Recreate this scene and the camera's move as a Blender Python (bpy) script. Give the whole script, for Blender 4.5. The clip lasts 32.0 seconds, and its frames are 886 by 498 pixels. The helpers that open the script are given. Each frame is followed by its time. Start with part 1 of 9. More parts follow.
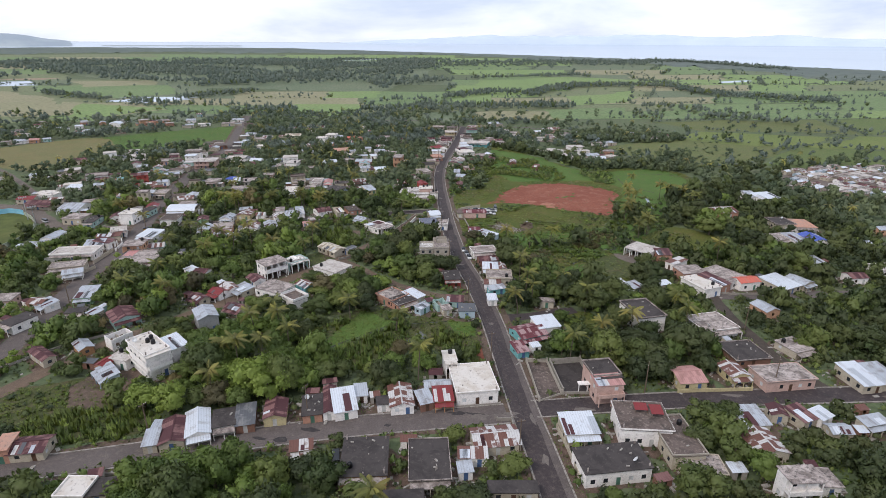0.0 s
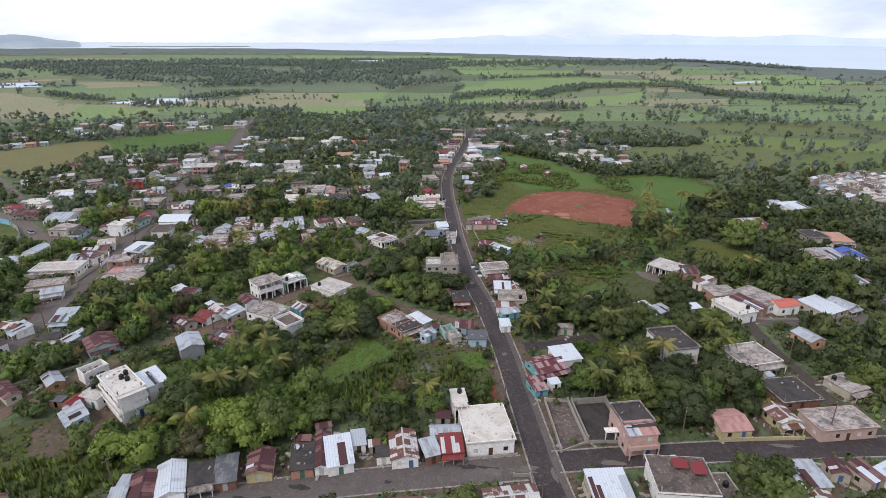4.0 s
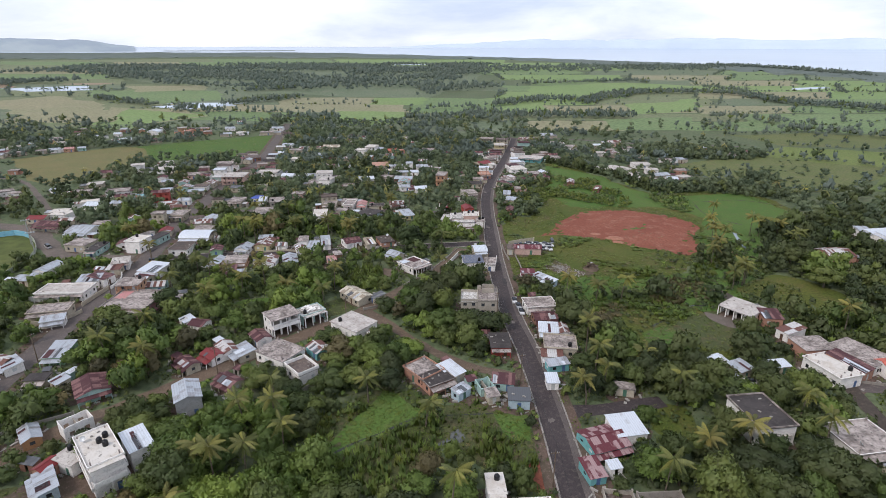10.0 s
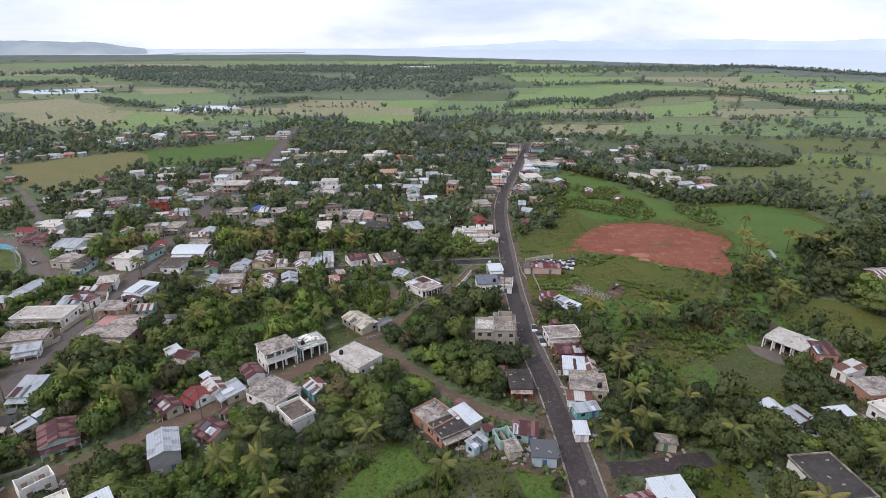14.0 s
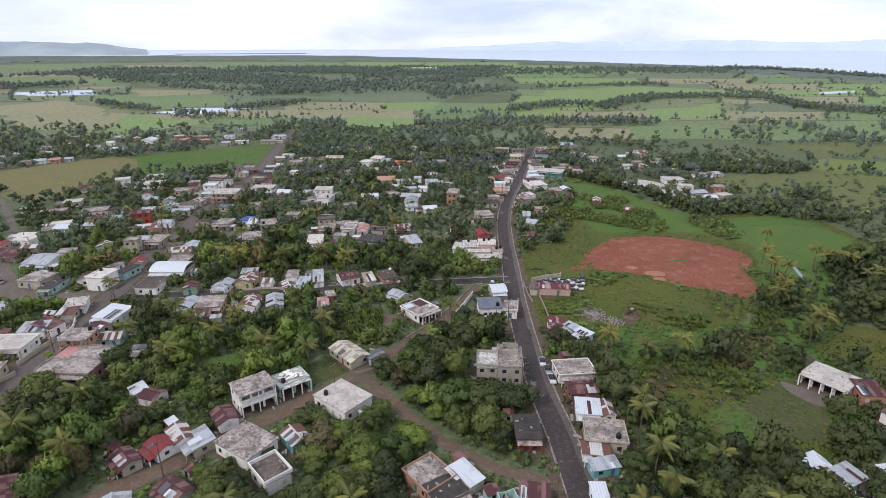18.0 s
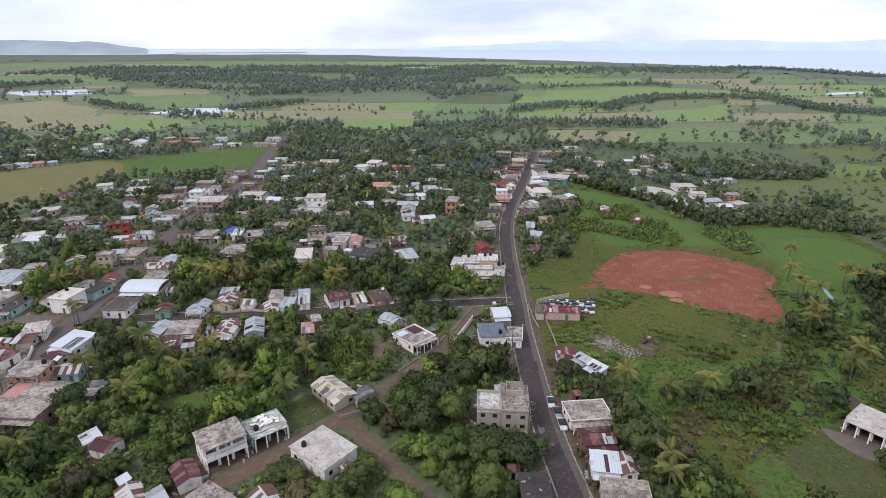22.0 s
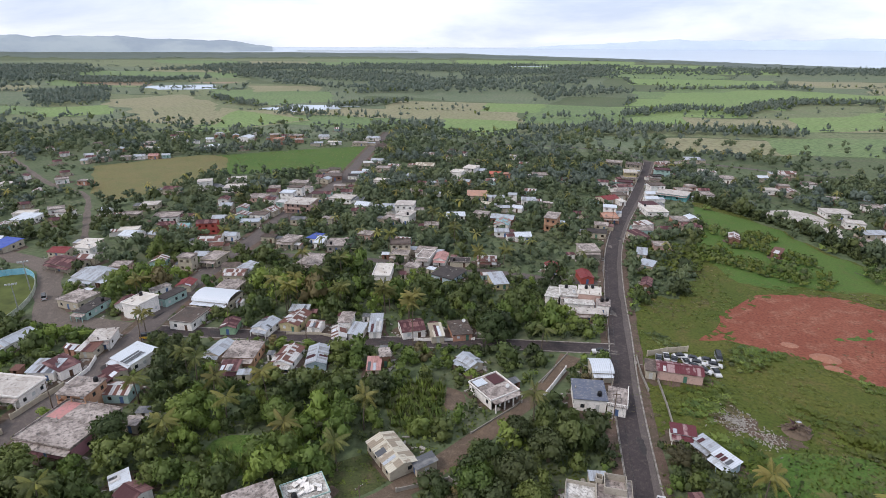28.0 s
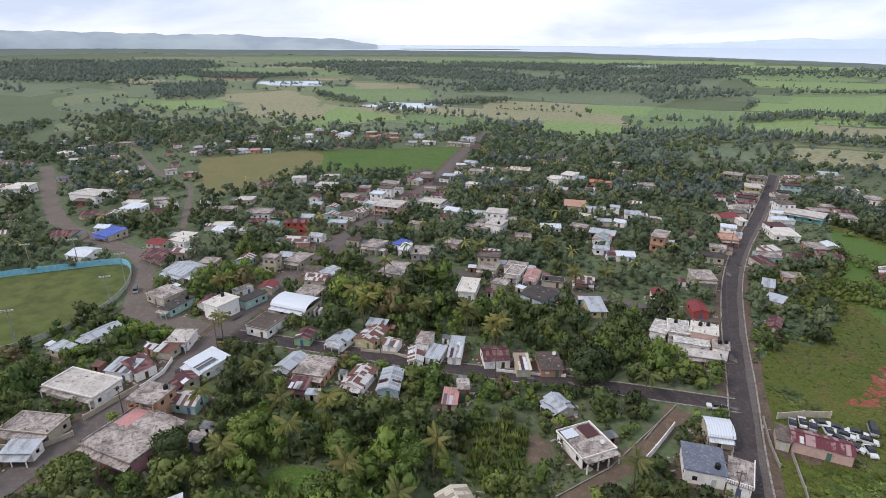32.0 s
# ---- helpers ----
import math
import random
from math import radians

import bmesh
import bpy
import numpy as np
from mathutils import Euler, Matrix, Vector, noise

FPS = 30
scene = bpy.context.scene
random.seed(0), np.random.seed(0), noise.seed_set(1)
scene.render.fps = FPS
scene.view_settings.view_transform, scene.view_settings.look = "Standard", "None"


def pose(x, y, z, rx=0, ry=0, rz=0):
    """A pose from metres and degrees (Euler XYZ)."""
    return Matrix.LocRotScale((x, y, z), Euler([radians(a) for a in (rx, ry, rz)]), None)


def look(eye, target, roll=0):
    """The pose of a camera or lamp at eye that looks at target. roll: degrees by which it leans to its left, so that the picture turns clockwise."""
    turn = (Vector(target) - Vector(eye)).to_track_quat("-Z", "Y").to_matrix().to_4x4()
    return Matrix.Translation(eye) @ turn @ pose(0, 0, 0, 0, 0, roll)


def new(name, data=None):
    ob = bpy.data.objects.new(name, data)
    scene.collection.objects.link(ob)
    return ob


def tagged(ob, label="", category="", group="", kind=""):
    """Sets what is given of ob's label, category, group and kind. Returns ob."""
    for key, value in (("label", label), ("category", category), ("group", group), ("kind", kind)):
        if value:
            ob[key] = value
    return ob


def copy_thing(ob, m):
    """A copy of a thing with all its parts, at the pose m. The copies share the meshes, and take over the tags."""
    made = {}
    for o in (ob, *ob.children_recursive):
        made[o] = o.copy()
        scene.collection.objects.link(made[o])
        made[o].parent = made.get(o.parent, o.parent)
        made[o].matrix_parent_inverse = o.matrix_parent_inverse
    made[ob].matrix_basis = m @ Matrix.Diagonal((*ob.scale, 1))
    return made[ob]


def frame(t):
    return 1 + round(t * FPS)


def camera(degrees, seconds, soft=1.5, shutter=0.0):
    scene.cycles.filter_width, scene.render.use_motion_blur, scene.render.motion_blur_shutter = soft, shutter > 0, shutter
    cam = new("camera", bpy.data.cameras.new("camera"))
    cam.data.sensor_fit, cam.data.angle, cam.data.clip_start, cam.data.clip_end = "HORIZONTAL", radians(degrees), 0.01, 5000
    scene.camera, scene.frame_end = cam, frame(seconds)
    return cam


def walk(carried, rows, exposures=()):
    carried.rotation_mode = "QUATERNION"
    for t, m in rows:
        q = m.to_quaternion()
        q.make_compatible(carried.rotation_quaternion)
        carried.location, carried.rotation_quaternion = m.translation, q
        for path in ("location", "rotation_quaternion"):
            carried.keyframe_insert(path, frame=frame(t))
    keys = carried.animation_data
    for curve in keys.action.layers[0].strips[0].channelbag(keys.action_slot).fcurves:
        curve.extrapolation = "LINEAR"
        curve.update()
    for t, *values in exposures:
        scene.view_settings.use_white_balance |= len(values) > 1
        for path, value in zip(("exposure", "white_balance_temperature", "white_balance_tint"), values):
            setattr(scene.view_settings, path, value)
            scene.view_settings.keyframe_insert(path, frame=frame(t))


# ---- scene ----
cam = camera(77.1, 32.0, 0.7)
PATH = [
    (0, (-1.191, 14.914, 85.117), (-1.05, 16.781, 84.413), 0.3),
    (0.5, (-1.024, 17.167, 85.099), (-0.89, 19.034, 84.395), 0.2),
    (1, (-0.918, 19.413, 85.079), (-0.788, 21.281, 84.375), 0.2),
    (1.5, (-0.872, 21.662, 85.072), (-0.745, 23.53, 84.367), 0.1),
    (2, (-0.819, 23.897, 85.078), (-0.695, 25.764, 84.373), 0.2),
    (2.5, (-0.743, 26.136, 85.095), (-0.62, 28.004, 84.391), 0.1),
    (3, (-0.62, 28.368, 85.111), (-0.498, 30.237, 84.408), 0.2),
    (3.5, (-0.485, 30.604, 85.132), (-0.367, 32.472, 84.429), 0.2),
    (5.5, (-0.007, 39.702, 85.376), (0.108, 41.572, 84.675), 0.2),
    (6, (0.079, 41.968, 85.423), (0.195, 43.838, 84.724), 0.3),
    (6.5, (0.297, 44.097, 85.43), (0.41, 45.968, 84.732), 0.2),
    (7, (0.525, 46.196, 85.43), (0.624, 48.068, 84.733), 0.2),
    (7.5, (0.721, 48.292, 85.416), (0.804, 50.165, 84.72), 0.2),
    (8, (0.851, 50.469, 85.423), (0.911, 52.344, 84.727), 0.1),
    (8.5, (0.953, 52.693, 85.438), (0.984, 54.569, 84.743), 0.1),
    (9, (1.014, 54.958, 85.471), (1.019, 56.834, 84.778), 0.1),
    (9.5, (1.108, 57.193, 85.488), (1.098, 59.069, 84.795), 0.1),
    (10, (1.106, 59.391, 85.504), (1.086, 61.268, 84.812), 0.1),
    (10.5, (1.021, 61.6, 85.541), (0.994, 63.477, 84.85), 0.1),
    (11, (0.937, 63.821, 85.581), (0.903, 65.698, 84.891), 0.0),
    (11.5, (0.822, 66.01, 85.604), (0.783, 67.888, 84.915), 0.0),
    (12, (0.709, 68.27, 85.635), (0.666, 70.148, 84.947), 0.1),
    (12.5, (0.569, 70.62, 85.658), (0.525, 72.498, 84.97), 0.0),
    (13, (0.355, 73.147, 85.666), (0.308, 75.025, 84.98), 0.1),
    (13.5, (0.033, 75.904, 85.641), (-0.018, 77.782, 84.955), -0.0),
    (14, (-0.282, 78.643, 85.612), (-0.334, 80.521, 84.925), -0.0),
    (14.5, (-0.446, 81.192, 85.603), (-0.502, 83.069, 84.916), -0.0),
    (16.5, (-0.079, 90.549, 85.809), (-0.137, 92.427, 85.123), 0.1),
    (17, (0.039, 92.88, 85.85), (-0.02, 94.759, 85.165), 0.0),
    (17.5, (0.141, 95.196, 85.891), (0.083, 97.075, 85.207), 0.0),
    (18, (0.22, 97.487, 85.919), (0.162, 99.365, 85.235), 0.0),
    (18.5, (0.27, 99.787, 85.938), (0.212, 101.665, 85.253), -0.0),
    (19, (0.303, 102.111, 85.947), (0.245, 103.989, 85.261), 0.0),
    (19.5, (0.363, 104.497, 85.986), (0.305, 106.375, 85.301), -0.1),
    (20, (0.427, 106.956, 86.03), (0.368, 108.834, 85.345), 0.0),
    (20.5, (0.476, 109.507, 86.058), (0.417, 111.385, 85.373), -0.0),
    (21, (0.518, 112.038, 86.088), (0.458, 113.916, 85.401), 0.0),
    (21.5, (0.598, 114.482, 86.097), (0.539, 116.36, 85.411), -0.0),
    (22, (0.702, 116.843, 86.101), (0.642, 118.72, 85.415), 0.1),
    (22.5, (0.821, 119.156, 86.081), (0.761, 121.034, 85.395), -0.0),
    (23, (0.927, 121.512, 86.064), (0.868, 123.39, 85.378), 0.0),
    (23.5, (0.958, 123.929, 86.07), (0.899, 125.806, 85.382), -0.1),
    (24, (0.96, 126.342, 86.075), (0.901, 128.219, 85.388), 0.1),
    (24.5, (0.977, 128.703, 86.062), (0.919, 130.58, 85.374), 0.1),
    (26.5, (0.971, 137.837, 85.858), (0.877, 139.713, 85.169), 0.1),
    (27, (0.877, 140.209, 85.827), (0.692, 142.077, 85.137), 0.2),
    (27.5, (0.774, 142.606, 85.763), (0.464, 144.457, 85.073), 0.1),
    (28, (0.625, 144.955, 85.678), (0.219, 146.788, 84.987), 0.2),
    (28.5, (0.308, 147.197, 85.595), (-0.153, 149.016, 84.903), 0.1),
    (29, (-0.136, 149.358, 85.522), (-0.633, 151.167, 84.828), 0.1),
    (29.5, (-0.632, 151.457, 85.469), (-1.155, 153.259, 84.775), 0.2),
    (30, (-1.26, 153.531, 85.431), (-1.795, 155.329, 84.736), 0.3),
    (30.5, (-2.092, 155.632, 85.417), (-2.64, 157.425, 84.723), 0.3),
    (31, (-2.972, 157.734, 85.428), (-3.565, 159.513, 84.733), 0.4),
    (31.5, (-3.683, 159.834, 85.435), (-4.346, 161.588, 84.74), 0.3),
    (32, (-4.256, 161.964, 85.432), (-4.967, 163.699, 84.735), 0.3),
]
walk(cam, [(t, look(eye, target, roll)) for t, eye, target, roll in PATH], [(0, 0.12, 6370, 15), (32, 0.12, 6370, 15)])


# ---- sky and sun: bright broken overcast with a weak, wide sun ----
world = bpy.data.worlds.new("sky")
scene.world = world
world.use_nodes = True
wt = world.node_tree
wt.nodes.clear()


def wn(kind, **kw):
    n = wt.nodes.new(kind)
    for k, v in kw.items():
        n.inputs[k].default_value = v
    return n


SUN_ELEV, SUN_ROT = radians(48), radians(215)
sky = wt.nodes.new("ShaderNodeTexSky")
sky.sky_type, sky.sun_disc = "NISHITA", False
sky.sun_elevation, sky.sun_rotation = SUN_ELEV, SUN_ROT
sky_gain = wn("ShaderNodeVectorMath")
sky_gain.operation = "SCALE"
sky_gain.inputs["Scale"].default_value = 0.10
wt.links.new(sky.outputs[0], sky_gain.inputs[0])
wcoord = wt.nodes.new("ShaderNodeTexCoord")
wmap = wt.nodes.new("ShaderNodeMapping")
wmap.inputs["Scale"].default_value = (1.0, 1.0, 4.5)
wt.links.new(wcoord.outputs["Generated"], wmap.inputs[0])
cloud = wn("ShaderNodeTexNoise", Scale=2.6, Detail=7.0, Roughness=0.55, Distortion=0.3)
wt.links.new(wmap.outputs[0], cloud.inputs["Vector"])
tone = wt.nodes.new("ShaderNodeValToRGB")
tone.color_ramp.elements[0].position, tone.color_ramp.elements[0].color = 0.36, (0.54, 0.63, 0.78, 1)
tone.color_ramp.elements[1].position, tone.color_ramp.elements[1].color = 0.60, (0.90, 0.95, 1.0, 1)
wt.links.new(cloud.outputs[0], tone.inputs[0])
cover = wt.nodes.new("ShaderNodeMix")
cover.data_type = "RGBA"
cover.inputs["Factor"].default_value = 0.88
wt.links.new(sky_gain.outputs[0], cover.inputs["A"])
wt.links.new(tone.outputs[0], cover.inputs["B"])
back = wn("ShaderNodeBackground", Strength=1.17)
wt.links.new(cover.outputs["Result"], back.inputs["Color"])
wout = wt.nodes.new("ShaderNodeOutputWorld")
wt.links.new(back.outputs[0], wout.inputs[0])

sun_data = bpy.data.lights.new("sun", "SUN")
sun_data.energy, sun_data.angle, sun_data.color = 1.7, radians(14), (1.0, 0.93, 0.84)
sun = new("sun", sun_data)
sun.matrix_world = look((-300, -250, 420), (0, 0, 0))


# ---- materials ----
def mix_rgb(nt, fac, a, b):
    m = nt.nodes.new("ShaderNodeMix")
    m.data_type = "RGBA"
    for socket, v in (("Factor", fac), ("A", a), ("B", b)):
        if isinstance(v, (int, float)):
            m.inputs[socket].default_value = v
        elif isinstance(v, tuple):
            m.inputs[socket].default_value = (*v, 1)
        else:
            nt.links.new(v, m.inputs[socket])
    return m.outputs["Result"]


def ramp(nt, src, lo, hi):
    m = nt.nodes.new("ShaderNodeMapRange")
    m.inputs["From Min"].default_value, m.inputs["From Max"].default_value = lo, hi
    nt.links.new(src, m.inputs["Value"])
    return m.outputs[0]


def noise_of(nt, vec, scale, detail=4.0, rough=0.55, distort=0.0):
    n = nt.nodes.new("ShaderNodeTexNoise")
    n.inputs["Scale"].default_value, n.inputs["Detail"].default_value = scale, detail
    n.inputs["Roughness"].default_value, n.inputs["Distortion"].default_value = rough, distort
    nt.links.new(vec, n.inputs["Vector"])
    return n.outputs[0]


def start(name, rough=0.8, metal=0.0):
    m = bpy.data.materials.new(name)
    m.use_nodes = True
    nt = m.node_tree
    bsdf = nt.nodes["Principled BSDF"]
    bsdf.inputs["Roughness"].default_value, bsdf.inputs["Metallic"].default_value = rough, metal
    bsdf.inputs["Specular IOR Level"].default_value = 0.3
    return m, nt, bsdf


def world_pos(nt):
    return nt.nodes.new("ShaderNodeNewGeometry").outputs["Position"]


def local_pos(nt):
    """Object coordinates, shifted by the object's own random number so that no two look alike."""
    c = nt.nodes.new("ShaderNodeTexCoord").outputs["Object"]
    r = nt.nodes.new("ShaderNodeObjectInfo").outputs["Random"]
    s = nt.nodes.new("ShaderNodeVectorMath")
    s.operation = "MULTIPLY_ADD"
    s.inputs[1].default_value = (53.0, 91.0, 37.0)
    nt.links.new(r, s.inputs[0])
    nt.links.new(c, s.inputs[2])
    return s.outputs[0]


def bump(nt, bsdf, height, strength, dist):
    b = nt.nodes.new("ShaderNodeBump")
    b.inputs["Strength"].default_value, b.inputs["Distance"].default_value = strength, dist
    nt.links.new(height, b.inputs["Height"])
    nt.links.new(b.outputs[0], bsdf.inputs["Normal"])


def stained(name, base, stain, dirt, stain_at=(0.46, 0.60), dirt_at=(0.52, 0.66), scale=0.35, rough=0.85, strength=0.25):
    """Plaster or concrete: a base, broad stains, small dark dirt."""
    m, nt, bsdf = start(name, rough)
    p = local_pos(nt)
    broad, fine = noise_of(nt, p, scale, 8, 0.7, 0.6), noise_of(nt, p, scale * 4.5, 6, 0.7, 0.4)
    c = mix_rgb(nt, ramp(nt, broad, *stain_at), base, stain)
    c = mix_rgb(nt, ramp(nt, fine, *dirt_at), c, dirt)
    nt.links.new(c, bsdf.inputs["Base Color"])
    bump(nt, bsdf, fine, strength, 0.03)
    return m


def sheet(name, base, worn, amount=(0.50, 0.66), rough=0.5, metal=0.3, spread=0.35):
    """Corrugated sheet metal: every sheet differs a little, with rust or faded streaks."""
    m, nt, bsdf = start(name, rough, metal)
    p = local_pos(nt)
    own = nt.nodes.new("ShaderNodeAttribute")
    own.attribute_name = "sheet"
    isl = own.outputs["Fac"]
    add = nt.nodes.new("ShaderNodeMath")
    add.operation = "MULTIPLY_ADD"
    add.inputs[1].default_value = spread
    nt.links.new(isl, add.inputs[0])
    nt.links.new(noise_of(nt, p, 0.5, 6, 0.65, 0.5), add.inputs[2])
    c = mix_rgb(nt, ramp(nt, add.outputs[0], amount[0] + spread * 0.4, amount[1] + spread * 0.5), base, worn)
    c = mix_rgb(nt, ramp(nt, noise_of(nt, p, 3.0, 4, 0.6), 0.58, 0.8), c, tuple(v * 0.45 for v in worn))
    nt.links.new(c, bsdf.inputs["Base Color"])
    w = nt.nodes.new("ShaderNodeTexWave")
    w.inputs["Scale"].default_value = 2.1
    nt.links.new(nt.nodes.new("ShaderNodeTexCoord").outputs["Object"], w.inputs["Vector"])
    groove = nt.nodes.new("ShaderNodeTexWave")
    groove.inputs["Scale"].default_value, groove.inputs["Distortion"].default_value = 0.55, 0.6
    nt.links.new(p, groove.inputs["Vector"])
    c = mix_rgb(nt, ramp(nt, groove.outputs["Fac"], 0.70, 2.1), c, tuple(v * 0.3 for v in worn))
    nt.links.new(c, bsdf.inputs["Base Color"])
    bump(nt, bsdf, w.outputs["Fac"], 0.5, 0.03)
    return m


def leafy(name, dark, light, yellow, world_scale=0.05, vary=1.0):
    """Leaves: tone by sprig, by bough, by plant and by patch of land."""
    m, nt, bsdf = start(name, 0.55)
    p = world_pos(nt)
    isl = nt.nodes.new("ShaderNodeNewGeometry").outputs["Random Per Island"]
    plant = nt.nodes.new("ShaderNodeAttribute")
    plant.attribute_name = "plant"
    own = nt.nodes.new("ShaderNodeMath")
    own.operation = "ADD"
    nt.links.new(plant.outputs["Fac"], own.inputs[0])
    nt.links.new(nt.nodes.new("ShaderNodeObjectInfo").outputs["Random"], own.inputs[1])
    wrap = nt.nodes.new("ShaderNodeMath")
    wrap.operation = "FRACT"
    nt.links.new(own.outputs[0], wrap.inputs[0])
    tone = nt.nodes.new("ShaderNodeMath")
    tone.operation = "MULTIPLY_ADD"
    tone.inputs[1].default_value = 0.55
    nt.links.new(isl, tone.inputs[0])
    nt.links.new(ramp(nt, noise_of(nt, p, 0.9, 4, 0.65), 0.30, 1.25), tone.inputs[2])
    c = mix_rgb(nt, tone.outputs[0], dark, light)
    c = mix_rgb(nt, ramp(nt, noise_of(nt, p, world_scale, 3), 0.45, 0.72), c, yellow)
    c = mix_rgb(nt, ramp(nt, wrap.outputs[0], 0.62, 0.62 + 0.9 / vary), c, tuple(v * k for v, k in zip(light, (1.38, 1.20, 0.9))))
    c = mix_rgb(nt, ramp(nt, wrap.outputs[0], 0.30, 0.30 - 0.8 / vary), c, tuple(v * k for v, k in zip(dark, (0.9, 1.2, 1.4))))
    k = nt.nodes.new("ShaderNodeMath")
    k.operation = "MULTIPLY_ADD"
    k.inputs[1].default_value, k.inputs[2].default_value = 0.55 * vary, 1.0 - 0.27 * vary
    nt.links.new(wrap.outputs[0], k.inputs[0])
    hue = nt.nodes.new("ShaderNodeHueSaturation")
    nt.links.new(c, hue.inputs["Color"])
    nt.links.new(k.outputs[0], hue.inputs["Value"])
    nt.links.new(hue.outputs[0], bsdf.inputs["Base Color"])
    glow = nt.nodes.new("ShaderNodeBsdfTranslucent")
    nt.links.new(hue.outputs[0], glow.inputs["Color"])
    both = nt.nodes.new("ShaderNodeMixShader")
    both.inputs[0].default_value = 0.32
    nt.links.new(bsdf.outputs[0], both.inputs[1])
    nt.links.new(glow.outputs[0], both.inputs[2])
    nt.links.new(both.outputs[0], nt.nodes["Material Output"].inputs["Surface"])
    return m


def ground_like(name, cols, scale, rough=0.95, strength=0.4, field=0.0):
    """Earth, grass, asphalt: two tones broken at two scales in world metres, with a third in patches."""
    m, nt, bsdf = start(name, rough)
    p = world_pos(nt)
    big, mid, fine = noise_of(nt, p, scale, 5, 0.6, 0.3), noise_of(nt, p, scale * 6, 5, 0.6), noise_of(nt, p, scale * 40, 3, 0.6)
    c = mix_rgb(nt, ramp(nt, big, 0.38, 0.62), cols[0], cols[1])
    c = mix_rgb(nt, ramp(nt, mid, 0.50, 0.72), c, cols[2])
    c = mix_rgb(nt, ramp(nt, fine, 0.40, 0.75), c, tuple(v * 0.5 for v in cols[0]))
    if field:
        v = nt.nodes.new("ShaderNodeTexVoronoi")
        v.inputs["Scale"].default_value = field
        nt.links.new(p, v.inputs["Vector"])
        sep = nt.nodes.new("ShaderNodeSeparateColor")
        nt.links.new(v.outputs["Color"], sep.inputs[0])
        c = mix_rgb(nt, ramp(nt, sep.outputs[0], 0.35, 1.25), c, (0.16, 0.20, 0.06))
    nt.links.new(c, bsdf.inputs["Base Color"])
    bump(nt, bsdf, fine, strength, 0.1)
    return m


def plain(name, col, rough=0.6, metal=0.0):
    m, nt, bsdf = start(name, rough, metal)
    p = local_pos(nt)
    c = mix_rgb(nt, ramp(nt, noise_of(nt, p, 1.7, 4), 0.35, 0.8), col, tuple(v * 0.7 for v in col))
    nt.links.new(c, bsdf.inputs["Base Color"])
    return m


def wall_paint(name, col):
    col = tuple(0.86 * v for v in col)
    grime = tuple(0.42 * v + 0.03 for v in col)
    return stained(name, col, tuple(0.72 * v for v in col), grime, (0.48, 0.70), (0.54, 0.74), 0.55)


WALL = {k: wall_paint("paint_" + k, c) for k, c in dict(
    white=(0.93, 0.89, 0.85), cream=(0.52, 0.46, 0.36), yellow=(0.55, 0.47, 0.27), salmon=(0.50, 0.27, 0.19),
    pink=(0.56, 0.27, 0.32), pinkw=(0.58, 0.40, 0.34), peach=(0.56, 0.33, 0.21), orange=(0.48, 0.26, 0.13), brick=(0.26, 0.14, 0.10),
    teal=(0.18, 0.44, 0.44), tealw=(0.40, 0.56, 0.52), green=(0.30, 0.46, 0.30), skyw=(0.45, 0.56, 0.62), redw=(0.42, 0.09, 0.07),
    greyw=(0.36, 0.36, 0.36), conc=(0.34, 0.31, 0.27), concw=(0.42, 0.38, 0.32)).items()}
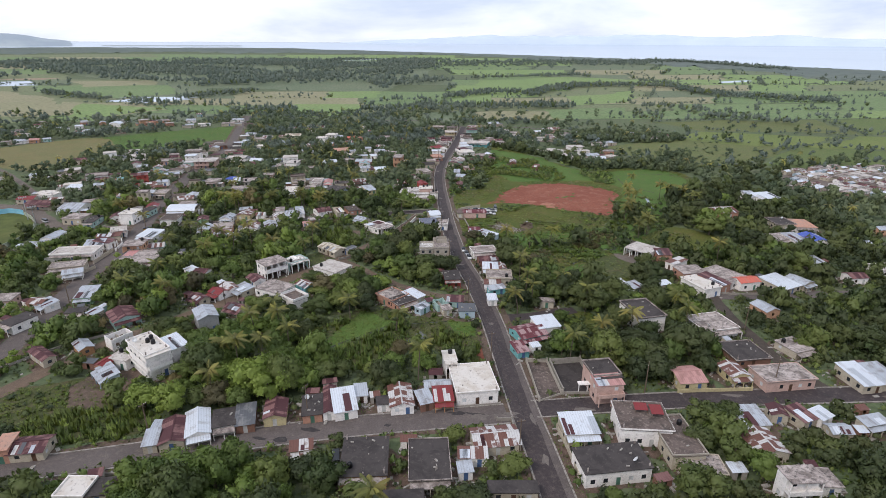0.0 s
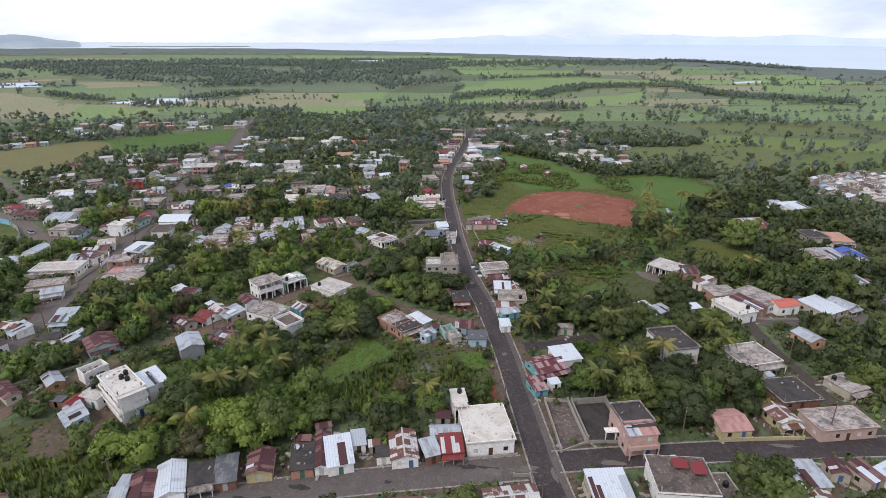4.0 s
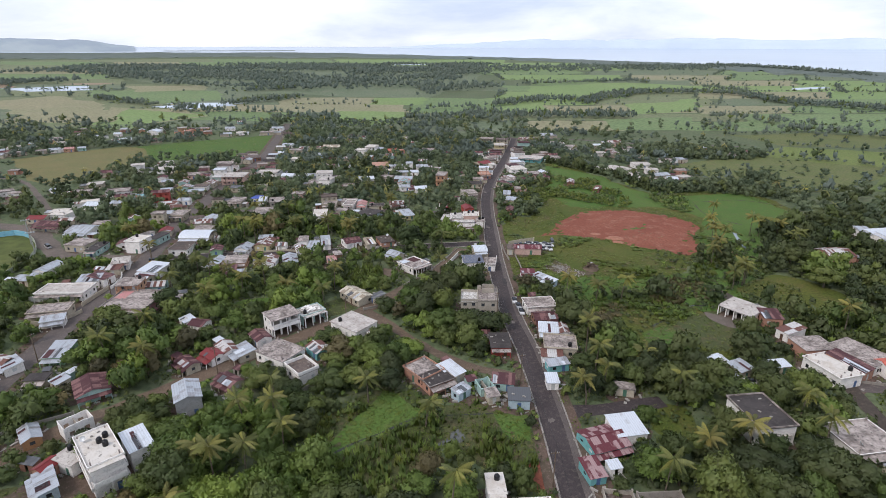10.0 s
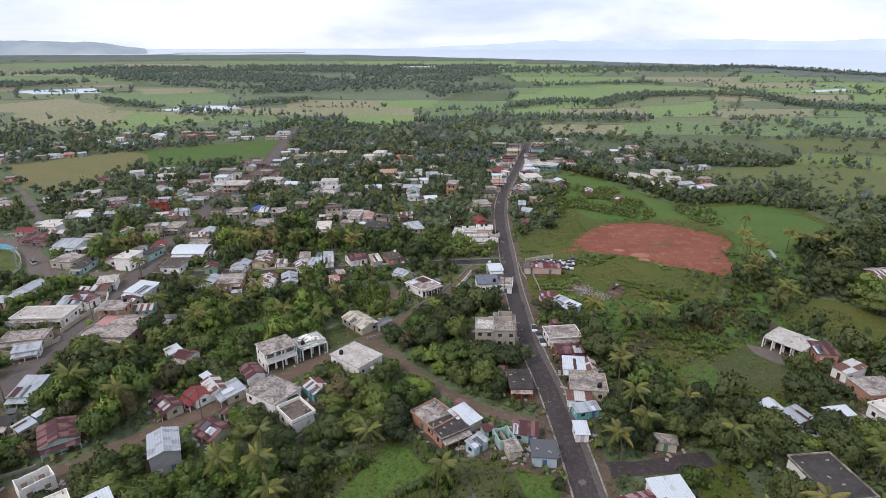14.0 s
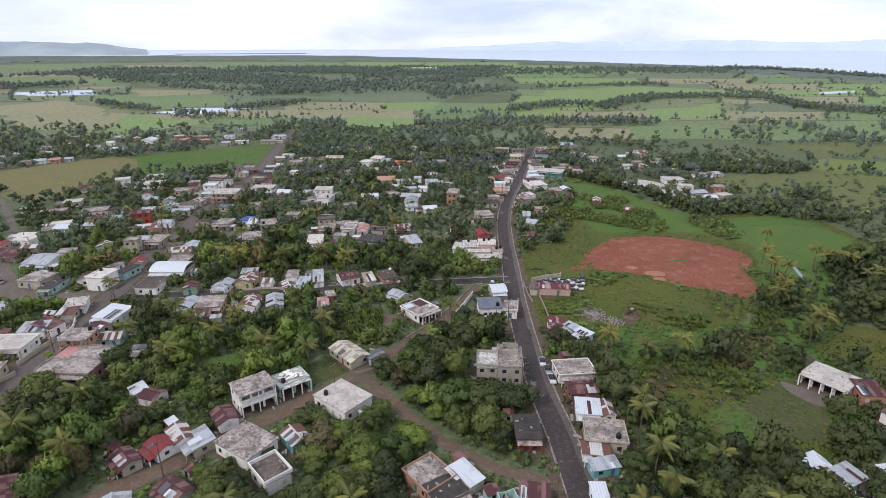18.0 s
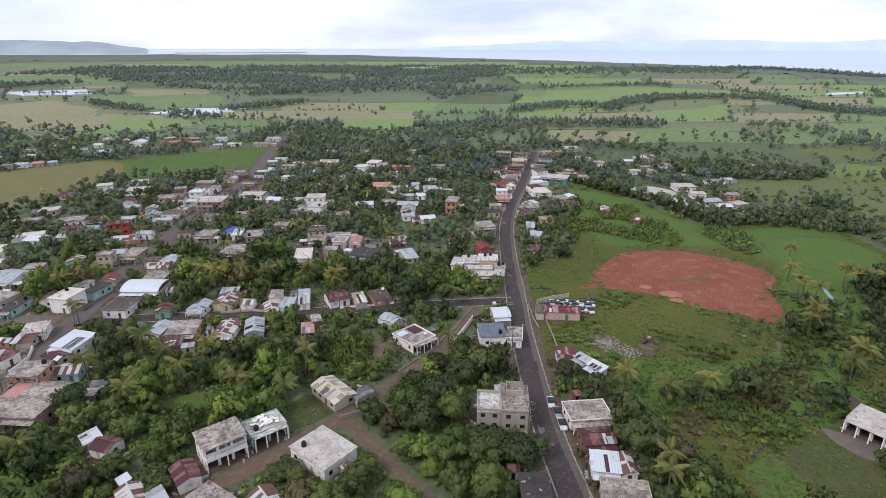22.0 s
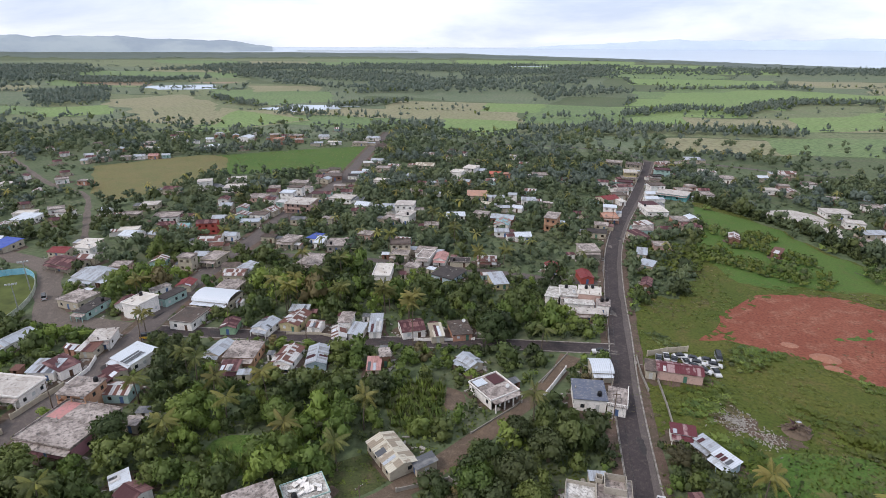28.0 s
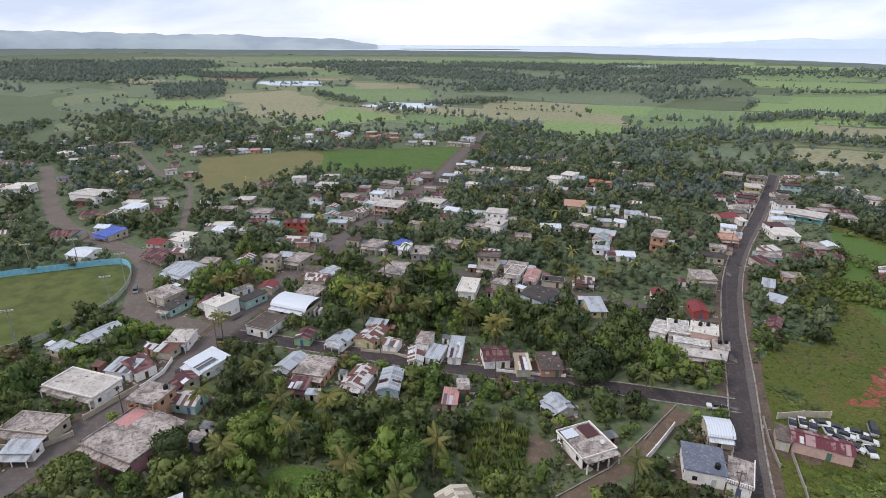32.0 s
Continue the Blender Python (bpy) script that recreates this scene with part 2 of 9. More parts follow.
ROOF = dict(
    conc=stained("weathered_concrete", (0.42, 0.365, 0.335), (0.165, 0.136, 0.122), (0.062, 0.054, 0.051), (0.41, 0.60), (0.50, 0.66), scale=0.3),
    concl=stained("pale_concrete", (0.50, 0.465, 0.43), (0.31, 0.27, 0.24), (0.13, 0.115, 0.105), (0.42, 0.66), (0.52, 0.74), scale=0.3),
    whitec=stained("whitewashed_concrete", (0.57, 0.535, 0.49), (0.47, 0.42, 0.36), (0.19, 0.165, 0.15), dirt_at=(0.56, 0.72), scale=0.25),
    whitem=stained("peeling_white_concrete", (0.60, 0.58, 0.55), (0.27, 0.245, 0.215), (0.10, 0.09, 0.08), (0.44, 0.60), (0.50, 0.68), scale=0.5),
    dark=stained("blackened_concrete", (0.056, 0.048, 0.046), (0.036, 0.031, 0.030), (0.105, 0.090, 0.082), dirt_at=(0.56, 0.72), scale=0.3),
    brownc=stained("brown_concrete", (0.118, 0.090, 0.078), (0.066, 0.052, 0.046), (0.22, 0.178, 0.152), scale=0.3),
    brownd=stained("dark_brown_concrete", (0.085, 0.062, 0.052), (0.055, 0.045, 0.04), (0.15, 0.13, 0.11), scale=0.3),
    bluegrey=stained("blue_grey_coating", (0.10, 0.115, 0.16), (0.13, 0.14, 0.17), (0.25, 0.25, 0.26), scale=0.3),
    salmon=stained("salmon_concrete", (0.45, 0.24, 0.17), (0.36, 0.23, 0.18), (0.2, 0.15, 0.12), scale=0.3),
    tin=sheet("zinc_sheet", (0.43, 0.46, 0.50), (0.25, 0.24, 0.24), (0.52, 0.75)),
    tinw=sheet("bright_zinc_sheet", (0.62, 0.655, 0.70), (0.42, 0.42, 0.43), (0.62, 0.85)),
    rust=sheet("rusted_sheet", (0.075, 0.030, 0.034), (0.20, 0.105, 0.100), (0.55, 0.70), 0.8, 0.0, 0.6),
    mix=sheet("half_rusted_sheet", (0.52, 0.51, 0.50), (0.15, 0.07, 0.055), (0.42, 0.46), 0.65, 0.1, 0.9),
    darktin=sheet("dark_sheet", (0.10, 0.105, 0.115), (0.20, 0.20, 0.20), (0.55, 0.7), 0.7, 0.1),
    red=sheet("red_painted_sheet", (0.20, 0.030, 0.032), (0.17, 0.062, 0.058), (0.55, 0.8), 0.6, 0.0),
    redtin=sheet("faded_red_sheet", (0.20, 0.040, 0.045), (0.40, 0.26, 0.25), (0.55, 0.62), 0.6, 0.0, 0.6),
    maroon=sheet("maroon_patched_sheet", (0.115, 0.026, 0.034), (0.33, 0.22, 0.22), (0.55, 0.62), 0.7, 0.0, 0.7),
    coral=sheet("coral_painted_sheet", (0.52, 0.13, 0.09), (0.42, 0.16, 0.12), (0.55, 0.8), 0.6, 0.0),
    tealt=sheet("teal_sheet", (0.20, 0.40, 0.42), (0.30, 0.14, 0.11), (0.5, 0.6), 0.6, 0.0, 0.7),
    blue=sheet("blue_sheet", (0.06, 0.10, 0.38), (0.12, 0.16, 0.40), (0.55, 0.8), 0.6, 0.0),
    creamt=sheet("cream_sheet", (0.52, 0.48, 0.39), (0.30, 0.25, 0.19), (0.52, 0.6), 0.7, 0.0, 0.6),
    salmont=sheet("pink_faded_sheet", (0.44, 0.24, 0.22), (0.30, 0.16, 0.14), (0.5, 0.7), 0.7, 0.0))
GLASS = plain("dark_window_glass", (0.025, 0.028, 0.032), 0.15)
LOUVRE = plain("white_aluminium", (0.55, 0.56, 0.56), 0.4, 0.2)
WOOD = plain("weathered_wood", (0.15, 0.11, 0.08), 0.85)
DOORS = [plain("door_paint_" + k, c, 0.5) for k, c in (("brown", (0.10, 0.055, 0.035)), ("white", (0.5, 0.5, 0.48)), ("green", (0.08, 0.18, 0.13)), ("blue", (0.08, 0.14, 0.28)))]
BLACK = plain("black_polyethylene", (0.015, 0.015, 0.017), 0.4)
STEEL = plain("galvanised_steel", (0.45, 0.46, 0.47), 0.4, 0.6)
KERB = stained("kerb_concrete", (0.30, 0.27, 0.245), (0.15, 0.132, 0.115), (0.09, 0.085, 0.06), scale=0.5)
ASPHALT = ground_like("asphalt", ((0.048, 0.038, 0.039), (0.068, 0.054, 0.054), (0.115, 0.092, 0.083)), 0.16, 0.85, 0.15)
OLDASPHALT = ground_like("old_asphalt", ((0.132, 0.110, 0.102), (0.106, 0.088, 0.082), (0.172, 0.144, 0.124)), 0.12, 0.9, 0.2)
EARTH = ground_like("brown_earth", ((0.155, 0.108, 0.075), (0.118, 0.088, 0.066), (0.20, 0.15, 0.11)), 0.10, 0.95)
MUD = ground_like("grey_mud", ((0.165, 0.135, 0.115), (0.130, 0.108, 0.092), (0.205, 0.170, 0.145)), 0.08, 0.95)
DARKMUD = ground_like("dark_wet_earth", ((0.078, 0.062, 0.050), (0.060, 0.050, 0.042), (0.110, 0.086, 0.070)), 0.10, 0.95)
YARD = ground_like("trodden_yard", ((0.135, 0.090, 0.070), (0.085, 0.070, 0.046), (0.195, 0.138, 0.112)), 0.16, 0.95)
REDEARTH = ground_like("red_earth", ((0.215, 0.066, 0.040), (0.262, 0.092, 0.056), (0.310, 0.150, 0.100)), 0.03, 0.95)
GRASS = ground_like("rough_grass", ((0.060, 0.078, 0.026), (0.082, 0.088, 0.031), (0.118, 0.090, 0.052)), 0.045, 0.95, 0.6)
# blue raised as in the far pastures: some haze is in this ground colour
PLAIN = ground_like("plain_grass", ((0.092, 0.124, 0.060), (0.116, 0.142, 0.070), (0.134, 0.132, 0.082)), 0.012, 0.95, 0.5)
MEADOW = ground_like("long_grass", ((0.066, 0.092, 0.013), (0.102, 0.107, 0.019), (0.124, 0.099, 0.032)), 0.03, 0.95, 0.7)
VIVID = ground_like("lush_grass", ((0.066, 0.132, 0.022), (0.088, 0.146, 0.028), (0.104, 0.122, 0.035)), 0.04, 0.95, 0.7)
DRYFIELD = ground_like("dry_field", ((0.180, 0.158, 0.064), (0.140, 0.148, 0.055), (0.205, 0.160, 0.080)), 0.05, 0.95, 0.5)
TURF = ground_like("mown_turf", ((0.086, 0.108, 0.026), (0.096, 0.114, 0.030), (0.106, 0.112, 0.034)), 0.004, 0.95, 0.1)
# brightness of the mirrored sky is put into the pale base colour
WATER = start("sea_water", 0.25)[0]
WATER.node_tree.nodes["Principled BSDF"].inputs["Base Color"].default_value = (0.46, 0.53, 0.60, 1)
LEAF = [leafy("leaf_dark", (0.043, 0.060, 0.024), (0.086, 0.112, 0.040), (0.097, 0.112, 0.041)),
        leafy("leaf_mid", (0.060, 0.084, 0.028), (0.120, 0.159, 0.047), (0.134, 0.159, 0.050)),
        leafy("leaf_bright", (0.081, 0.123, 0.030), (0.156, 0.226, 0.050), (0.172, 0.214, 0.056)),
        leafy("leaf_dry", (0.098, 0.084, 0.042), (0.170, 0.146, 0.068), (0.165, 0.142, 0.066)),
        # paler and bluer than real leaves: distance haze is put into the colour
        leafy("leaf_far_haze", (0.112, 0.146, 0.120), (0.148, 0.184, 0.146), (0.160, 0.190, 0.140), 0.004, 0.35),
        leafy("leaf_lush", (0.077, 0.114, 0.020), (0.131, 0.172, 0.028), (0.152, 0.164, 0.036), 0.03, 0.45),
        # lighter, greyer green: the thin haze over the farther village is in the tone
        leafy("leaf_village_haze", (0.078, 0.108, 0.062), (0.128, 0.166, 0.086), (0.140, 0.168, 0.084), 0.02, 0.7)]
FROND = leafy("palm_frond", (0.105, 0.124, 0.036), (0.205, 0.215, 0.062), (0.285, 0.225, 0.066))
JUNK = sheet("scrap", (0.34, 0.32, 0.29), (0.13, 0.09, 0.07), (0.40, 0.60), 0.85, 0.0, 0.3)
BARK = plain("bark", (0.13, 0.105, 0.08), 0.9)


# ---- building tools ----
class Shape:
    """Vertices and faces, gathered piece by piece."""

    def __init__(self):
        self.v, self.f = [], []

    def add(self, verts, faces):
        n = len(self.v)
        self.v += [tuple(p) for p in verts]
        self.f += [tuple(n + i for i in f) for f in faces]
        return self

    def box(self, x0, x1, y0, y1, z0, z1):
        return self.add([(x0, y0, z0), (x1, y0, z0), (x1, y1, z0), (x0, y1, z0), (x0, y0, z1), (x1, y0, z1), (x1, y1, z1), (x0, y1, z1)],
                        [(3, 2, 1, 0), (4, 5, 6, 7), (0, 1, 5, 4), (1, 2, 6, 5), (2, 3, 7, 6), (3, 0, 4, 7)])

    def plate(self, a, b, c, d, t):
        """A slab t thick under the four-cornered top a, b, c, d."""
        low = [(p[0], p[1], p[2] - t) for p in (a, b, c, d)]
        return self.add([*low, a, b, c, d], [(3, 2, 1, 0), (4, 5, 6, 7), (0, 1, 5, 4), (1, 2, 6, 5), (2, 3, 7, 6), (3, 0, 4, 7)])

    def lathe(self, rings, n=12, x=0, y=0):
        """A turned body from rings of (radius, height), closed at both ends."""
        k = len(self.v)
        for r, z in rings:
            for i in range(n):
                a = math.tau * i / n
                self.v.append((x + r * math.cos(a), y + r * math.sin(a), z))
        for j in range(len(rings) - 1):
            for i in range(n):
                a, b = k + j * n + i, k + j * n + (i + 1) % n
                self.f.append((a, b, b + n, a + n))
        self.f.append(tuple(k + i for i in reversed(range(n))))
        self.f.append(tuple(k + (len(rings) - 1) * n + i for i in range(n)))
        return self

    def bar(self, a, b, r, n=5):
        """A round bar from a to b."""
        a, b = Vector(a), Vector(b)
        q = (b - a).to_track_quat("Z", "Y")
        ring = [q @ Vector((r * math.cos(math.tau * i / n), r * math.sin(math.tau * i / n), 0)) for i in range(n)]
        return self.add([a + p for p in ring] + [b + p for p in ring],
                        [(i, (i + 1) % n, n + (i + 1) % n, n + i) for i in range(n)] + [tuple(reversed(range(n))), tuple(range(n, 2 * n))])

    def mesh(self, name, material, smooth=False):
        me = bpy.data.meshes.new(name)
        me.from_pydata(self.v, [], self.f)
        me.materials.append(material)
        if smooth:
            me.polygons.foreach_set("use_smooth", [True] * len(me.polygons))
        return me


def part(name, shape, material, parent, label="", smooth=False):
    """One mesh object under a thing or a part. shape: a Shape or a mesh already made."""
    ob = new(name, shape.mesh(name, material, smooth) if isinstance(shape, Shape) else shape)
    ob.parent = parent
    return tagged(ob, label)


def thing(name, label, category, x=0, y=0, z=0, turn=0, group="", kind=""):
    ob = new(name)
    ob.matrix_world = pose(x, y, z, 0, 0, turn)
    return tagged(ob, label, category, group, kind)


def smooth_line(pts, step=6.0):
    """A smooth way through the points, with a point about every step metres."""
    p = [Vector(q) for q in pts]
    p = [2 * p[0] - p[1], *p, 2 * p[-1] - p[-2]]
    out = []
    for i in range(1, len(p) - 2):
        n = max(1, round((p[i + 1] - p[i]).length / step))
        for k in range(n):
            t = k / n
            out.append(0.5 * (2 * p[i] + (p[i + 1] - p[i - 1]) * t + (2 * p[i - 1] - 5 * p[i] + 4 * p[i + 1] - p[i + 2]) * t * t
                              + (3 * p[i] - p[i - 1] - 3 * p[i + 1] + p[i + 2]) * t ** 3))
    return out + [p[-2]]


def sides(line):
    """The unit normals (to the left) along a way."""
    out = []
    for i in range(len(line)):
        d = line[min(i + 1, len(line) - 1)] - line[max(i - 1, 0)]
        out.append(Vector((-d.y, d.x)).normalized())
    return out


def ribbon(line, lo, hi, z, top=None, wobble=0.0):
    """A strip along a way, from lo to hi metres to its left; with top it becomes a raised band that high."""
    s, nn = Shape(), sides(line)
    rows = []
    for i, (p, n) in enumerate(zip(line, nn)):
        w = wobble * noise.noise((p.x * 0.15, p.y * 0.15, lo))
        rows.append((p + n * (lo + w), p + n * (hi - w)))
    if top is None:
        for (a, b), (c, d) in zip(rows, rows[1:]):
            s.add([(a.x, a.y, z), (b.x, b.y, z), (d.x, d.y, z), (c.x, c.y, z)], [(3, 2, 1, 0)])
    else:
        for (a, b), (c, d) in zip(rows, rows[1:]):
            s.plate((c.x, c.y, top), (d.x, d.y, top), (b.x, b.y, top), (a.x, a.y, top), top - z)
    return s


def blob(cx, cy, rx, ry, turn, z, wobble=0.15, n=40, seed=0.0):
    """A patch of ground with an uneven rim."""
    s, c, q = Shape(), math.cos(radians(turn)), math.sin(radians(turn))
    pts = []
    for i in range(n):
        a = math.tau * i / n
        k = 1 + wobble * 2 * noise.noise((math.cos(a) * 1.6 + seed, math.sin(a) * 1.6, seed * 3))
        u, v = rx * k * math.cos(a), ry * k * math.sin(a)
        pts.append((cx + u * c - v * q, cy + u * q + v * c, z))
    return s.add(pts, [tuple(range(n))])


def inside(x, y, poly):
    hit = False
    for (ax, ay), (bx, by) in zip(poly, poly[1:] + poly[:1]):
        if (ay > y) != (by > y) and x < ax + (y - ay) * (bx - ax) / (by - ay):
            hit = not hit
    return hit


# ---- ground, sea and far hills ----
FAR = 4880.0


def bowl(r):
    """The far sheet rises a little with distance, so that it closes on the horizon."""
    return 62.0 * max(0.0, (r - 3700.0) / (FAR - 3700.0)) ** 2


def far_sheet(a0, a1, r0, r1, na, nr, z0, edge=None):
    """A ring sector round (0, 150): angles in degrees from straight ahead, to the right. edge(a): where it begins."""
    s = Shape()
    for i in range(na + 1):
        a = radians(a0 + (a1 - a0) * i / na)
        begin = edge(a) if edge else r0
        for j in range(nr + 1):
            r = begin + (r1 - begin) * (j / nr) ** (1.0 if edge else 1.7)
            s.v.append((r * math.sin(a), 150 + r * math.cos(a), z0 + bowl(r)))
    for i in range(na):
        for j in range(nr):
            k = i * (nr + 1) + j
            s.f.append((k, k + 1, k + nr + 2, k + nr + 1))
    return s


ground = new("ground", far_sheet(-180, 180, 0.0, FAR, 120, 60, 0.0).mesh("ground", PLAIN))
tagged(ground, "green grassy plain reaching to the horizon", "ground", kind="structure")


def coast(a):
    """Distance of the shore in the direction a."""
    d = math.degrees(a)
    return float(np.interp(d, [-60, -42, -30, -12, 4, 19, 35, 50, 80, 120], [4700, 4500, 4480, 4420, 3950, 3080, 2380, 2050, 1900, 2300])) + 60 * noise.noise((d * 0.35, 3.1, 0))


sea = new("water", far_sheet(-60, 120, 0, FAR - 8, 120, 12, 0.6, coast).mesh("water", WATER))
tagged(sea, "pale calm sea along the far shore", "sea", kind="structure")


def ridge(name, a0, a1, r, z_of, col, label, depth=260):
    """A far range of hills: a crest with a sloping front. col: slope tones with the bay's haze already mixed in."""
    m, nt, bsdf = start(name + "_hazed_slope", 1.0)
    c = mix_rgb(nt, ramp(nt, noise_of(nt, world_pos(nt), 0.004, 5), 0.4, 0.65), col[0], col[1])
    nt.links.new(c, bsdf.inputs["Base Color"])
    s, n = Shape(), 140
    for i in range(n + 1):
        a = a0 + (a1 - a0) * i / n
        top = z_of(a)
        for k, (dr, f) in enumerate(((0, 0.0), (0.35, 0.45), (0.7, 0.8), (1, 1.0))):
            q, t = r - depth * (1 - dr), radians(a)
            base = bowl(q) - 3
            s.v.append((q * math.sin(t), 150 + q * math.cos(t), base + (top - base) * f * (1 + 0.12 * (k in (1, 2)) * noise.noise((a * 0.9, k * 2.0, 0)))))
    for i in range(n):
        for k in range(3):
            j = i * 4 + k
            s.f.append((j, j + 1, j + 5, j + 4))
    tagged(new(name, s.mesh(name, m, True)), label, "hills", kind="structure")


def rough_line(a, f, seed):
    return noise.noise((a * f, seed, 0)) + 0.5 * noise.noise((a * f * 2.7, seed, 4)) + 0.25 * noise.noise((a * f * 7, seed, 9))


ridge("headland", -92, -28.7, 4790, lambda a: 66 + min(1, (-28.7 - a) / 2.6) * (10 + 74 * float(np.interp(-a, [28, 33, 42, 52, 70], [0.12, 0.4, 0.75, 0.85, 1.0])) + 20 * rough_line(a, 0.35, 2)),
      ((0.29, 0.34, 0.385), (0.37, 0.42, 0.44)), "long wooded headland across the bay, haze in its colour")
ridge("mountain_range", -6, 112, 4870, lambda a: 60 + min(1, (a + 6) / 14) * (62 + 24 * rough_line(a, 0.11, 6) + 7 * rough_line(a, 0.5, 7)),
      ((0.50, 0.58, 0.70), (0.55, 0.63, 0.74)), "mountain range beyond the bay, coloured pale blue for haze", 60)
tagged(new("sand_spit", far_sheet(-26.5, -15, 4560, 4600, 40, 1, 1.6).mesh("sand_spit", LEAF[0])), "low dark spit of land in the bay", "land", kind="structure")

# ---- roads ----
ROADS = []


def road(name, pts, width, material, label, kerbs=False, z=0.05, wobble=0.0, shoulder=None, verge=0.0):
    z += 0.05
    line = smooth_line(pts)
    ROADS.append((line, width / 2))
    base = tagged(new(name, ribbon(line, -width / 2, width / 2, z, wobble=wobble).mesh(name, material)), label, "road", kind="structure")
    if kerbs:
        for lo in (width / 2, -width / 2 - 0.4):
            part("kerb", ribbon(line, lo, lo + 0.4, 0.0, z + 0.13), KERB, base, "concrete kerb")
    if verge:
        for lo, hi in ((width / 2 + 0.1, width / 2 + verge), (-width / 2 - verge, -width / 2 - 0.1)):
            part("verge", ribbon(line, lo, hi, z - 0.012, wobble=0.9), YARD, base, "bare earthen verge")
    if shoulder:
        lo, hi = shoulder
        part("shoulder", ribbon(line, lo, hi, z + 0.012, wobble=0.5), OLDASPHALT, base, "worn pale shoulder")
    return base


road("road_main", [(29.5, 20), (28.4, 99), (27.5, 128), (26.8, 173), (24.9, 204), (22.6, 224), (21.4, 250), (20.9, 280), (21.6, 310), (22, 345), (24.4, 386), (31, 430), (43, 485), (57.5, 560), (64, 600)],
     6.6, ASPHALT, "dark asphalt main street with worn patches", True, 0.06, 0.2, (-3.4, -1.7), 2.6)
road("road_cross", [(-190, 103), (-86.5, 114), (-54, 118.6), (-17, 123.4), (23, 126)], 7.0, OLDASPHALT, "grey worn asphalt side street", True, 0.05, 0.2, None, 1.8)
road("road_cross", [(30, 127.3), (67, 128.4), (122, 127.5), (200, 125)], 6.2, ASPHALT, "dark asphalt side street", True, 0.05, 0.2)
road("road_left", [(-108, 60), (-114, 130), (-117, 165), (-120, 200), (-122.5, 228), (-123.5, 258), (-128, 288), (-135, 322), (-139, 363), (-145, 432), (-146, 490), (-166, 608), (-180, 700)],
     7.6, OLDASPHALT, "worn grey street with broken edges", False, 0.045, 0.8, None, 2.6)
road("road_paved", [(20, 298.8), (-8, 295), (-37, 290), (-59, 286), (-80, 284), (-122, 278.4)], 5.6, ASPHALT, "dark asphalt side street", True, 0.05, 0.2)
road("road_dirt", [(6.5, 292), (4, 284), (-5, 265), (-25.5, 233), (-47, 209.5), (-62, 194), (-78, 178), (-90, 166), (-99, 153), (-106, 141), (-118, 128)], 5.4, EARTH, "brown unpaved lane", False, 0.04, 1.0)
road("road_dirt", [(-27.5, 230.5), (-14, 215), (-7, 207), (6, 196), (21, 190)], 3.6, EARTH, "brown unpaved lane", False, 0.036, 1.0)
road("road_upper", [(-141, 348), (-102, 350), (-80, 352), (-33, 351), (-13, 349.5), (22, 346)], 4.4, OLDASPHALT, "narrow worn side street", False, 0.035, 0.8)
road("road_stadium", [(-126, 278), (-147, 277), (-164, 279), (-180, 294), (-205, 316), (-250, 325), (-300, 344), (-420, 420)], 8.5, MUD, "wide muddy lane round the ball field", False, 0.032, 1.6)
road("road_field", [(-200, 330), (-243, 378), (-281, 416), (-330, 437), (-460, 520)], 3.4, MUD, "unpaved lane beside the field", False, 0.028, 1.0)
road("road_east", [(109, 128), (105, 144), (106, 172), (108, 187), (110, 215), (100, 250)], 4.2, DARKMUD, "narrow unpaved lane", False, 0.034, 0.8)
road("road_east", [(108, 187), (126, 186), (147, 186), (230, 183)], 5.5, OLDASPHALT, "worn side street", False, 0.03, 0.8)
road("road_yard", [(29, 174.8), (44, 176.8), (56, 179.6)], 4.6, ASPHALT, "dark worn driveway", False, 0.034, 1.2)
road("road_north", [(64, 600), (40, 640), (-20, 655), (-120, 650)], 5.0, OLDASPHALT, "worn side street", False, 0.03, 0.8)
road("road_north", [(64, 600), (110, 600), (170, 575), (260, 560)], 5.0, OLDASPHALT, "worn side street", False, 0.026, 0.8)

# ---- fields and clearings ----
OPEN = []


def field(name, pts, material, label, z, soft=3.0, open_land=True):
    """A field with a slightly uneven edge round the corners given."""
    line = smooth_line([*pts, pts[0]], 7.0 if soft < 1 else 2.0)[:-1]
    ring = []
    for p in line:
        k, q = (noise.noise((p.x * 0.07, p.y * 0.07, z)) * soft + noise.noise((p.x * 0.33, p.y * 0.33, z)) * soft * 0.32 for z in (5.0, 9.0))
        ring.append((p.x + k, p.y + q))
    s = Shape().add([(x, y, z) for x, y in ring], [tuple(range(len(ring)))])
    ob = tagged(new(name, s.mesh(name, material)), label, "field", kind="structure")
    if open_land:
        OPEN.append(ring)
    return ob


field("meadow", [(25.5, 306), (26, 258), (45, 248), (75, 250), (108, 280), (150, 318), (188, 345), (186, 385), (150, 398), (128, 388), (100, 446), (77, 478), (66, 420), (55, 388), (47, 346), (34, 336), (27, 324)], MEADOW, "bright green open meadow", 0.012, 5)
field("bare_field", [(45, 311), (55, 328), (71, 350), (89, 353), (119, 345), (124, 330), (119, 309), (106, 286), (97, 291), (82, 298), (70, 307), (56, 311)], REDEARTH, "bare red earth playing field", 0.03, 4)
field("clearing", [(-34, 168), (-15, 184), (-3, 179), (10, 178), (20, 170), (17, 152), (0, 162), (-18, 158)], GRASS, "weedy wet clearing among trees", 0.014, 3)
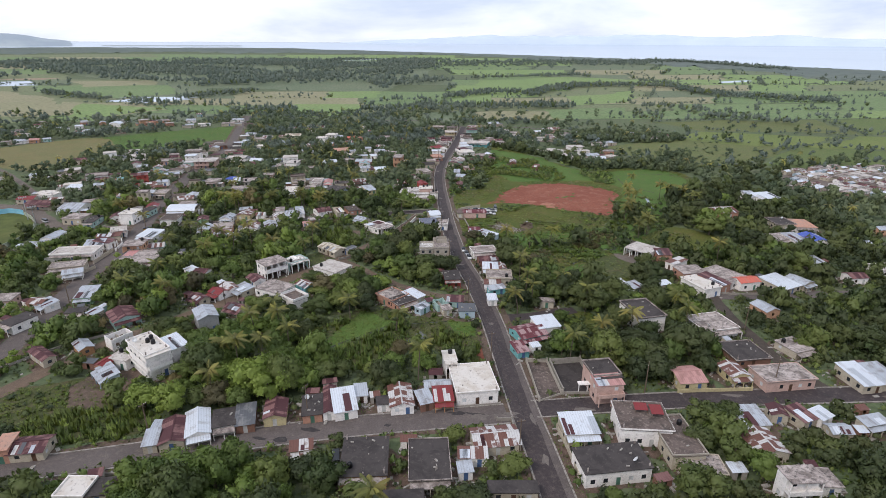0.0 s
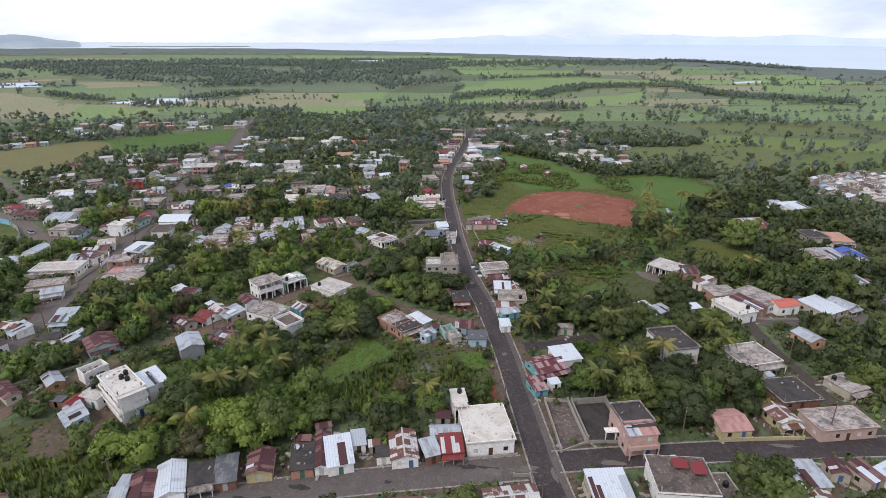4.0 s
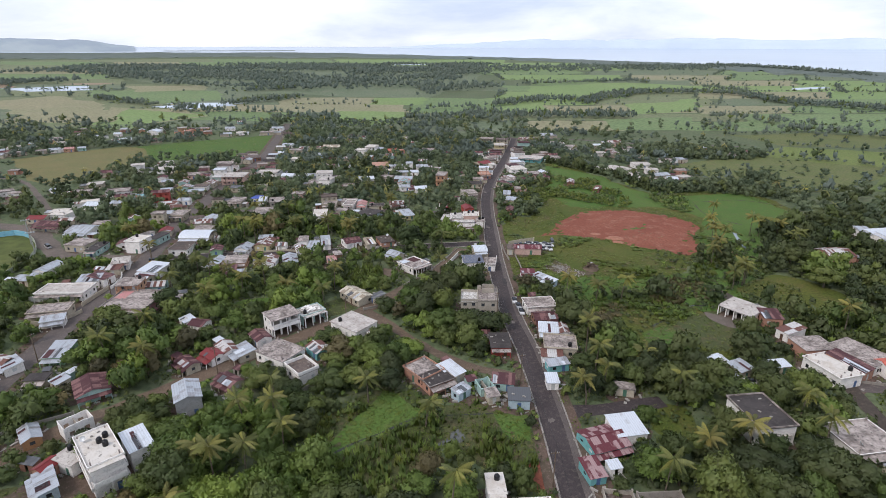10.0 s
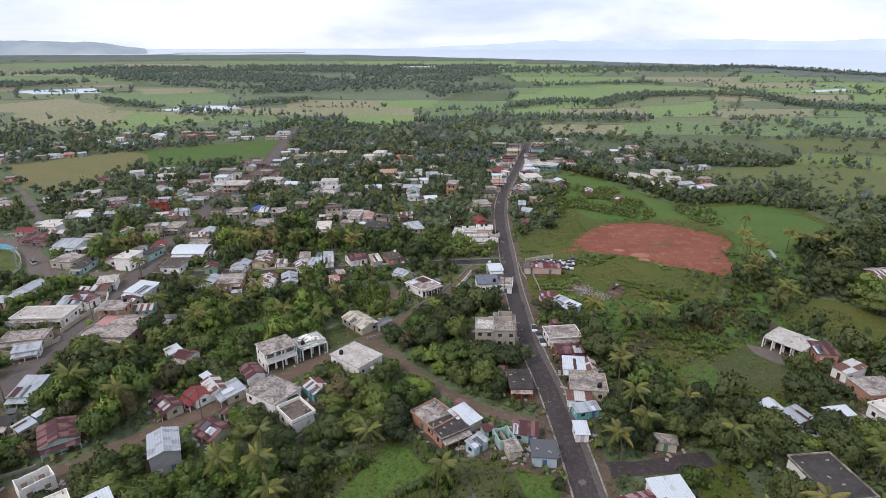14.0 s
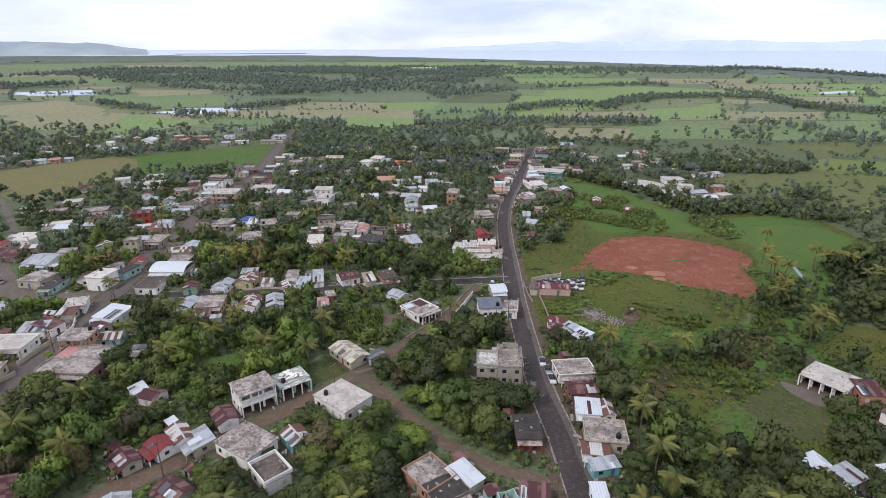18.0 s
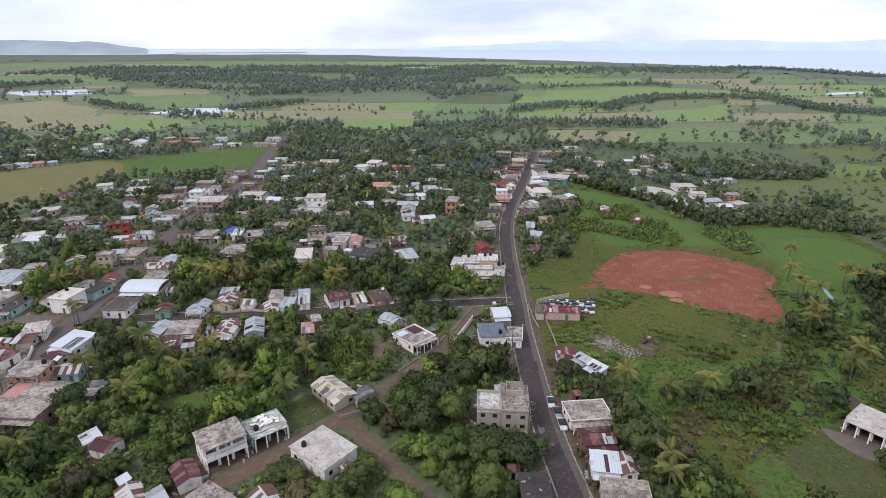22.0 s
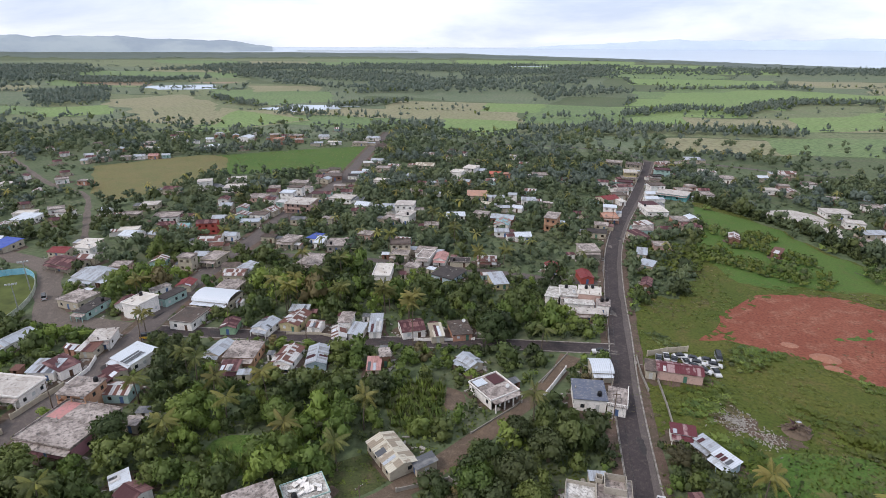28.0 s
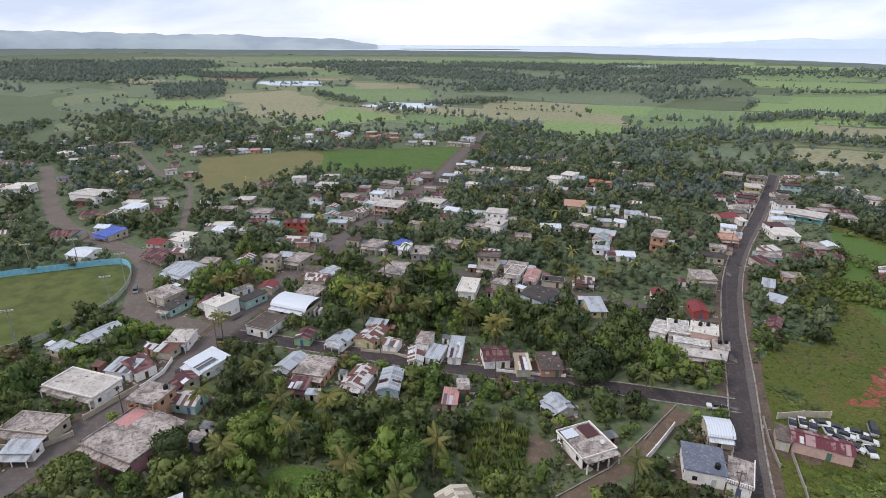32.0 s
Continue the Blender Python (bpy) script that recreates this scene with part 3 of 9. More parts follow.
field("clearing", [(-104, 145), (-86, 147), (-77, 137), (-84, 127), (-108, 122), (-130, 124)], GRASS, "rough grassy clearing beside the street", 0.016, 3)
field("clearing", [(48, 233), (72, 242), (88, 230), (90, 212), (79, 200), (60, 203)], MEADOW, "green wet clearing", 0.014, 3)
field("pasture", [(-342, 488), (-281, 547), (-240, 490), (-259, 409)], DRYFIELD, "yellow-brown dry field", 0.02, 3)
field("pasture", [(-279, 547), (-170, 612), (-152, 522), (-237, 488)], VIVID, "green field at the edge of the village", 0.018, 3)
field("quarry_ground", [(102, 466), (127, 477), (138, 440), (126, 430)], ROOF["concl"], "pale bare concrete yard", 0.03, 3)
field("clearing", [(52, 179), (61, 176), (58, 165), (50, 167)], MEADOW, "small green clearing", 0.014, 1)
field("bare_plot", [(17, 156), (23, 157), (23.5, 150), (18, 149)], REDEARTH, "bare red-brown plot beside the white house", 0.03, 2)
field("bare_plot", [(81, 220), (86, 229), (93, 231), (93, 224), (86, 216)], GRASS, "worn brown-green plot in the grass", 0.03, 2)

# ball field
ARC = [(-235, 279), (-222, 292), (-208, 305), (-202, 306), (-195, 302.5), (-187, 295), (-180, 286), (-175.5, 276), (-173, 266), (-173, 257), (-177, 244), (-184, 232), (-196, 220), (-215, 212), (-240, 216), (-258, 236), (-256, 256)]
field("ball_field", ARC, TURF, "mown green baseball outfield", 0.03, 0.3)
tagged(new("infield", blob(-231, 252, 13, 11, 40, 0.05, 0.08).mesh("infield", ground_like("pale_clay", ((0.36, 0.24, 0.17), (0.32, 0.21, 0.15), (0.40, 0.29, 0.21)), 0.1))), "pale clay infield of the ball field", "field", kind="structure")
field("lush_meadow", [(74, 473), (100, 444), (128, 386), (175, 393), (186, 353), (159, 322), (126, 282), (112, 278), (124, 303), (133, 329), (126, 355), (100, 362), (72, 362), (61, 400)], VIVID, "lush bright green meadow", 0.022, 5, False)

# grass plots east of the hollow
POOLSIDE = [(133.9, 338.5), (150.5, 339.0), (156.8, 328.4), (152.7, 312.1), (137.8, 289.5), (128.3, 270.9), (113.6, 258.5), (105.1, 266.0), (107.9, 279.0), (118.7, 305.1)]
field("pool_grass", POOLSIDE, VIVID, "lush wet grass round the narrow pool", 0.025, 3, False)
field("hollow_grass", [(42, 258), (75, 262), (106, 268), (112, 276), (121, 300), (133, 300), (131, 270), (112, 246), (98, 207), (80, 202), (60, 205), (46, 216)], VIVID, "lush wet grass of the hollow", 0.013, 4, False)
field("clearing", [(108, 251), (121, 258), (131, 254), (129, 239), (124, 220), (118, 222), (116, 228), (115, 240), (108, 246)], MEADOW, "grassy strip behind the row of houses", 0.018, 2)
field("clearing", [(81, 227), (87, 229), (91, 222), (93, 216), (83, 206), (76, 211), (74, 218)], GRASS, "worn olive grass plot", 0.033, 1.5)
field("clearing", [(62, 215), (74, 221), (74, 212), (73, 204), (64, 203)], VIVID, "lush wet grass in the hollow", 0.026, 1.5)
field("forecourt", [(88, 231), (95, 227), (101, 222), (97, 218), (92, 220), (88, 227)], MUD, "sandy forecourt of the house", 0.052, 1.2)

field("clearing", [(-26.8, 160.5), (-23.4, 168.9), (-18, 178.3), (-14.7, 183.1), (-8.3, 177.1), (-4.6, 174.9), (-10.7, 168), (-17.3, 163.9), (-23.2, 158.5)], VIVID, "bright wet grass in the clearing", 0.030, 1.2)
field("clearing", [(12.5, 174), (21, 173.5), (20.1, 164), (14.7, 164.5)], VIVID, "bright grass beside the street", 0.031, 0.8)
field("clearing", [(-36.6, 254.4), (-33.4, 258.4), (-24.6, 260.7), (-22.6, 252.1), (-30.3, 248.2)], MEADOW, "grassy gap between the trees", 0.028, 1.5)
field("clearing", [(-43, 235), (-33.5, 241), (-30, 233), (-37.2, 226.1), (-42, 228)], GRASS, "rough grass between two houses", 0.029, 1.2)
field("bare_plot", [(-25.5, 268.6), (-21, 267), (-19.6, 261), (-22, 258.4), (-25, 260.7)], EARTH, "bare brown yard in front of the white house", 0.033, 1.0)
field("bare_plot", [(-88, 144.2), (-84.8, 148.5), (-77.6, 147.4), (-73.5, 141.7), (-77.5, 136.8), (-84, 138.3)], YARD, "bare brown slope below the white house", 0.034, 4.5)
field("banana_plot", [(-24, 158), (-8, 166.5), (0, 160), (-7, 149), (-20, 148)], GRASS, "weedy plot grown with banana plants", 0.035, 1.0)
field("banana_plot", [(-88, 134), (-66, 134), (-60, 125.5), (-84, 120.5), (-93, 127)], GRASS, "weedy plot grown with banana plants beside the street", 0.036, 1.0)
field("forecourt", [(13.5, 262), (20, 262), (20.3, 252.5), (14, 253.5)], YARD, "stony forecourt beside the street", 0.036, 0.6)
field("banana_plot", [(-41.7, 263.1), (-36.5, 268), (-27, 269), (-25, 261.2), (-22.4, 253.6), (-26.5, 248.5), (-34.2, 249.3), (-38.4, 255.6)], GRASS, "overgrown plot between the houses and the lane", 0.037, 1.0)
field("banana_plot", [(-73.4, 233.5), (-71.9, 237.8), (-62.7, 240), (-53.9, 239.5), (-48.4, 233.3), (-56.7, 229.3), (-68.1, 226.1)], VIVID, "grassy plot behind the two-storey house", 0.038, 1.0)
field("banana_plot", [(-79, 254.5), (-72.4, 255.8), (-67.3, 249.9), (-71, 245)], GRASS, "overgrown gap among the trees", 0.039, 1.0)
field("clearing", [(119, 256), (132.5, 263.8), (146, 245.9), (138, 233), (131.1, 227), (129, 239), (131, 254)], MEADOW, "grassy ground behind the row of houses", 0.020, 1.5)

for k, (x, y, u, v) in enumerate(((88.2, 320.3, 1.6, 0.8), (93.5, 322.2, 2.6, 1.3), (97.5, 322.8, 1.5, 1.0), (100, 328.8, 1.4, 0.7))):
    tagged(new("grass_patch", blob(x, y, u, v, 20 * k, 0.055 + 0.004 * k, 0.4, 26, k * 3.1).mesh("grass_patch", VIVID)), "patch of grass growing on the red earth", "grass", kind="structure")

grng = random.Random(23)
rim_ = OPEN[1]
for k in range(110):
    x, y = rim_[grng.randrange(len(rim_))]
    tagged(new("grass_patch", blob(x + grng.gauss(0, 1.8), y + grng.gauss(0, 1.8), grng.uniform(0.4, 1.9), grng.uniform(0.3, 1.1), grng.uniform(0, 180), 0.072 + 0.0005 * k, 0.55, 14, k * 1.9).mesh("grass_patch", MEADOW)), "patch of grass creeping over the red earth", "grass", kind="structure")

# repairs and worn places in the streets
PATCH = (ground_like("fresh_asphalt", ((0.040, 0.036, 0.037), (0.055, 0.048, 0.047), (0.085, 0.075, 0.070)), 0.3, 0.85, 0.15), ground_like("worn_asphalt", ((0.150, 0.128, 0.115), (0.185, 0.160, 0.142), (0.120, 0.100, 0.090)), 0.3, 0.9, 0.2))
wrng = random.Random(17)
for k, (line, half) in enumerate(ROADS[:5]):
    parent = [o for o in bpy.data.objects if o.name.startswith("road_") and o.parent is None][k]
    for n in range((26, 16, 10, 18, 8)[k]):
        p = line[wrng.randrange(len(line))]
        if p.y > 420 or p.y < 85:
            continue
        part("repair_patch", blob(p.x + wrng.uniform(-0.55, 0.55) * half, p.y + wrng.uniform(-2, 2), wrng.uniform(0.4, 1.1), wrng.uniform(0.8, 3.2), wrng.uniform(-8, 8) + (80 if k in (1, 2, 4) else 0), 0.135 + 0.0017 * (n % 9), 0.35, 16, n * 2.3), PATCH[n % 2], parent, "dark repair in the asphalt" if n % 2 == 0 else "pale worn place in the asphalt")


# ---- houses ----
rng = random.Random(7)
HOUSES = []
FOOT = []  # footprints: x, y, half width, half depth, turn
COLOUR = dict(white="white", cream="cream", yellow="yellow", salmon="salmon", pink="pink", pinkw="pale pink", peach="peach", orange="orange", brick="brick-brown", teal="teal",
              tealw="pale turquoise", green="pale green", skyw="pale blue", redw="red", greyw="grey", conc="bare concrete", concw="bare block")
COVER = dict(conc="weathered flat concrete roof", concl="pale flat concrete roof", whitec="whitewashed flat roof", whitem="peeling white flat roof", dark="blackened flat concrete roof",
             brownc="brown stained flat roof", brownd="dark brown flat roof", bluegrey="blue-grey coated flat roof", salmon="salmon flat roof", tin="grey zinc roof", tinw="bright zinc roof",
             rust="rusted sheet roof", mix="patchy half-rusted zinc roof", darktin="dark sheet roof", red="red sheet roof", redtin="faded red sheet roof", maroon="patchy maroon sheet roof", coral="coral-red roof",
             tealt="teal sheet roof", blue="blue roof", creamt="cream sheet roof", salmont="faded pink roof")
SHARED = {}


def window_mesh(w, h, tone):
    """A louvred shutter window in its frame, centred, facing -y."""
    key = ("window", w, h, tone)
    if key not in SHARED:
        prof = [(0.06, -h / 2), (-0.07, -h / 2), (-0.07, -h / 2 + 0.07)]
        n = 5
        for i in range(n):
            z = -h / 2 + 0.07 + (h - 0.14) * i / n
            prof += [(0.02, z + 0.01), (-0.04, z + 0.03)]
        prof += [(-0.07, h / 2 - 0.07), (-0.07, h / 2), (0.06, h / 2)]
        k = len(prof)
        s = Shape().add([(sx * w / 2, py, pz) for sx in (-1, 1) for py, pz in prof],
                        [tuple(range(k)), tuple(reversed(range(k, 2 * k)))] + [((i + 1) % k, i, k + i, k + (i + 1) % k) for i in range(k)])
        SHARED[key] = s.mesh("window", GLASS if tone == 0 else LOUVRE)
    return SHARED[key]


def door_mesh(w, h, tone):
    key = ("door", w, h, tone)
    if key not in SHARED:
        s = Shape().box(-w / 2, w / 2, -0.03, 0.03, 0, h)
        for z0, z1 in ((0.15, h * 0.45), (h * 0.52, h - 0.15)):
            for x0, x1 in ((-w / 2 + 0.1, -0.05), (0.05, w / 2 - 0.1)):
                s.box(x0, x1, -0.05, -0.03, z0, z1)
        SHARED[key] = s.mesh("door", DOORS[tone])
    return SHARED[key]


def ring_wall(w, d, rows, ops, top, mids=False, thick=0.15):
    """The four walls of a house as one shell with openings right through: ops[side] holds (x, z0, z1, width), rows the heights at
    which courses break, top(x, y) the height of the wall head. mids adds a joint in the middle of each side, for a gable's peak."""
    s, cols = Shape(), []
    sizes = (w, d, w, d)
    for side in range(4):
        ln = sizes[side]
        cuts = {-ln / 2} | ({0.0} if mids else set())
        for ox, z0, z1, ow in ops[side]:
            cuts |= {ox - ow / 2, ox + ow / 2}
        cuts = sorted(cuts)
        cuts = [c for i, c in enumerate(cuts) if i == 0 or c - cuts[i - 1] > 0.03]
        for i, c in enumerate(cuts):
            cols.append((side, c, (cuts[i + 1] if i + 1 < len(cuts) else ln / 2)))

    def at(side, u, inner):
        k = thick if inner else 0.0
        x, y = ((u, -d / 2 + k), (w / 2 - k, u), (-u, d / 2 - k), (-w / 2 + k, -u))[side]
        if inner:
            x, y = max(-w / 2 + thick, min(w / 2 - thick, x)), max(-d / 2 + thick, min(d / 2 - thick, y))
        return x, y

    n, m = len(cols), len(rows) + 1
    for side, u, _ in cols:
        for inner in (0, 1):
            x, y = at(side, u, inner)
            for j in range(m):
                s.v.append((x, y, rows[j] if j < len(rows) else top(x, y)))

    def idx(c, inner, j):
        return ((c % n) * 2 + inner) * m + j

    def filled(c, j):
        if j < 0 or j >= m - 1:
            return False
        side, u0, u1 = cols[c % n]
        mid, z = (u0 + u1) / 2, (rows[j] + (rows[j + 1] if j + 1 < len(rows) else rows[j] + 0.02)) / 2
        return not any(abs(mid - ox) < ow / 2 and z0 < z < z1 for ox, z0, z1, ow in ops[side])

    for c in range(n):
        for j in range(m - 1):
            if not filled(c, j):
                continue
            a, b, e, f = idx(c, 0, j), idx(c + 1, 0, j), idx(c + 1, 0, j + 1), idx(c, 0, j + 1)
            g, h, k, l = idx(c, 1, j), idx(c + 1, 1, j), idx(c + 1, 1, j + 1), idx(c, 1, j + 1)
            s.f += [(a, b, e, f), (h, g, l, k)]
            if not filled(c, j - 1):
                s.f.append((b, a, g, h))
            if not filled(c, j + 1):
                s.f.append((f, e, k, l))
            if not filled(c - 1, j):
                s.f.append((a, f, l, g))
            if not filled(c + 1, j):
                s.f.append((e, b, h, k))
    return s


def sheeting(name, eave0, eave1, top0, top1, r, material, rows=1, jitter=0.04):
    """One slope of sheet roofing: sheets side by side, each lying a little higher or lower, stepped at the laps. Each sheet carries its own shade."""
    e0, e1, t0, t1 = (Vector(p) for p in (eave0, eave1, top0, top1))
    n = max(2, round((e1 - e0).length / 0.95))
    us = [(i / n, (i + 1) / n) for i in range(n)]
    vs = [(j / rows, (j + 1) / rows) for j in range(rows)]
    lift = [[r.uniform(0, jitter) + 0.02 * (rows - j) for j in range(rows)] for i in range(n)]
    nu, nv = 2 * n, 2 * rows
    verts, faces, shade = [], [], []
    for low in (0.0, 0.03):
        for a in range(nu):
            for b in range(nv):
                u, v = us[a // 2][a % 2], vs[b // 2][b % 2]
                p = e0.lerp(e1, u).lerp(t0.lerp(t1, u), v)
                verts.append((p.x, p.y, p.z + lift[a // 2][b // 2] - low))
    tone = [[r.random() for _ in range(rows)] for _ in range(n)]
    for a in range(nu - 1):
        for b in range(nv - 1):
            k = a * nv + b
            faces.append((k, k + nv, k + nv + 1, k + 1))
            faces.append(tuple(nu * nv + i for i in (k, k + 1, k + nv + 1, k + nv)))
            shade += [tone[a // 2][b // 2]] * 2
    rim = [a * nv for a in range(nu)] + [(nu - 1) * nv + b for b in range(1, nv)] + [a * nv + nv - 1 for a in reversed(range(nu - 1))] + [b for b in reversed(range(1, nv - 1))]
    for p, q in zip(rim, rim[1:] + rim[:1]):
        faces.append((q, p, nu * nv + p, nu * nv + q))
        shade.append(0.5)
    me = bpy.data.meshes.new(name)
    me.from_pydata(verts, [], faces)
    me.attributes.new("sheet", "FLOAT", "FACE").data.foreach_set("value", shade)
    me.materials.append(material)
    return me


def rim_shape(w, d, z0, z1, t):
    """A low wall all round a flat roof."""
    s = Shape()
    for x, y in ((w / 2, d / 2), (w / 2 - t, d / 2 - t)):
        for z in (z0, z1):
            s.v += [(-x, -y, z), (x, -y, z), (x, y, z), (-x, y, z)]
    for i in range(4):
        j = (i + 1) % 4
        s.f += [(i, j, 4 + j, 4 + i), (8 + j, 8 + i, 12 + i, 12 + j), (4 + i, 4 + j, 12 + j, 12 + i), (j, i, 8 + i, 8 + j)]
    return s


def roof_parts(ob, w, d, h, rise, form, along_x, cover, r, o=0.3, edge=None):
    m = ROOF[cover]
    if form == "f":
        part("roof", Shape().box(-w / 2 - o, w / 2 + o, -d / 2 - o, d / 2 + o, h, h + 0.16), m, ob)
        if r.random() < 0.6 and w > 4.5 and d > 4.5:
            part("parapet", rim_shape(w + 2 * o, d + 2 * o, h + 0.163, h + 0.16 + r.choice((0.15, 0.25, 0.4)), 0.15), edge or m, ob)
    elif form == "g":
        drop = rise * o / ((d if along_x else w) / 2)
        for q in (-1, 1):
            if along_x:
                a = ((-w / 2 - o, q * (d / 2 + o), h - drop + 0.06), (w / 2 + o, q * (d / 2 + o), h - drop + 0.06), (-w / 2 - o, q * 0.02, h + rise + 0.06), (w / 2 + o, q * 0.02, h + rise + 0.06))
            else:
                a = ((q * (w / 2 + o), -d / 2 - o, h - drop + 0.06), (q * (w / 2 + o), d / 2 + o, h - drop + 0.06), (q * 0.02, -d / 2 - o, h + rise + 0.06), (q * 0.02, d / 2 + o, h + rise + 0.06))
            part("roof", sheeting("roof", *a, r, m, 2 if min(w, d) > 5.5 else 1), None, ob)
        b = (w / 2 + o, 0.17) if along_x else (0.17, d / 2 + o)
        part("ridge_cap", Shape().box(-b[0], b[0], -b[1], b[1], h + rise + 0.08, h + rise + 0.15), m, ob)
    elif form == "s":
        k = rise / d * o
        part("roof", sheeting("roof", (-w / 2 - o, -d / 2 - o, h - k + 0.06), (w / 2 + o, -d / 2 - o, h - k + 0.06), (-w / 2 - o, d / 2 + o, h + rise + k + 0.06), (w / 2 + o, d / 2 + o, h + rise + k + 0.06), r, m, 2 if d > 5 else 1), None, ob)
    else:
        n = 8
        s = Shape()
        for sk in (0.05, -0.02):
            for i in range(n + 1):
                for x in (-w / 2 - o, w / 2 + o):
                    s.v.append((x, -(d / 2 + o) * math.cos(math.pi * i / n), h + rise * 1.6 * math.sin(math.pi * i / n) + sk))
        for i in range(n):
            s.f += [(2 * i, 2 * i + 1, 2 * i + 3, 2 * i + 2), (2 * n + 2 + 2 * i, 2 * n + 4 + 2 * i, 2 * n + 5 + 2 * i, 2 * n + 3 + 2 * i)]
            for c in (0, 1):
                s.f.append((2 * i + c, 2 * i + 2 + c, 2 * n + 4 + 2 * i + c, 2 * n + 2 + 2 * i + c))
        part("roof", s, m, ob)


def head_of(w, d, h, rise, form, along_x):
    if form == "g":
        return (lambda x, y: h + rise * (1 - min(1, abs(y) / (d / 2)))) if along_x else (lambda x, y: h + rise * (1 - min(1, abs(x) / (w / 2))))
    if form == "s":
        return lambda x, y: h + rise * (y + d / 2) / d
    return lambda x, y: h


def house(x, y, turn, w, d, h, form, cover, paint, gallery=False):
    """A house of the village: form f flat, g gable, s single pitch, b barrel. gallery: the front is a row of wide open bays."""
    r = rng
    if y > 345:
        w, d, h = 0.85 * w, 0.8 * d, max(2.4, 0.9 * h)
    w, d = max(w, 2.6), max(d, 2.6)
    h += 0.007 * (len(FOOT) % 23)
    FOOT.append((x, y, w / 2, d / 2, turn))
    HOUSES.append((x, y, turn, w, d, h, form))
    storeys = 1 if h < 5.3 else 2 if h < 8.3 else 3
    ob = thing("house", f"{['small', 'two-storey', 'three-storey'][storeys - 1]} {COLOUR[paint]} house, {COVER[cover]}", "house", x, y, 0, turn)
    along_x = w >= d * 0.9
    rise = {"g": 0.1 * (d if along_x else w) + 0.35, "s": 0.08 * d + 0.15, "b": 0.12 * d, "f": 0.0}[form]
    sh = h / storeys
    ops, rows = [[], [], [], []], {0.0}
    tops = min(1.05, sh - 1.5)
    for st in range(storeys):
        rows |= {st * sh + 1.0, st * sh + 1.0 + tops} | ({2.05} if st == 0 else set())
        if gallery:
            rows |= {st * sh + (0.9 if st else 0.0), st * sh + 2.3}
    for side in range(4):
        ln = (w, d, w, d)[side]
        n = max(1, min(5, int((ln - 0.6) / 2.5)))
        if gallery and side == 0:
            ops[0] = [((i + 0.5) * ln / n - ln / 2, st * sh + (0.9 if st else 0.0), st * sh + 2.3, ln / n - 0.6) for st in range(storeys) for i in range(n)]
            continue
        for st in range(storeys):
            for i in range(n):
                ox = (i + 0.5) * (ln - 0.5) / n - (ln - 0.5) / 2
                if st == 0 and side == 0 and i == n // 2:
                    ops[side].append((ox, 0.0, 2.05, 0.95))
                elif r.random() < 0.8:
                    ops[side].append((ox, st * sh + 1.0, st * sh + 1.0 + tops, 1.0))
    rows = sorted(rows)
    rows = [z for i, z in enumerate(rows) if i == 0 or z - rows[i - 1] > 0.004]
    part("wall", ring_wall(w, d, rows, ops, head_of(w, d, h, rise, form, along_x), form == "g"), WALL[paint], ob)
    for side in range(4):
        m = pose(*((0, -d / 2), (w / 2, 0), (0, d / 2), (-w / 2, 0))[side], 0, 0, 0, 90 * side)
        for ox, z0, z1, ow in ops[side] if not (gallery and side == 0) else ():
            if z0 == 0.0:
                p = part("door", door_mesh(0.95, 2.05, r.randrange(4)), None, ob)
                p.matrix_local = m @ pose(ox, 0.08, 0)
            elif -math.cos(radians(turn + 90 * side)) < 0.25 and (y < 345 or side in (0, 1, 3) and r.random() < 0.75):
                p = part("window", window_mesh(1.0, round(tops, 2), 1 if r.random() < 0.3 else 0), None, ob)
                p.matrix_local = m @ pose(ox, 0.08, (z0 + z1) / 2)
    roof_parts(ob, w, d, h, rise, form, along_x, cover, r, 0.3, ROOF["conc"] if cover in ("dark", "brownc", "brownd") else WALL[paint])
    for st in range(1, storeys):
        part("floor_slab", Shape().box(-w / 2 + 0.16, w / 2 - 0.16, -d / 2 + 0.16, d / 2 - 0.16, st * sh - 0.12, st * sh), WALL[paint], ob)
    if storeys > 1 and w > 5:
        for st in range(1, storeys):
            z = st * sh
            part("balcony", Shape().box(-w / 2 + 0.1, w / 2 - 0.1, -d / 2 - 1.4, -d / 2 - 0.005, z - 0.14, z), WALL[paint], ob)
            s = Shape().box(-w / 2 + 0.1, w / 2 - 0.1, -d / 2 - 1.4, -d / 2 - 1.28, z + 0.003, z + 0.85)
            for q in (-w / 2 + 0.1, w / 2 - 0.22):
                s.box(q, q + 0.12, -d / 2 - 1.278, -d / 2 - 0.005, z + 0.003, z + 0.85)
            part("balustrade", s, WALL[paint], ob)
            for q in (-w / 2 + 0.2, 0.0, w / 2 - 0.2):
                if st == 1:
                    part("column", Shape().box(q - 0.12, q + 0.12, -d / 2 - 1.38, -d / 2 - 1.14, 0, z - 0.143), WALL[paint], ob)
                if form == "f":
                    part("column", Shape().box(q - 0.1, q + 0.1, -d / 2 - 1.26, -d / 2 - 1.06, z + 0.003, z + sh - 0.103), WALL[paint], ob)
        if form == "f":
            part("canopy", Shape().box(-w / 2 - 0.1, w / 2 + 0.1, -d / 2 - 1.5, -d / 2 - 0.305, h - 0.1, h + 0.1), ROOF[cover], ob)
    elif gallery:
        part("porch_slab", Shape().box(-w / 2, w / 2, -d / 2 - 1.9, -d / 2 - 0.305, h - 0.02, h + 0.14), ROOF[cover], ob)
        n = max(2, int(w / 2.4))
        for i in range(n + 1):
            q = -w / 2 + 0.16 + (w - 0.32) * i / n
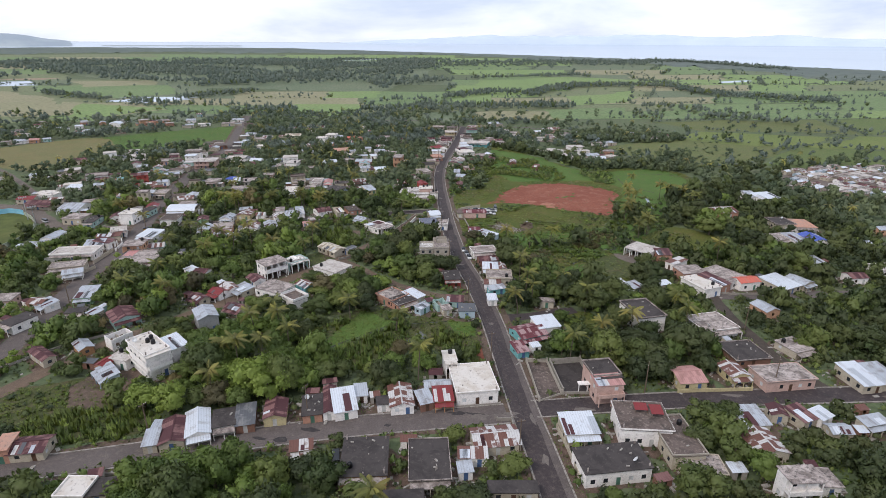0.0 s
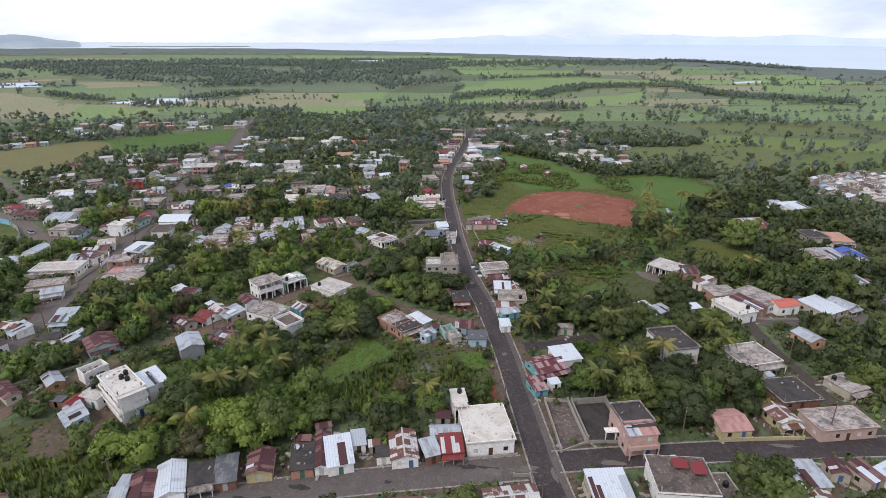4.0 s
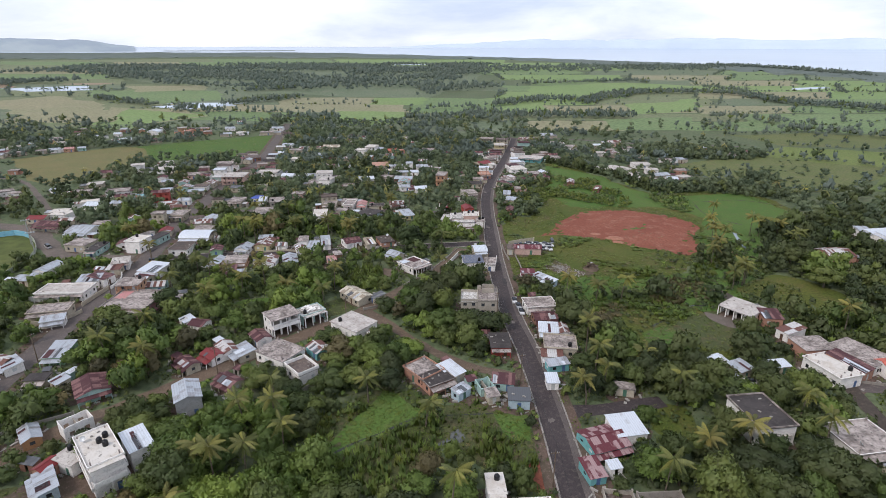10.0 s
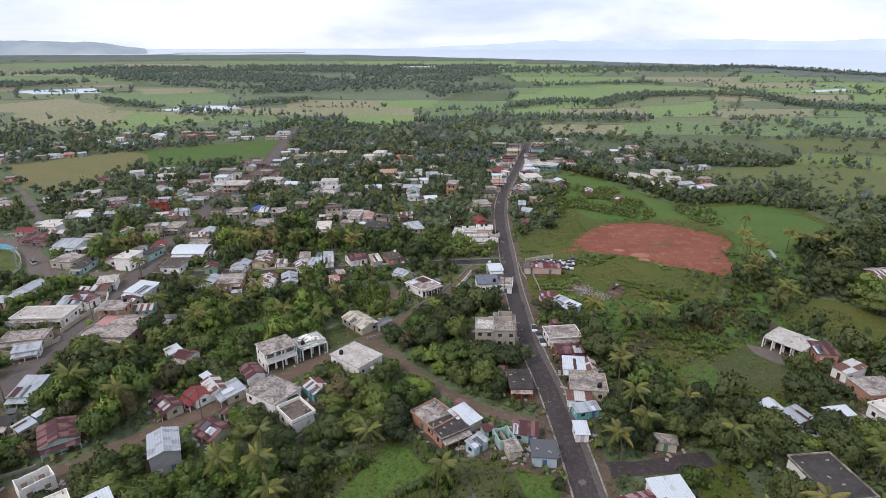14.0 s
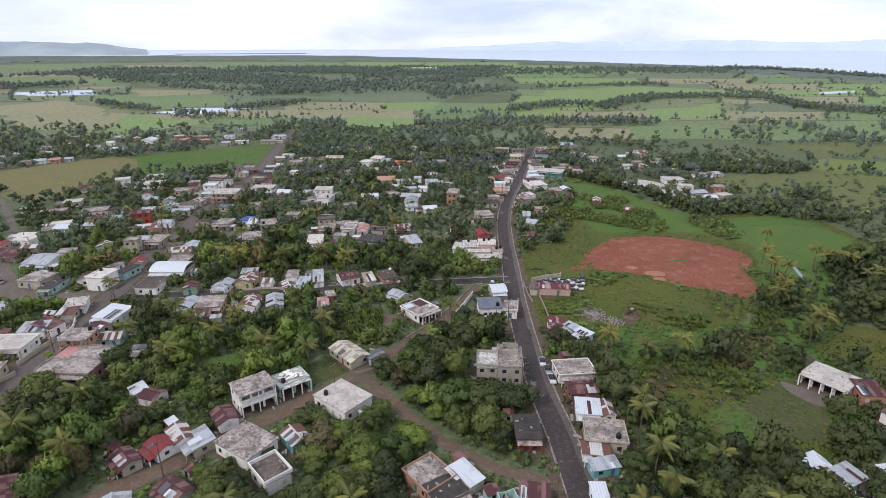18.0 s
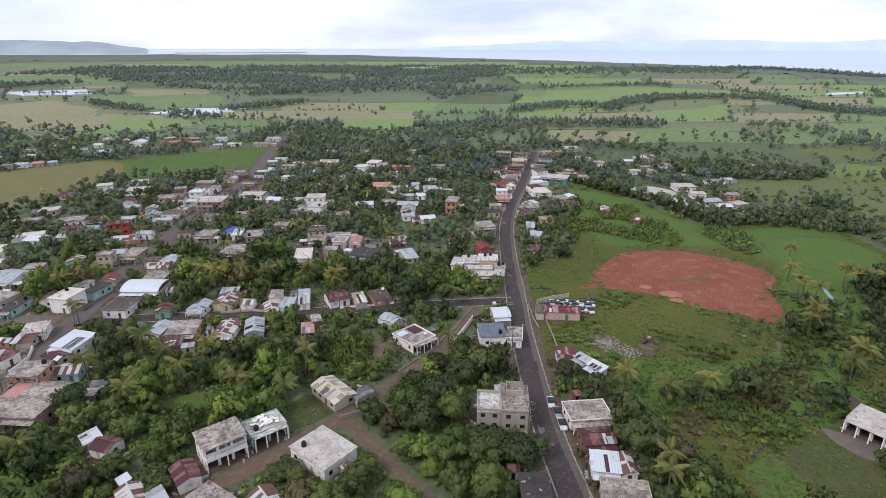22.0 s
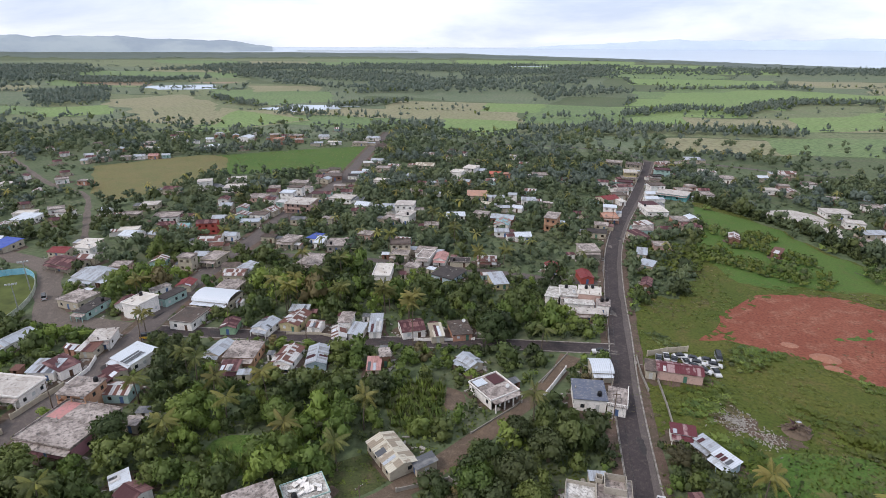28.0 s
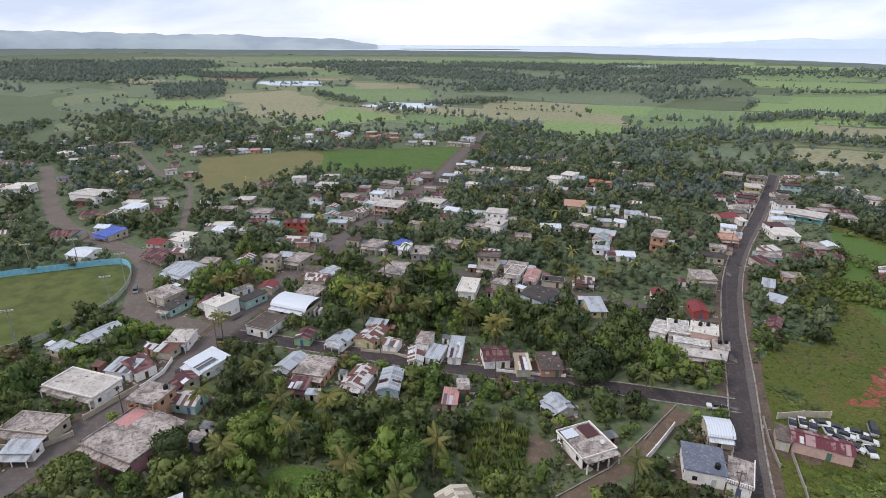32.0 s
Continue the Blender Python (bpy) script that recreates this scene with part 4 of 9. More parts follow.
            part("column", Shape().box(q - 0.14, q + 0.14, -d / 2 - 1.85, -d / 2 - 1.57, 0, h - 0.023), WALL["white"], ob, "white porch column")
    elif r.random() < 0.45 and w > 4.5 and paint != "conc" and cover != "whitec":
        dp = r.uniform(1.3, 2.0)
        kind = cover if form != "f" else "conc"
        part("porch_roof", sheeting("porch_roof", (-w / 2, -d / 2 - dp, h - 0.75), (w / 2, -d / 2 - dp, h - 0.75), (-w / 2, -d / 2 - 0.02, h - 0.4), (w / 2, -d / 2 - 0.02, h - 0.4), r, ROOF[kind]), None, ob)
        for q in (-w / 2 + 0.15, 0, w / 2 - 0.15):
            part("porch_post", Shape().box(q - 0.09, q + 0.09, -d / 2 - dp + 0.1, -d / 2 - dp + 0.28, 0, h - 0.76), WALL[paint], ob)
    if form in "gs" and y < 310 and w > 3.4 and r.random() < 0.7:
        for k in range(r.choice((1, 1, 2, 3))):
            other = ROOF[r.choice([c for c in ("tinw", "tin", "rust", "mix", "darktin", "rust") if c != cover])]
            if form == "s" or along_x:
                a = r.uniform(-w / 2, w / 2 - 1.4)
                b = a + r.choice((0.85, 0.85, 1.7))
                lo, hi = (-d / 2 - 0.2, r.uniform(-0.1, 0.35) * d) if form == "s" else (-d / 2 - 0.2, -d * r.uniform(0.04, 0.25))
                up = (lambda v: h + rise * (v + d / 2) / d) if form == "s" else (lambda v: h + rise * (1 - abs(v) / (d / 2)))
                p = [(a, lo, up(lo) + 0.17), (b, lo, up(lo) + 0.17), (b, hi, up(hi) + 0.17), (a, hi, up(hi) + 0.17)]
            else:
                e = r.choice((-1, 1))
                a = r.uniform(-d / 2, d / 2 - 1.4)
                b = a + r.choice((0.85, 0.85, 1.7))
                lo, hi = w / 2 + 0.2, w * r.uniform(0.04, 0.25)
                up = lambda v: h + rise * (1 - v / (w / 2))
                p = [(e * lo, a, up(lo) + 0.17), (e * lo, b, up(lo) + 0.17), (e * hi, b, up(hi) + 0.17), (e * hi, a, up(hi) + 0.17)]
                p = p if e > 0 else p[::-1]
            part("loose_sheet", Shape().plate(*p, 0.03), other, ob, "roofing sheet of another age")
    if form == "f" and w > 6 and d > 6 and r.random() < 0.4:
        for qx, qy in ((-1, -1), (1, -1), (-1, 1), (1, 1), (0, 1), (0, -1))[:r.choice((4, 6))]:
            s = Shape().box(-0.13, 0.13, -0.13, 0.13, 0, r.choice((0.35, 0.6, 0.9)))
            for a in (-0.08, 0.08):
                s.bar((a, a, 0.3), (a * 1.6, a, 1.5), 0.02, 3)
            p = part("column_stub", s, ROOF["conc"], ob, "concrete stub with bare reinforcing bars")
            p.location = (qx * (w / 2 - 0.45), qy * (d / 2 - 0.45), h + 0.163)
    return ob


def water_tank(x, y, z, k=1.0):
    ob = thing("water_tank", "black plastic water tank on a flat roof", "water tank", x, y, z, 0, "roof tanks")
    if "tank" not in SHARED:
        SHARED["tank"] = Shape().lathe([(0.58, 0), (0.6, 0.06), (0.56, 0.3), (0.6, 0.36), (0.56, 0.66), (0.6, 0.72), (0.55, 1.0), (0.4, 1.2), (0.26, 1.26)]).mesh("tank", BLACK, True)
        SHARED["tank_lid"] = Shape().lathe([(0.28, 1.255), (0.28, 1.31), (0.1, 1.35)]).mesh("lid", BLACK)
    part("tank", SHARED["tank"], None, ob)
    part("lid", SHARED["tank_lid"], None, ob)
    return ob


def roofless(x, y, turn, w, d, h, paint):
    """The standing walls of a house without a roof, with a cross wall and broken heads."""
    ob = thing("ruined_house", f"roofless {COLOUR[paint]} house shell with broken wall heads", "ruin", x, y, 0, turn)
    FOOT.append((x, y, w / 2, d / 2, turn))
    n = max(1, int(w / 2.4))
    front = [((i + 0.5) * w / n - w / 2, 0.9, 2.05, 1.1) for i in range(n)]
    part("wall", ring_wall(w, d, [0.0, 0.9, 2.05], [front, [(0, 0.9, 2.05, 1.0)], front, []], lambda a, b: h + 0.5 * noise.noise((a * 0.8 + x, b * 0.8, 2.0))), WALL[paint], ob)
    part("cross_wall", Shape().box(-0.07, 0.07, -d / 2 + 0.16, d / 2 - 0.16, 0, h * 0.8), WALL["concw"], ob)
    part("floor", Shape().box(-w / 2 + 0.16, w / 2 - 0.16, -d / 2 + 0.16, d / 2 - 0.16, 0, 0.08), ROOF["brownc"], ob)
    return ob


def unfinished_house(x, y, turn):
    """Two storeys of bare block: a closed ground floor, a roofless room above it, and a lower wing with a pale terrace."""
    ob = thing("house", "unfinished two-storey bare block house with a roofless upper room", "house", x, y, 0, turn)
    FOOT.append((x, y, 6.3, 5.6, turn))
    for cx, cy, w, d, h, cover in ((-3.5, -1.6, 5.6, 7.6, 5.1, "whitem"), (2.75, -0.4, 6.7, 10.4, 5.6, "conc")):
        n = 2
        front = [((i + 0.5) * w / n - w / 2, 1.0, 2.05, 1.1) for i in range(n)]
        p = part("wall", ring_wall(w, d, [0.0, 1.0, 2.05, 3.6, 4.6], [front + [(o[0], 3.6, 4.6, 1.1) for o in front], front[:1], [], front[:1]], lambda a, b: h), WALL["concw"], ob)
        p.location = (cx, cy, 0)
        for ox, z0, z1, ow in front:
            part("window", window_mesh(1.1, 1.05, 0), None, ob).location = (cx + ox, cy - d / 2 + 0.08, (z0 + z1) / 2)
            part("window", window_mesh(1.1, 1.0, 0), None, ob).location = (cx + ox, cy - d / 2 + 0.08, 4.1)
        part("roof_slab", Shape().box(cx - w / 2 - 0.1, cx + w / 2 + 0.1, cy - d / 2 - 0.25, cy + d / 2 + 0.1, h, h + 0.16), ROOF[cover], ob)
        q = part("parapet", rim_shape(w + 0.1, d + 0.1, h + 0.163, h + (0.95 if cover == "whitem" else 0.5), 0.14), WALL["concw"], ob)
        q.location = (cx, cy, 0)
    for cx, cy, w, d, h in ((2.9, 2.5, 4.2, 4.0, 1.5), (-0.1, 3.6, 1.3, 1.6, 1.1)):
        p = part("upper_wall", ring_wall(w, d, [0.0, 0.5], [[], [], [], []], lambda a, b: h + 0.25 * noise.noise((a, b, 1))), WALL["concw"], ob, "roofless upper walls of bare block")
        p.location = (cx, cy, 5.763)
    for qx, qy in ((-0.3, -4.6), (2.4, -4.6), (5.1, -4.6), (5.1, -1.6), (-0.3, -1.6)):
        s_ = Shape().box(-0.14, 0.14, -0.14, 0.14, 0, 0.9)
        for a in (-0.08, 0.08):
            s_.bar((a, a, 0.8), (a * 1.5, a, 1.8), 0.02, 3)
        part("column_stub", s_, ROOF["conc"], ob, "concrete column with bare reinforcing bars").location = (qx, qy, 5.763)
    return ob


# ---- the houses of the village, street by street: place, turn, width, depth, height, roof form, roof, paint ----
house(-82.9, 119.4, 4, 7.1, 5.6, 2.3, "g", "rust", "cream")
house(-87.7, 118.9, 9, 2.8, 5.6, 3.6, "f", "salmon", "salmon")
house(-57.7, 119.8, 9, 2.8, 4.9, 2.3, "s", "tin", "cream")
house(-53.9, 122.2, 13, 5.1, 8.8, 2.3, "g", "rust", "cream")
house(-49.3, 124.5, 18, 5.1, 9.3, 2.415, "g", "tinw", "white")
house(-43.7, 125.8, 13, 4.7, 6.5, 2.508, "f", "dark", "white")
house(-39.0, 126.5, 10, 4.1, 7.2, 2.3, "s", "darktin", "brick")
house(-32.5, 128.5, 6, 5.0, 7.1, 2.415, "g", "rust", "yellow")
house(-24.0, 129.5, 7, 4.5, 7.9, 2.3, "f", "dark", "salmon")
house(-20.2, 131.5, 6, 2.8, 10.8, 2.3, "g", "rust", "white")
house(-16.5, 130.4, 12, 5.3, 8.6, 2.484, "s", "tinw", "white")
house(-12.7, 134.6, 8, 2.8, 4.4, 2.3, "s", "tin", "white")
house(-7.0, 130.1, 5, 3.0, 3.1, 2.3, "f", "dark", "white")
house(-2.7, 131.7, 5, 5.6, 8.9, 2.415, "g", "mix", "white")
house(3.1, 130.6, 16, 3.3, 5.0, 2.3, "s", "tin", "brick")
house(7.8, 131.5, 2, 4.7, 5.4, 2.3, "s", "red", "orange")
house(6.7, 136.5, 1, 6.5, 3.1, 2.3, "g", "tin", "cream")
house(15.9, 136.4, 4, 10.5, 12.4, 3.6, "f", "whitec", "white")
house(10.6, 145.9, 4, 3.2, 5.2, 4.5, "f", "whitec", "white", True)
water_tank(10.9, 147.0, 4.66)
house(-10.3, 110.3, -1, 9.4, 11.4, 2.66, "f", "dark", "orange")
house(3.2, 108.5, -1, 8.2, 12.0, 2.66, "f", "dark", "cream")
house(18.2, 115.0, 4, 10.1, 6.6, 2.415, "g", "mix", "cream")
house(12.6, 110.0, -4, 6.0, 2.9, 2.3, "s", "mix", "white")
house(10.5, 106.1, 4, 2.8, 2.1, 2.3, "s", "tin", "white")
house(19.3, 99.7, -4, 9.5, 2.8, 2.66, "f", "dark", "cream")
house(-2.2, 99.3, -1, 7.4, 2.4, 2.3, "f", "dark", "teal")
house(-24.3, 115.0, 7, 4.6, 2.8, 2.3, "s", "mix", "cream")
house(-66.3, 105.5, -4, 5.4, 4.8, 2.66, "f", "whitec", "white")
house(-61.7, 105.5, 6, 4.0, 4.4, 2.432, "f", "dark", "cream")
house(37.8, 117.1, 0, 7.6, 6.8, 3.105, "s", "tinw", "cream")
house(41.2, 105.3, 4, 14.2, 7.6, 3.6, "f", "dark", "white")
big = house(52.4, 117.1, -8, 11.1, 9.7, 4.4, "f", "brownc", "white")
part("roof_wall", rim_shape(11.8, 10.4, 4.65, 5.0, 0.16), WALL["white"], big, "white wall round the roof edge")
for tx, ty, tw, td, tz in ((0.2, 2.2, 1.5, 1.2, 5.9), (3.4, 1.0, 1.4, 1.6, 6.1)):
    part("awning", Shape().plate((tx - tw, ty - td, tz - 0.35), (tx + tw, ty - td, tz - 0.35), (tx + tw, ty + td, tz), (tx - tw, ty + td, tz), 0.04), ROOF["red"], big, "red sheet awning on the roof")
    for qx in (-tw + 0.1, tw - 0.1):
        part("awning_post", Shape().bar((tx + qx, ty - td + 0.1, 4.6), (tx + qx, ty - td + 0.1, tz - 0.38), 0.05), WOOD, big)
        part("awning_post", Shape().bar((tx + qx, ty + td - 0.1, 4.6), (tx + qx, ty + td - 0.1, tz - 0.08), 0.05), WOOD, big)
rear = house(58.0, 111.2, -1, 7.1, 12.7, 3.6, "f", "brownc", "cream")
part("roof_wall", rim_shape(7.8, 13.4, 3.9, 4.3, 0.16), WALL["concw"], rear, "block wall round the roof edge")
house(60.0, 103.5, -8, 8.2, 5.4, 2.3, "f", "conc", "cream")
house(36.3, 162.8, 19, 8.9, 7.8, 2.0, "g", "maroon", "teal")
house(31.6, 153.2, 14, 3.6, 5.4, 2.0, "s", "maroon", "teal")
house(42.4, 166.3, 11, 7.0, 6.8, 2.76, "s", "tinw", "white")
house(72.8, 135.9, 2, 7.3, 7.7, 2.415, "g", "salmont", "yellow")
house(86.6, 137.4, 5, 5.4, 6.4, 2.415, "g", "mix", "yellow")
house(98.0, 134.1, 3, 13.8, 7.5, 3.04, "f", "conc", "pinkw")
house(118.4, 132.6, 4, 5.7, 9.7, 2.415, "s", "tinw", "cream")
house(124.6, 132.8, 6, 5.9, 8.3, 2.415, "s", "tin", "cream")
house(79.3, 117.9, -0, 6.1, 6.6, 2.415, "s", "tin", "cream")
house(87.3, 119.8, -14, 3.6, 4.1, 2.3, "g", "rust", "cream")
house(92.0, 118.1, 18, 4.4, 5.4, 2.3, "s", "rust", "cream")
house(96.7, 117.7, 21, 4.0, 3.5, 2.415, "s", "tinw", "white")
house(97.2, 112.6, -4, 4.7, 3.6, 2.3, "g", "tin", "cream")
house(106.8, 114.2, 9, 6.4, 2.9, 2.76, "s", "tin", "cream")
house(75.3, 96.1, -1, 6.8, 3.0, 6.2, "f", "conc", "white")
house(82.8, 97.9, -4, 3.8, 5.0, 2.66, "f", "conc", "white")
house(94.2, 162.9, 10, 11.7, 10.2, 3.04, "f", "conc", "white")
house(95.0, 146.8, 4, 10.4, 9.7, 2.3, "f", "dark", "brick")
house(111.9, 149.0, 15, 6.6, 7.2, 2.3, "f", "conc", "cream")
house(136.2, 191.9, 22, 9.5, 10.3, 2.415, "s", "tinw", "cream")
house(144.8, 193.5, 22, 6.3, 7.6, 2.415, "g", "tin", "cream")
house(190.1, 257.1, -11, 9.3, 13.0, 3.04, "f", "salmon", "white")
house(180.6, 235.2, -3, 7.7, 10.7, 3.6, "g", "blue", "white")
house(173.5, 236.9, 7, 6.5, 10.5, 2.76, "s", "tin", "white")
house(163.2, 212.1, 5, 7.1, 6.4, 2.415, "s", "tin", "cream")
house(166.8, 239.9, 11, 12.5, 8.1, 2.66, "f", "conc", "cream")
house(182.0, 260.6, -3, 9.3, 10.9, 3.04, "f", "dark", "cream")
house(164.7, 282.1, 9, 11.7, 11.2, 2.76, "g", "mix", "salmon")
house(197.8, 310.5, -3, 5.9, 10.3, 2.76, "s", "tin", "white")
house(203.8, 306.7, 11, 12.4, 10.4, 2.76, "s", "tinw", "white")
house(76.5, 192.7, 17, 4.8, 6.9, 2.76, "s", "tinw", "cream")
house(81.2, 192.0, 26, 5.0, 4.5, 2.76, "s", "tin", "cream")
house(92.2, 193.9, 11, 6.3, 3.1, 2.3, "s", "tinw", "cream")
house(47.0, 182.9, -11, 4.6, 2.8, 2.3, "f", "conc", "cream")
house(32.2, 231.5, 8, 10.1, 7.1, 2.66, "f", "conc", "white")
house(32.6, 222.8, 7, 7.3, 5.6, 2.3, "g", "rust", "brick")
house(32.4, 214.0, -6, 5.7, 5.6, 2.415, "s", "tinw", "white")
house(36.8, 213.7, 1, 3.2, 5.9, 2.346, "g", "mix", "white")
house(34.1, 204.1, -7, 9.0, 7.6, 3.04, "f", "conc", "cream")
house(30.9, 198.8, -5, 5.8, 3.5, 2.3, "s", "mix", "white")
house(31.6, 194.2, 14, 6.0, 2.9, 2.3, "s", "tin", "teal")
house(28.7, 186.1, 1, 2.9, 4.0, 2.3, "s", "tinw", "white")
house(19.1, 178.5, -4, 5.2, 5.4, 2.66, "f", "darktin", "skyw")
roofless(10.7, 183.5, 21, 3.8, 4.2, 2.7, "tealw")
house(15.8, 185.6, -8, 5.6, 4.2, 2.3, "s", "rust", "tealw")
house(12.4, 179.6, 15, 2.8, 3.7, 2.3, "f", "conc", "cream")
house(16.5, 205.5, 1, 5.6, 8.6, 2.66, "f", "dark", "redw")
unfinished_house(11.8, 232.3, -2)
house(-5.5, 189.9, -48, 8.2, 7.3, 2.66, "f", "conc", "salmon")
house(-2.0, 185.6, 33, 7.4, 6.1, 2.66, "f", "dark", "salmon")
house(1.9, 189.9, 41, 4.8, 6.5, 2.415, "s", "tinw", "cream")
house(4.5, 181.0, 44, 4.4, 2.7, 2.3, "s", "tin", "skyw")
house(-28.7, 215.7, -37, 11.4, 9.0, 3.192, "f", "concl", "white")
house(-47.0, 198.4, -31, 10.7, 8.4, 3.04, "f", "conc", "white")
terrace = house(-38.6, 189.5, -46, 7.1, 5.6, 3.04, "f", "brownc", "white")
part("terrace_wall", rim_shape(7.75, 6.25, 3.30, 4.25, 0.17), WALL["white"], terrace, "white terrace wall round the roof")
house(-36.7, 201.4, -47, 6.0, 4.8, 2.3, "g", "mix", "teal")
house(-56.0, 208.1, -49, 6.4, 4.5, 2.3, "g", "rust", "white")
house(-31.5, 238.7, -45, 11.1, 6.5, 2.3, "g", "creamt", "cream")
house(-23.8, 237.3, -50, 2.9, 4.7, 2.3, "s", "darktin", "cream")
porch = house(-13.0, 267.6, 45, 8.6, 9.4, 2.6, "f", "conc", "white", True)
part("roof_sheet", Shape().box(-3.9, -0.6, 1.6, 4.4, 2.98, 3.03), ROOF["tinw"], porch, "bright zinc sheet laid on the roof")
part("roof_sheet", Shape().box(0.4, 3.9, 0.2, 4.3, 2.97, 3.02), ROOF["rust"], porch, "rusted sheet laid on the roof")
house(-21.4, 279.7, -44, 6.4, 4.3, 2.3, "g", "tin", "cream")
house(-66.1, 197.3, -35, 5.4, 4.4, 2.415, "g", "red", "white")
house(-63.5, 201.2, -47, 6.9, 4.4, 2.415, "g", "mix", "white")
house(-58.4, 199.7, -46, 6.4, 4.8, 2.3, "s", "tin", "cream")
house(-71.5, 193.0, -39, 6.4, 4.0, 2.3, "g", "rust", "cream")
house(-56.7, 184.5, -32, 6.8, 4.3, 2.3, "g", "rust", "cream")
house(-63.3, 175.2, 29, 5.9, 8.3, 5.16, "g", "tin", "greyw")
house(-91.3, 181.3, 38, 7.6, 9.0, 2.415, "g", "rust", "tealw")
house(-101.1, 183.7, -31, 3.7, 3.5, 2.3, "s", "tin", "cream")
house(-107.8, 184.9, 7, 5.2, 3.2, 2.3, "f", "dark", "cream")
house(-110.8, 198.5, 7, 5.6, 8.4, 2.415, "s", "tin", "green")
house(-123.7, 193.1, 75, 4.7, 5.6, 2.3, "g", "mix", "salmon")
house(-82.8, 218.4, -43, 4.3, 3.4, 2.3, "s", "tinw", "white")
house(-77.8, 216.2, -16, 5.0, 4.7, 2.3, "g", "rust", "white")
rose = house(-106.1, 230.0, -1, 15.2, 14.4, 3.42, "f", "conc", "pink")
for p in rose.children:
    if p.name.startswith("parapet"):
        p.data.materials[0] = ROOF["conc"]
top = max(v.co.z for p in rose.children if p.name.startswith("roof") for v in p.data.vertices)
part("roof_coating", Shape().box(-7.2, -3.4, 0.6, 6.8, top + 0.004, top + 0.02), stained("rose_coating", (0.50, 0.22, 0.22), (0.42, 0.22, 0.20), (0.24, 0.17, 0.15), scale=0.4), rose, "rose coating on one corner of the roof")
house(-112.5, 241.0, 6, 7.7, 6.2, 5.59, "f", "conc", "peach")
house(-93.9, 235.2, 7, 3.5, 3.1, 2.3, "f", "conc", "cream")
house(-114.5, 260.3, -13, 8.2, 8.5, 2.76, "s", "tinw", "white")
house(-114.0, 252.5, -20, 5.0, 4.1, 2.3, "g", "rust", "cream")
house(-133.1, 249.5, 12, 7.3, 5.9, 2.76, "s", "tin", "white")
house(-130.2, 251.6, 76, 5.5, 7.3, 2.76, "s", "rust", "white")
house(-135.8, 239.5, 4, 16.5, 8.3, 3.04, "f", "concl", "white")
house(-130.9, 224.3, 15, 11.9, 6.3, 3.04, "f", "conc", "cream")
house(-126.1, 218.1, 23, 6.6, 3.6, 2.415, "s", "tin", "white")
house(-156.8, 261.1, -4, 5.3, 9.9, 2.76, "g", "tin", "white")
house(-159.0, 250.3, -3, 6.4, 4.3, 2.3, "s", "tin", "cream")
house(-136.0, 260.9, -7, 3.9, 2.5, 2.3, "g", "mix", "salmon")
house(-131.7, 267.7, 23, 6.2, 7.5, 3.04, "f", "concl", "white")
house(-130.9, 261.6, 9, 5.2, 4.6, 2.3, "s", "mix", "cream")
house(-114.6, 285.1, 1, 7.8, 9.7, 3.04, "f", "brownd", "white")
house(-113.9, 299.8, 1, 13.3, 9.5, 3.1, "b", "tinw", "cream")
house(-134.9, 287.8, -7, 6.7, 8.5, 5.16, "f", "whitec", "white")
house(-131.2, 298.3, -10, 4.0, 9.3, 3.04, "f", "dark", "tealw")
house(-133.2, 309.0, 13, 5.4, 6.2, 2.3, "g", "red", "cream")
house(-139.4, 302.8, 70, 6.6, 2.9, 2.66, "f", "conc", "white")
house(-138.0, 334.6, 2, 6.7, 9.8, 3.04, "f", "conc", "cream")
house(-118.2, 327.8, -18, 6.7, 6.6, 2.76, "s", "tin", "white")
house(-115.9, 310.3, 6, 7.9, 8.6, 2.66, "f", "conc", "cream")
house(-99.2, 284.0, 15, 4.7, 6.5, 2.3, "g", "rust", "green")
house(-88.0, 286.3, -5, 5.6, 7.3, 2.3, "g", "tin", "white")
house(-80.6, 291.9, -2, 6.4, 9.8, 2.415, "g", "mix", "yellow")
house(-82.0, 297.7, 9, 5.9, 3.9, 2.76, "s", "tin", "cream")
house(-72.7, 289.9, 1, 4.2, 4.6, 2.3, "g", "mix", "white")
house(-63.8, 293.7, 9, 3.9, 7.0, 3.6, "f", "conc", "white")
house(-63.4, 286.4, 23, 4.1, 7.3, 2.3, "g", "mix", "white")
house(-58.5, 289.5, 2, 4.1, 6.6, 2.3, "s", "tin", "white")
house(-54.0, 293.9, 14, 3.7, 10.3, 2.415, "s", "tin", "white")
house(-42.7, 295.1, 28, 7.1, 7.8, 2.622, "g", "rust", "white")
house(-34.4, 293.7, 23, 3.8, 7.2, 2.415, "s", "creamt", "cream")
house(-27.7, 297.7, 23, 6.0, 9.1, 2.3, "f", "brownd", "salmon")
house(-93.8, 270.0, -1, 4.8, 8.0, 2.3, "g", "tin", "cream")
house(-85.5, 269.5, 10, 8.6, 9.1, 3.04, "f", "conc", "peach")
house(-85.0, 261.6, 14, 4.7, 4.5, 2.3, "s", "rust", "cream")
house(-72.5, 270.6, 3, 6.0, 9.6, 2.3, "g", "mix", "white")
house(-64.2, 272.5, 18, 5.5, 9.7, 2.3, "g", "tin", "skyw")
house(-46.8, 271.3, 15, 3.5, 5.9, 2.3, "s", "salmont", "cream")
house(-45.3, 276.2, 23, 2.8, 4.5, 3.42, "f", "conc", "brick")
house(-21.9, 279.8, -25, 4.6, 4.3, 2.3, "g", "tin", "cream")
house(10.9, 270.3, 5, 7.8, 8.5, 3.42, "f", "bluegrey", "white")
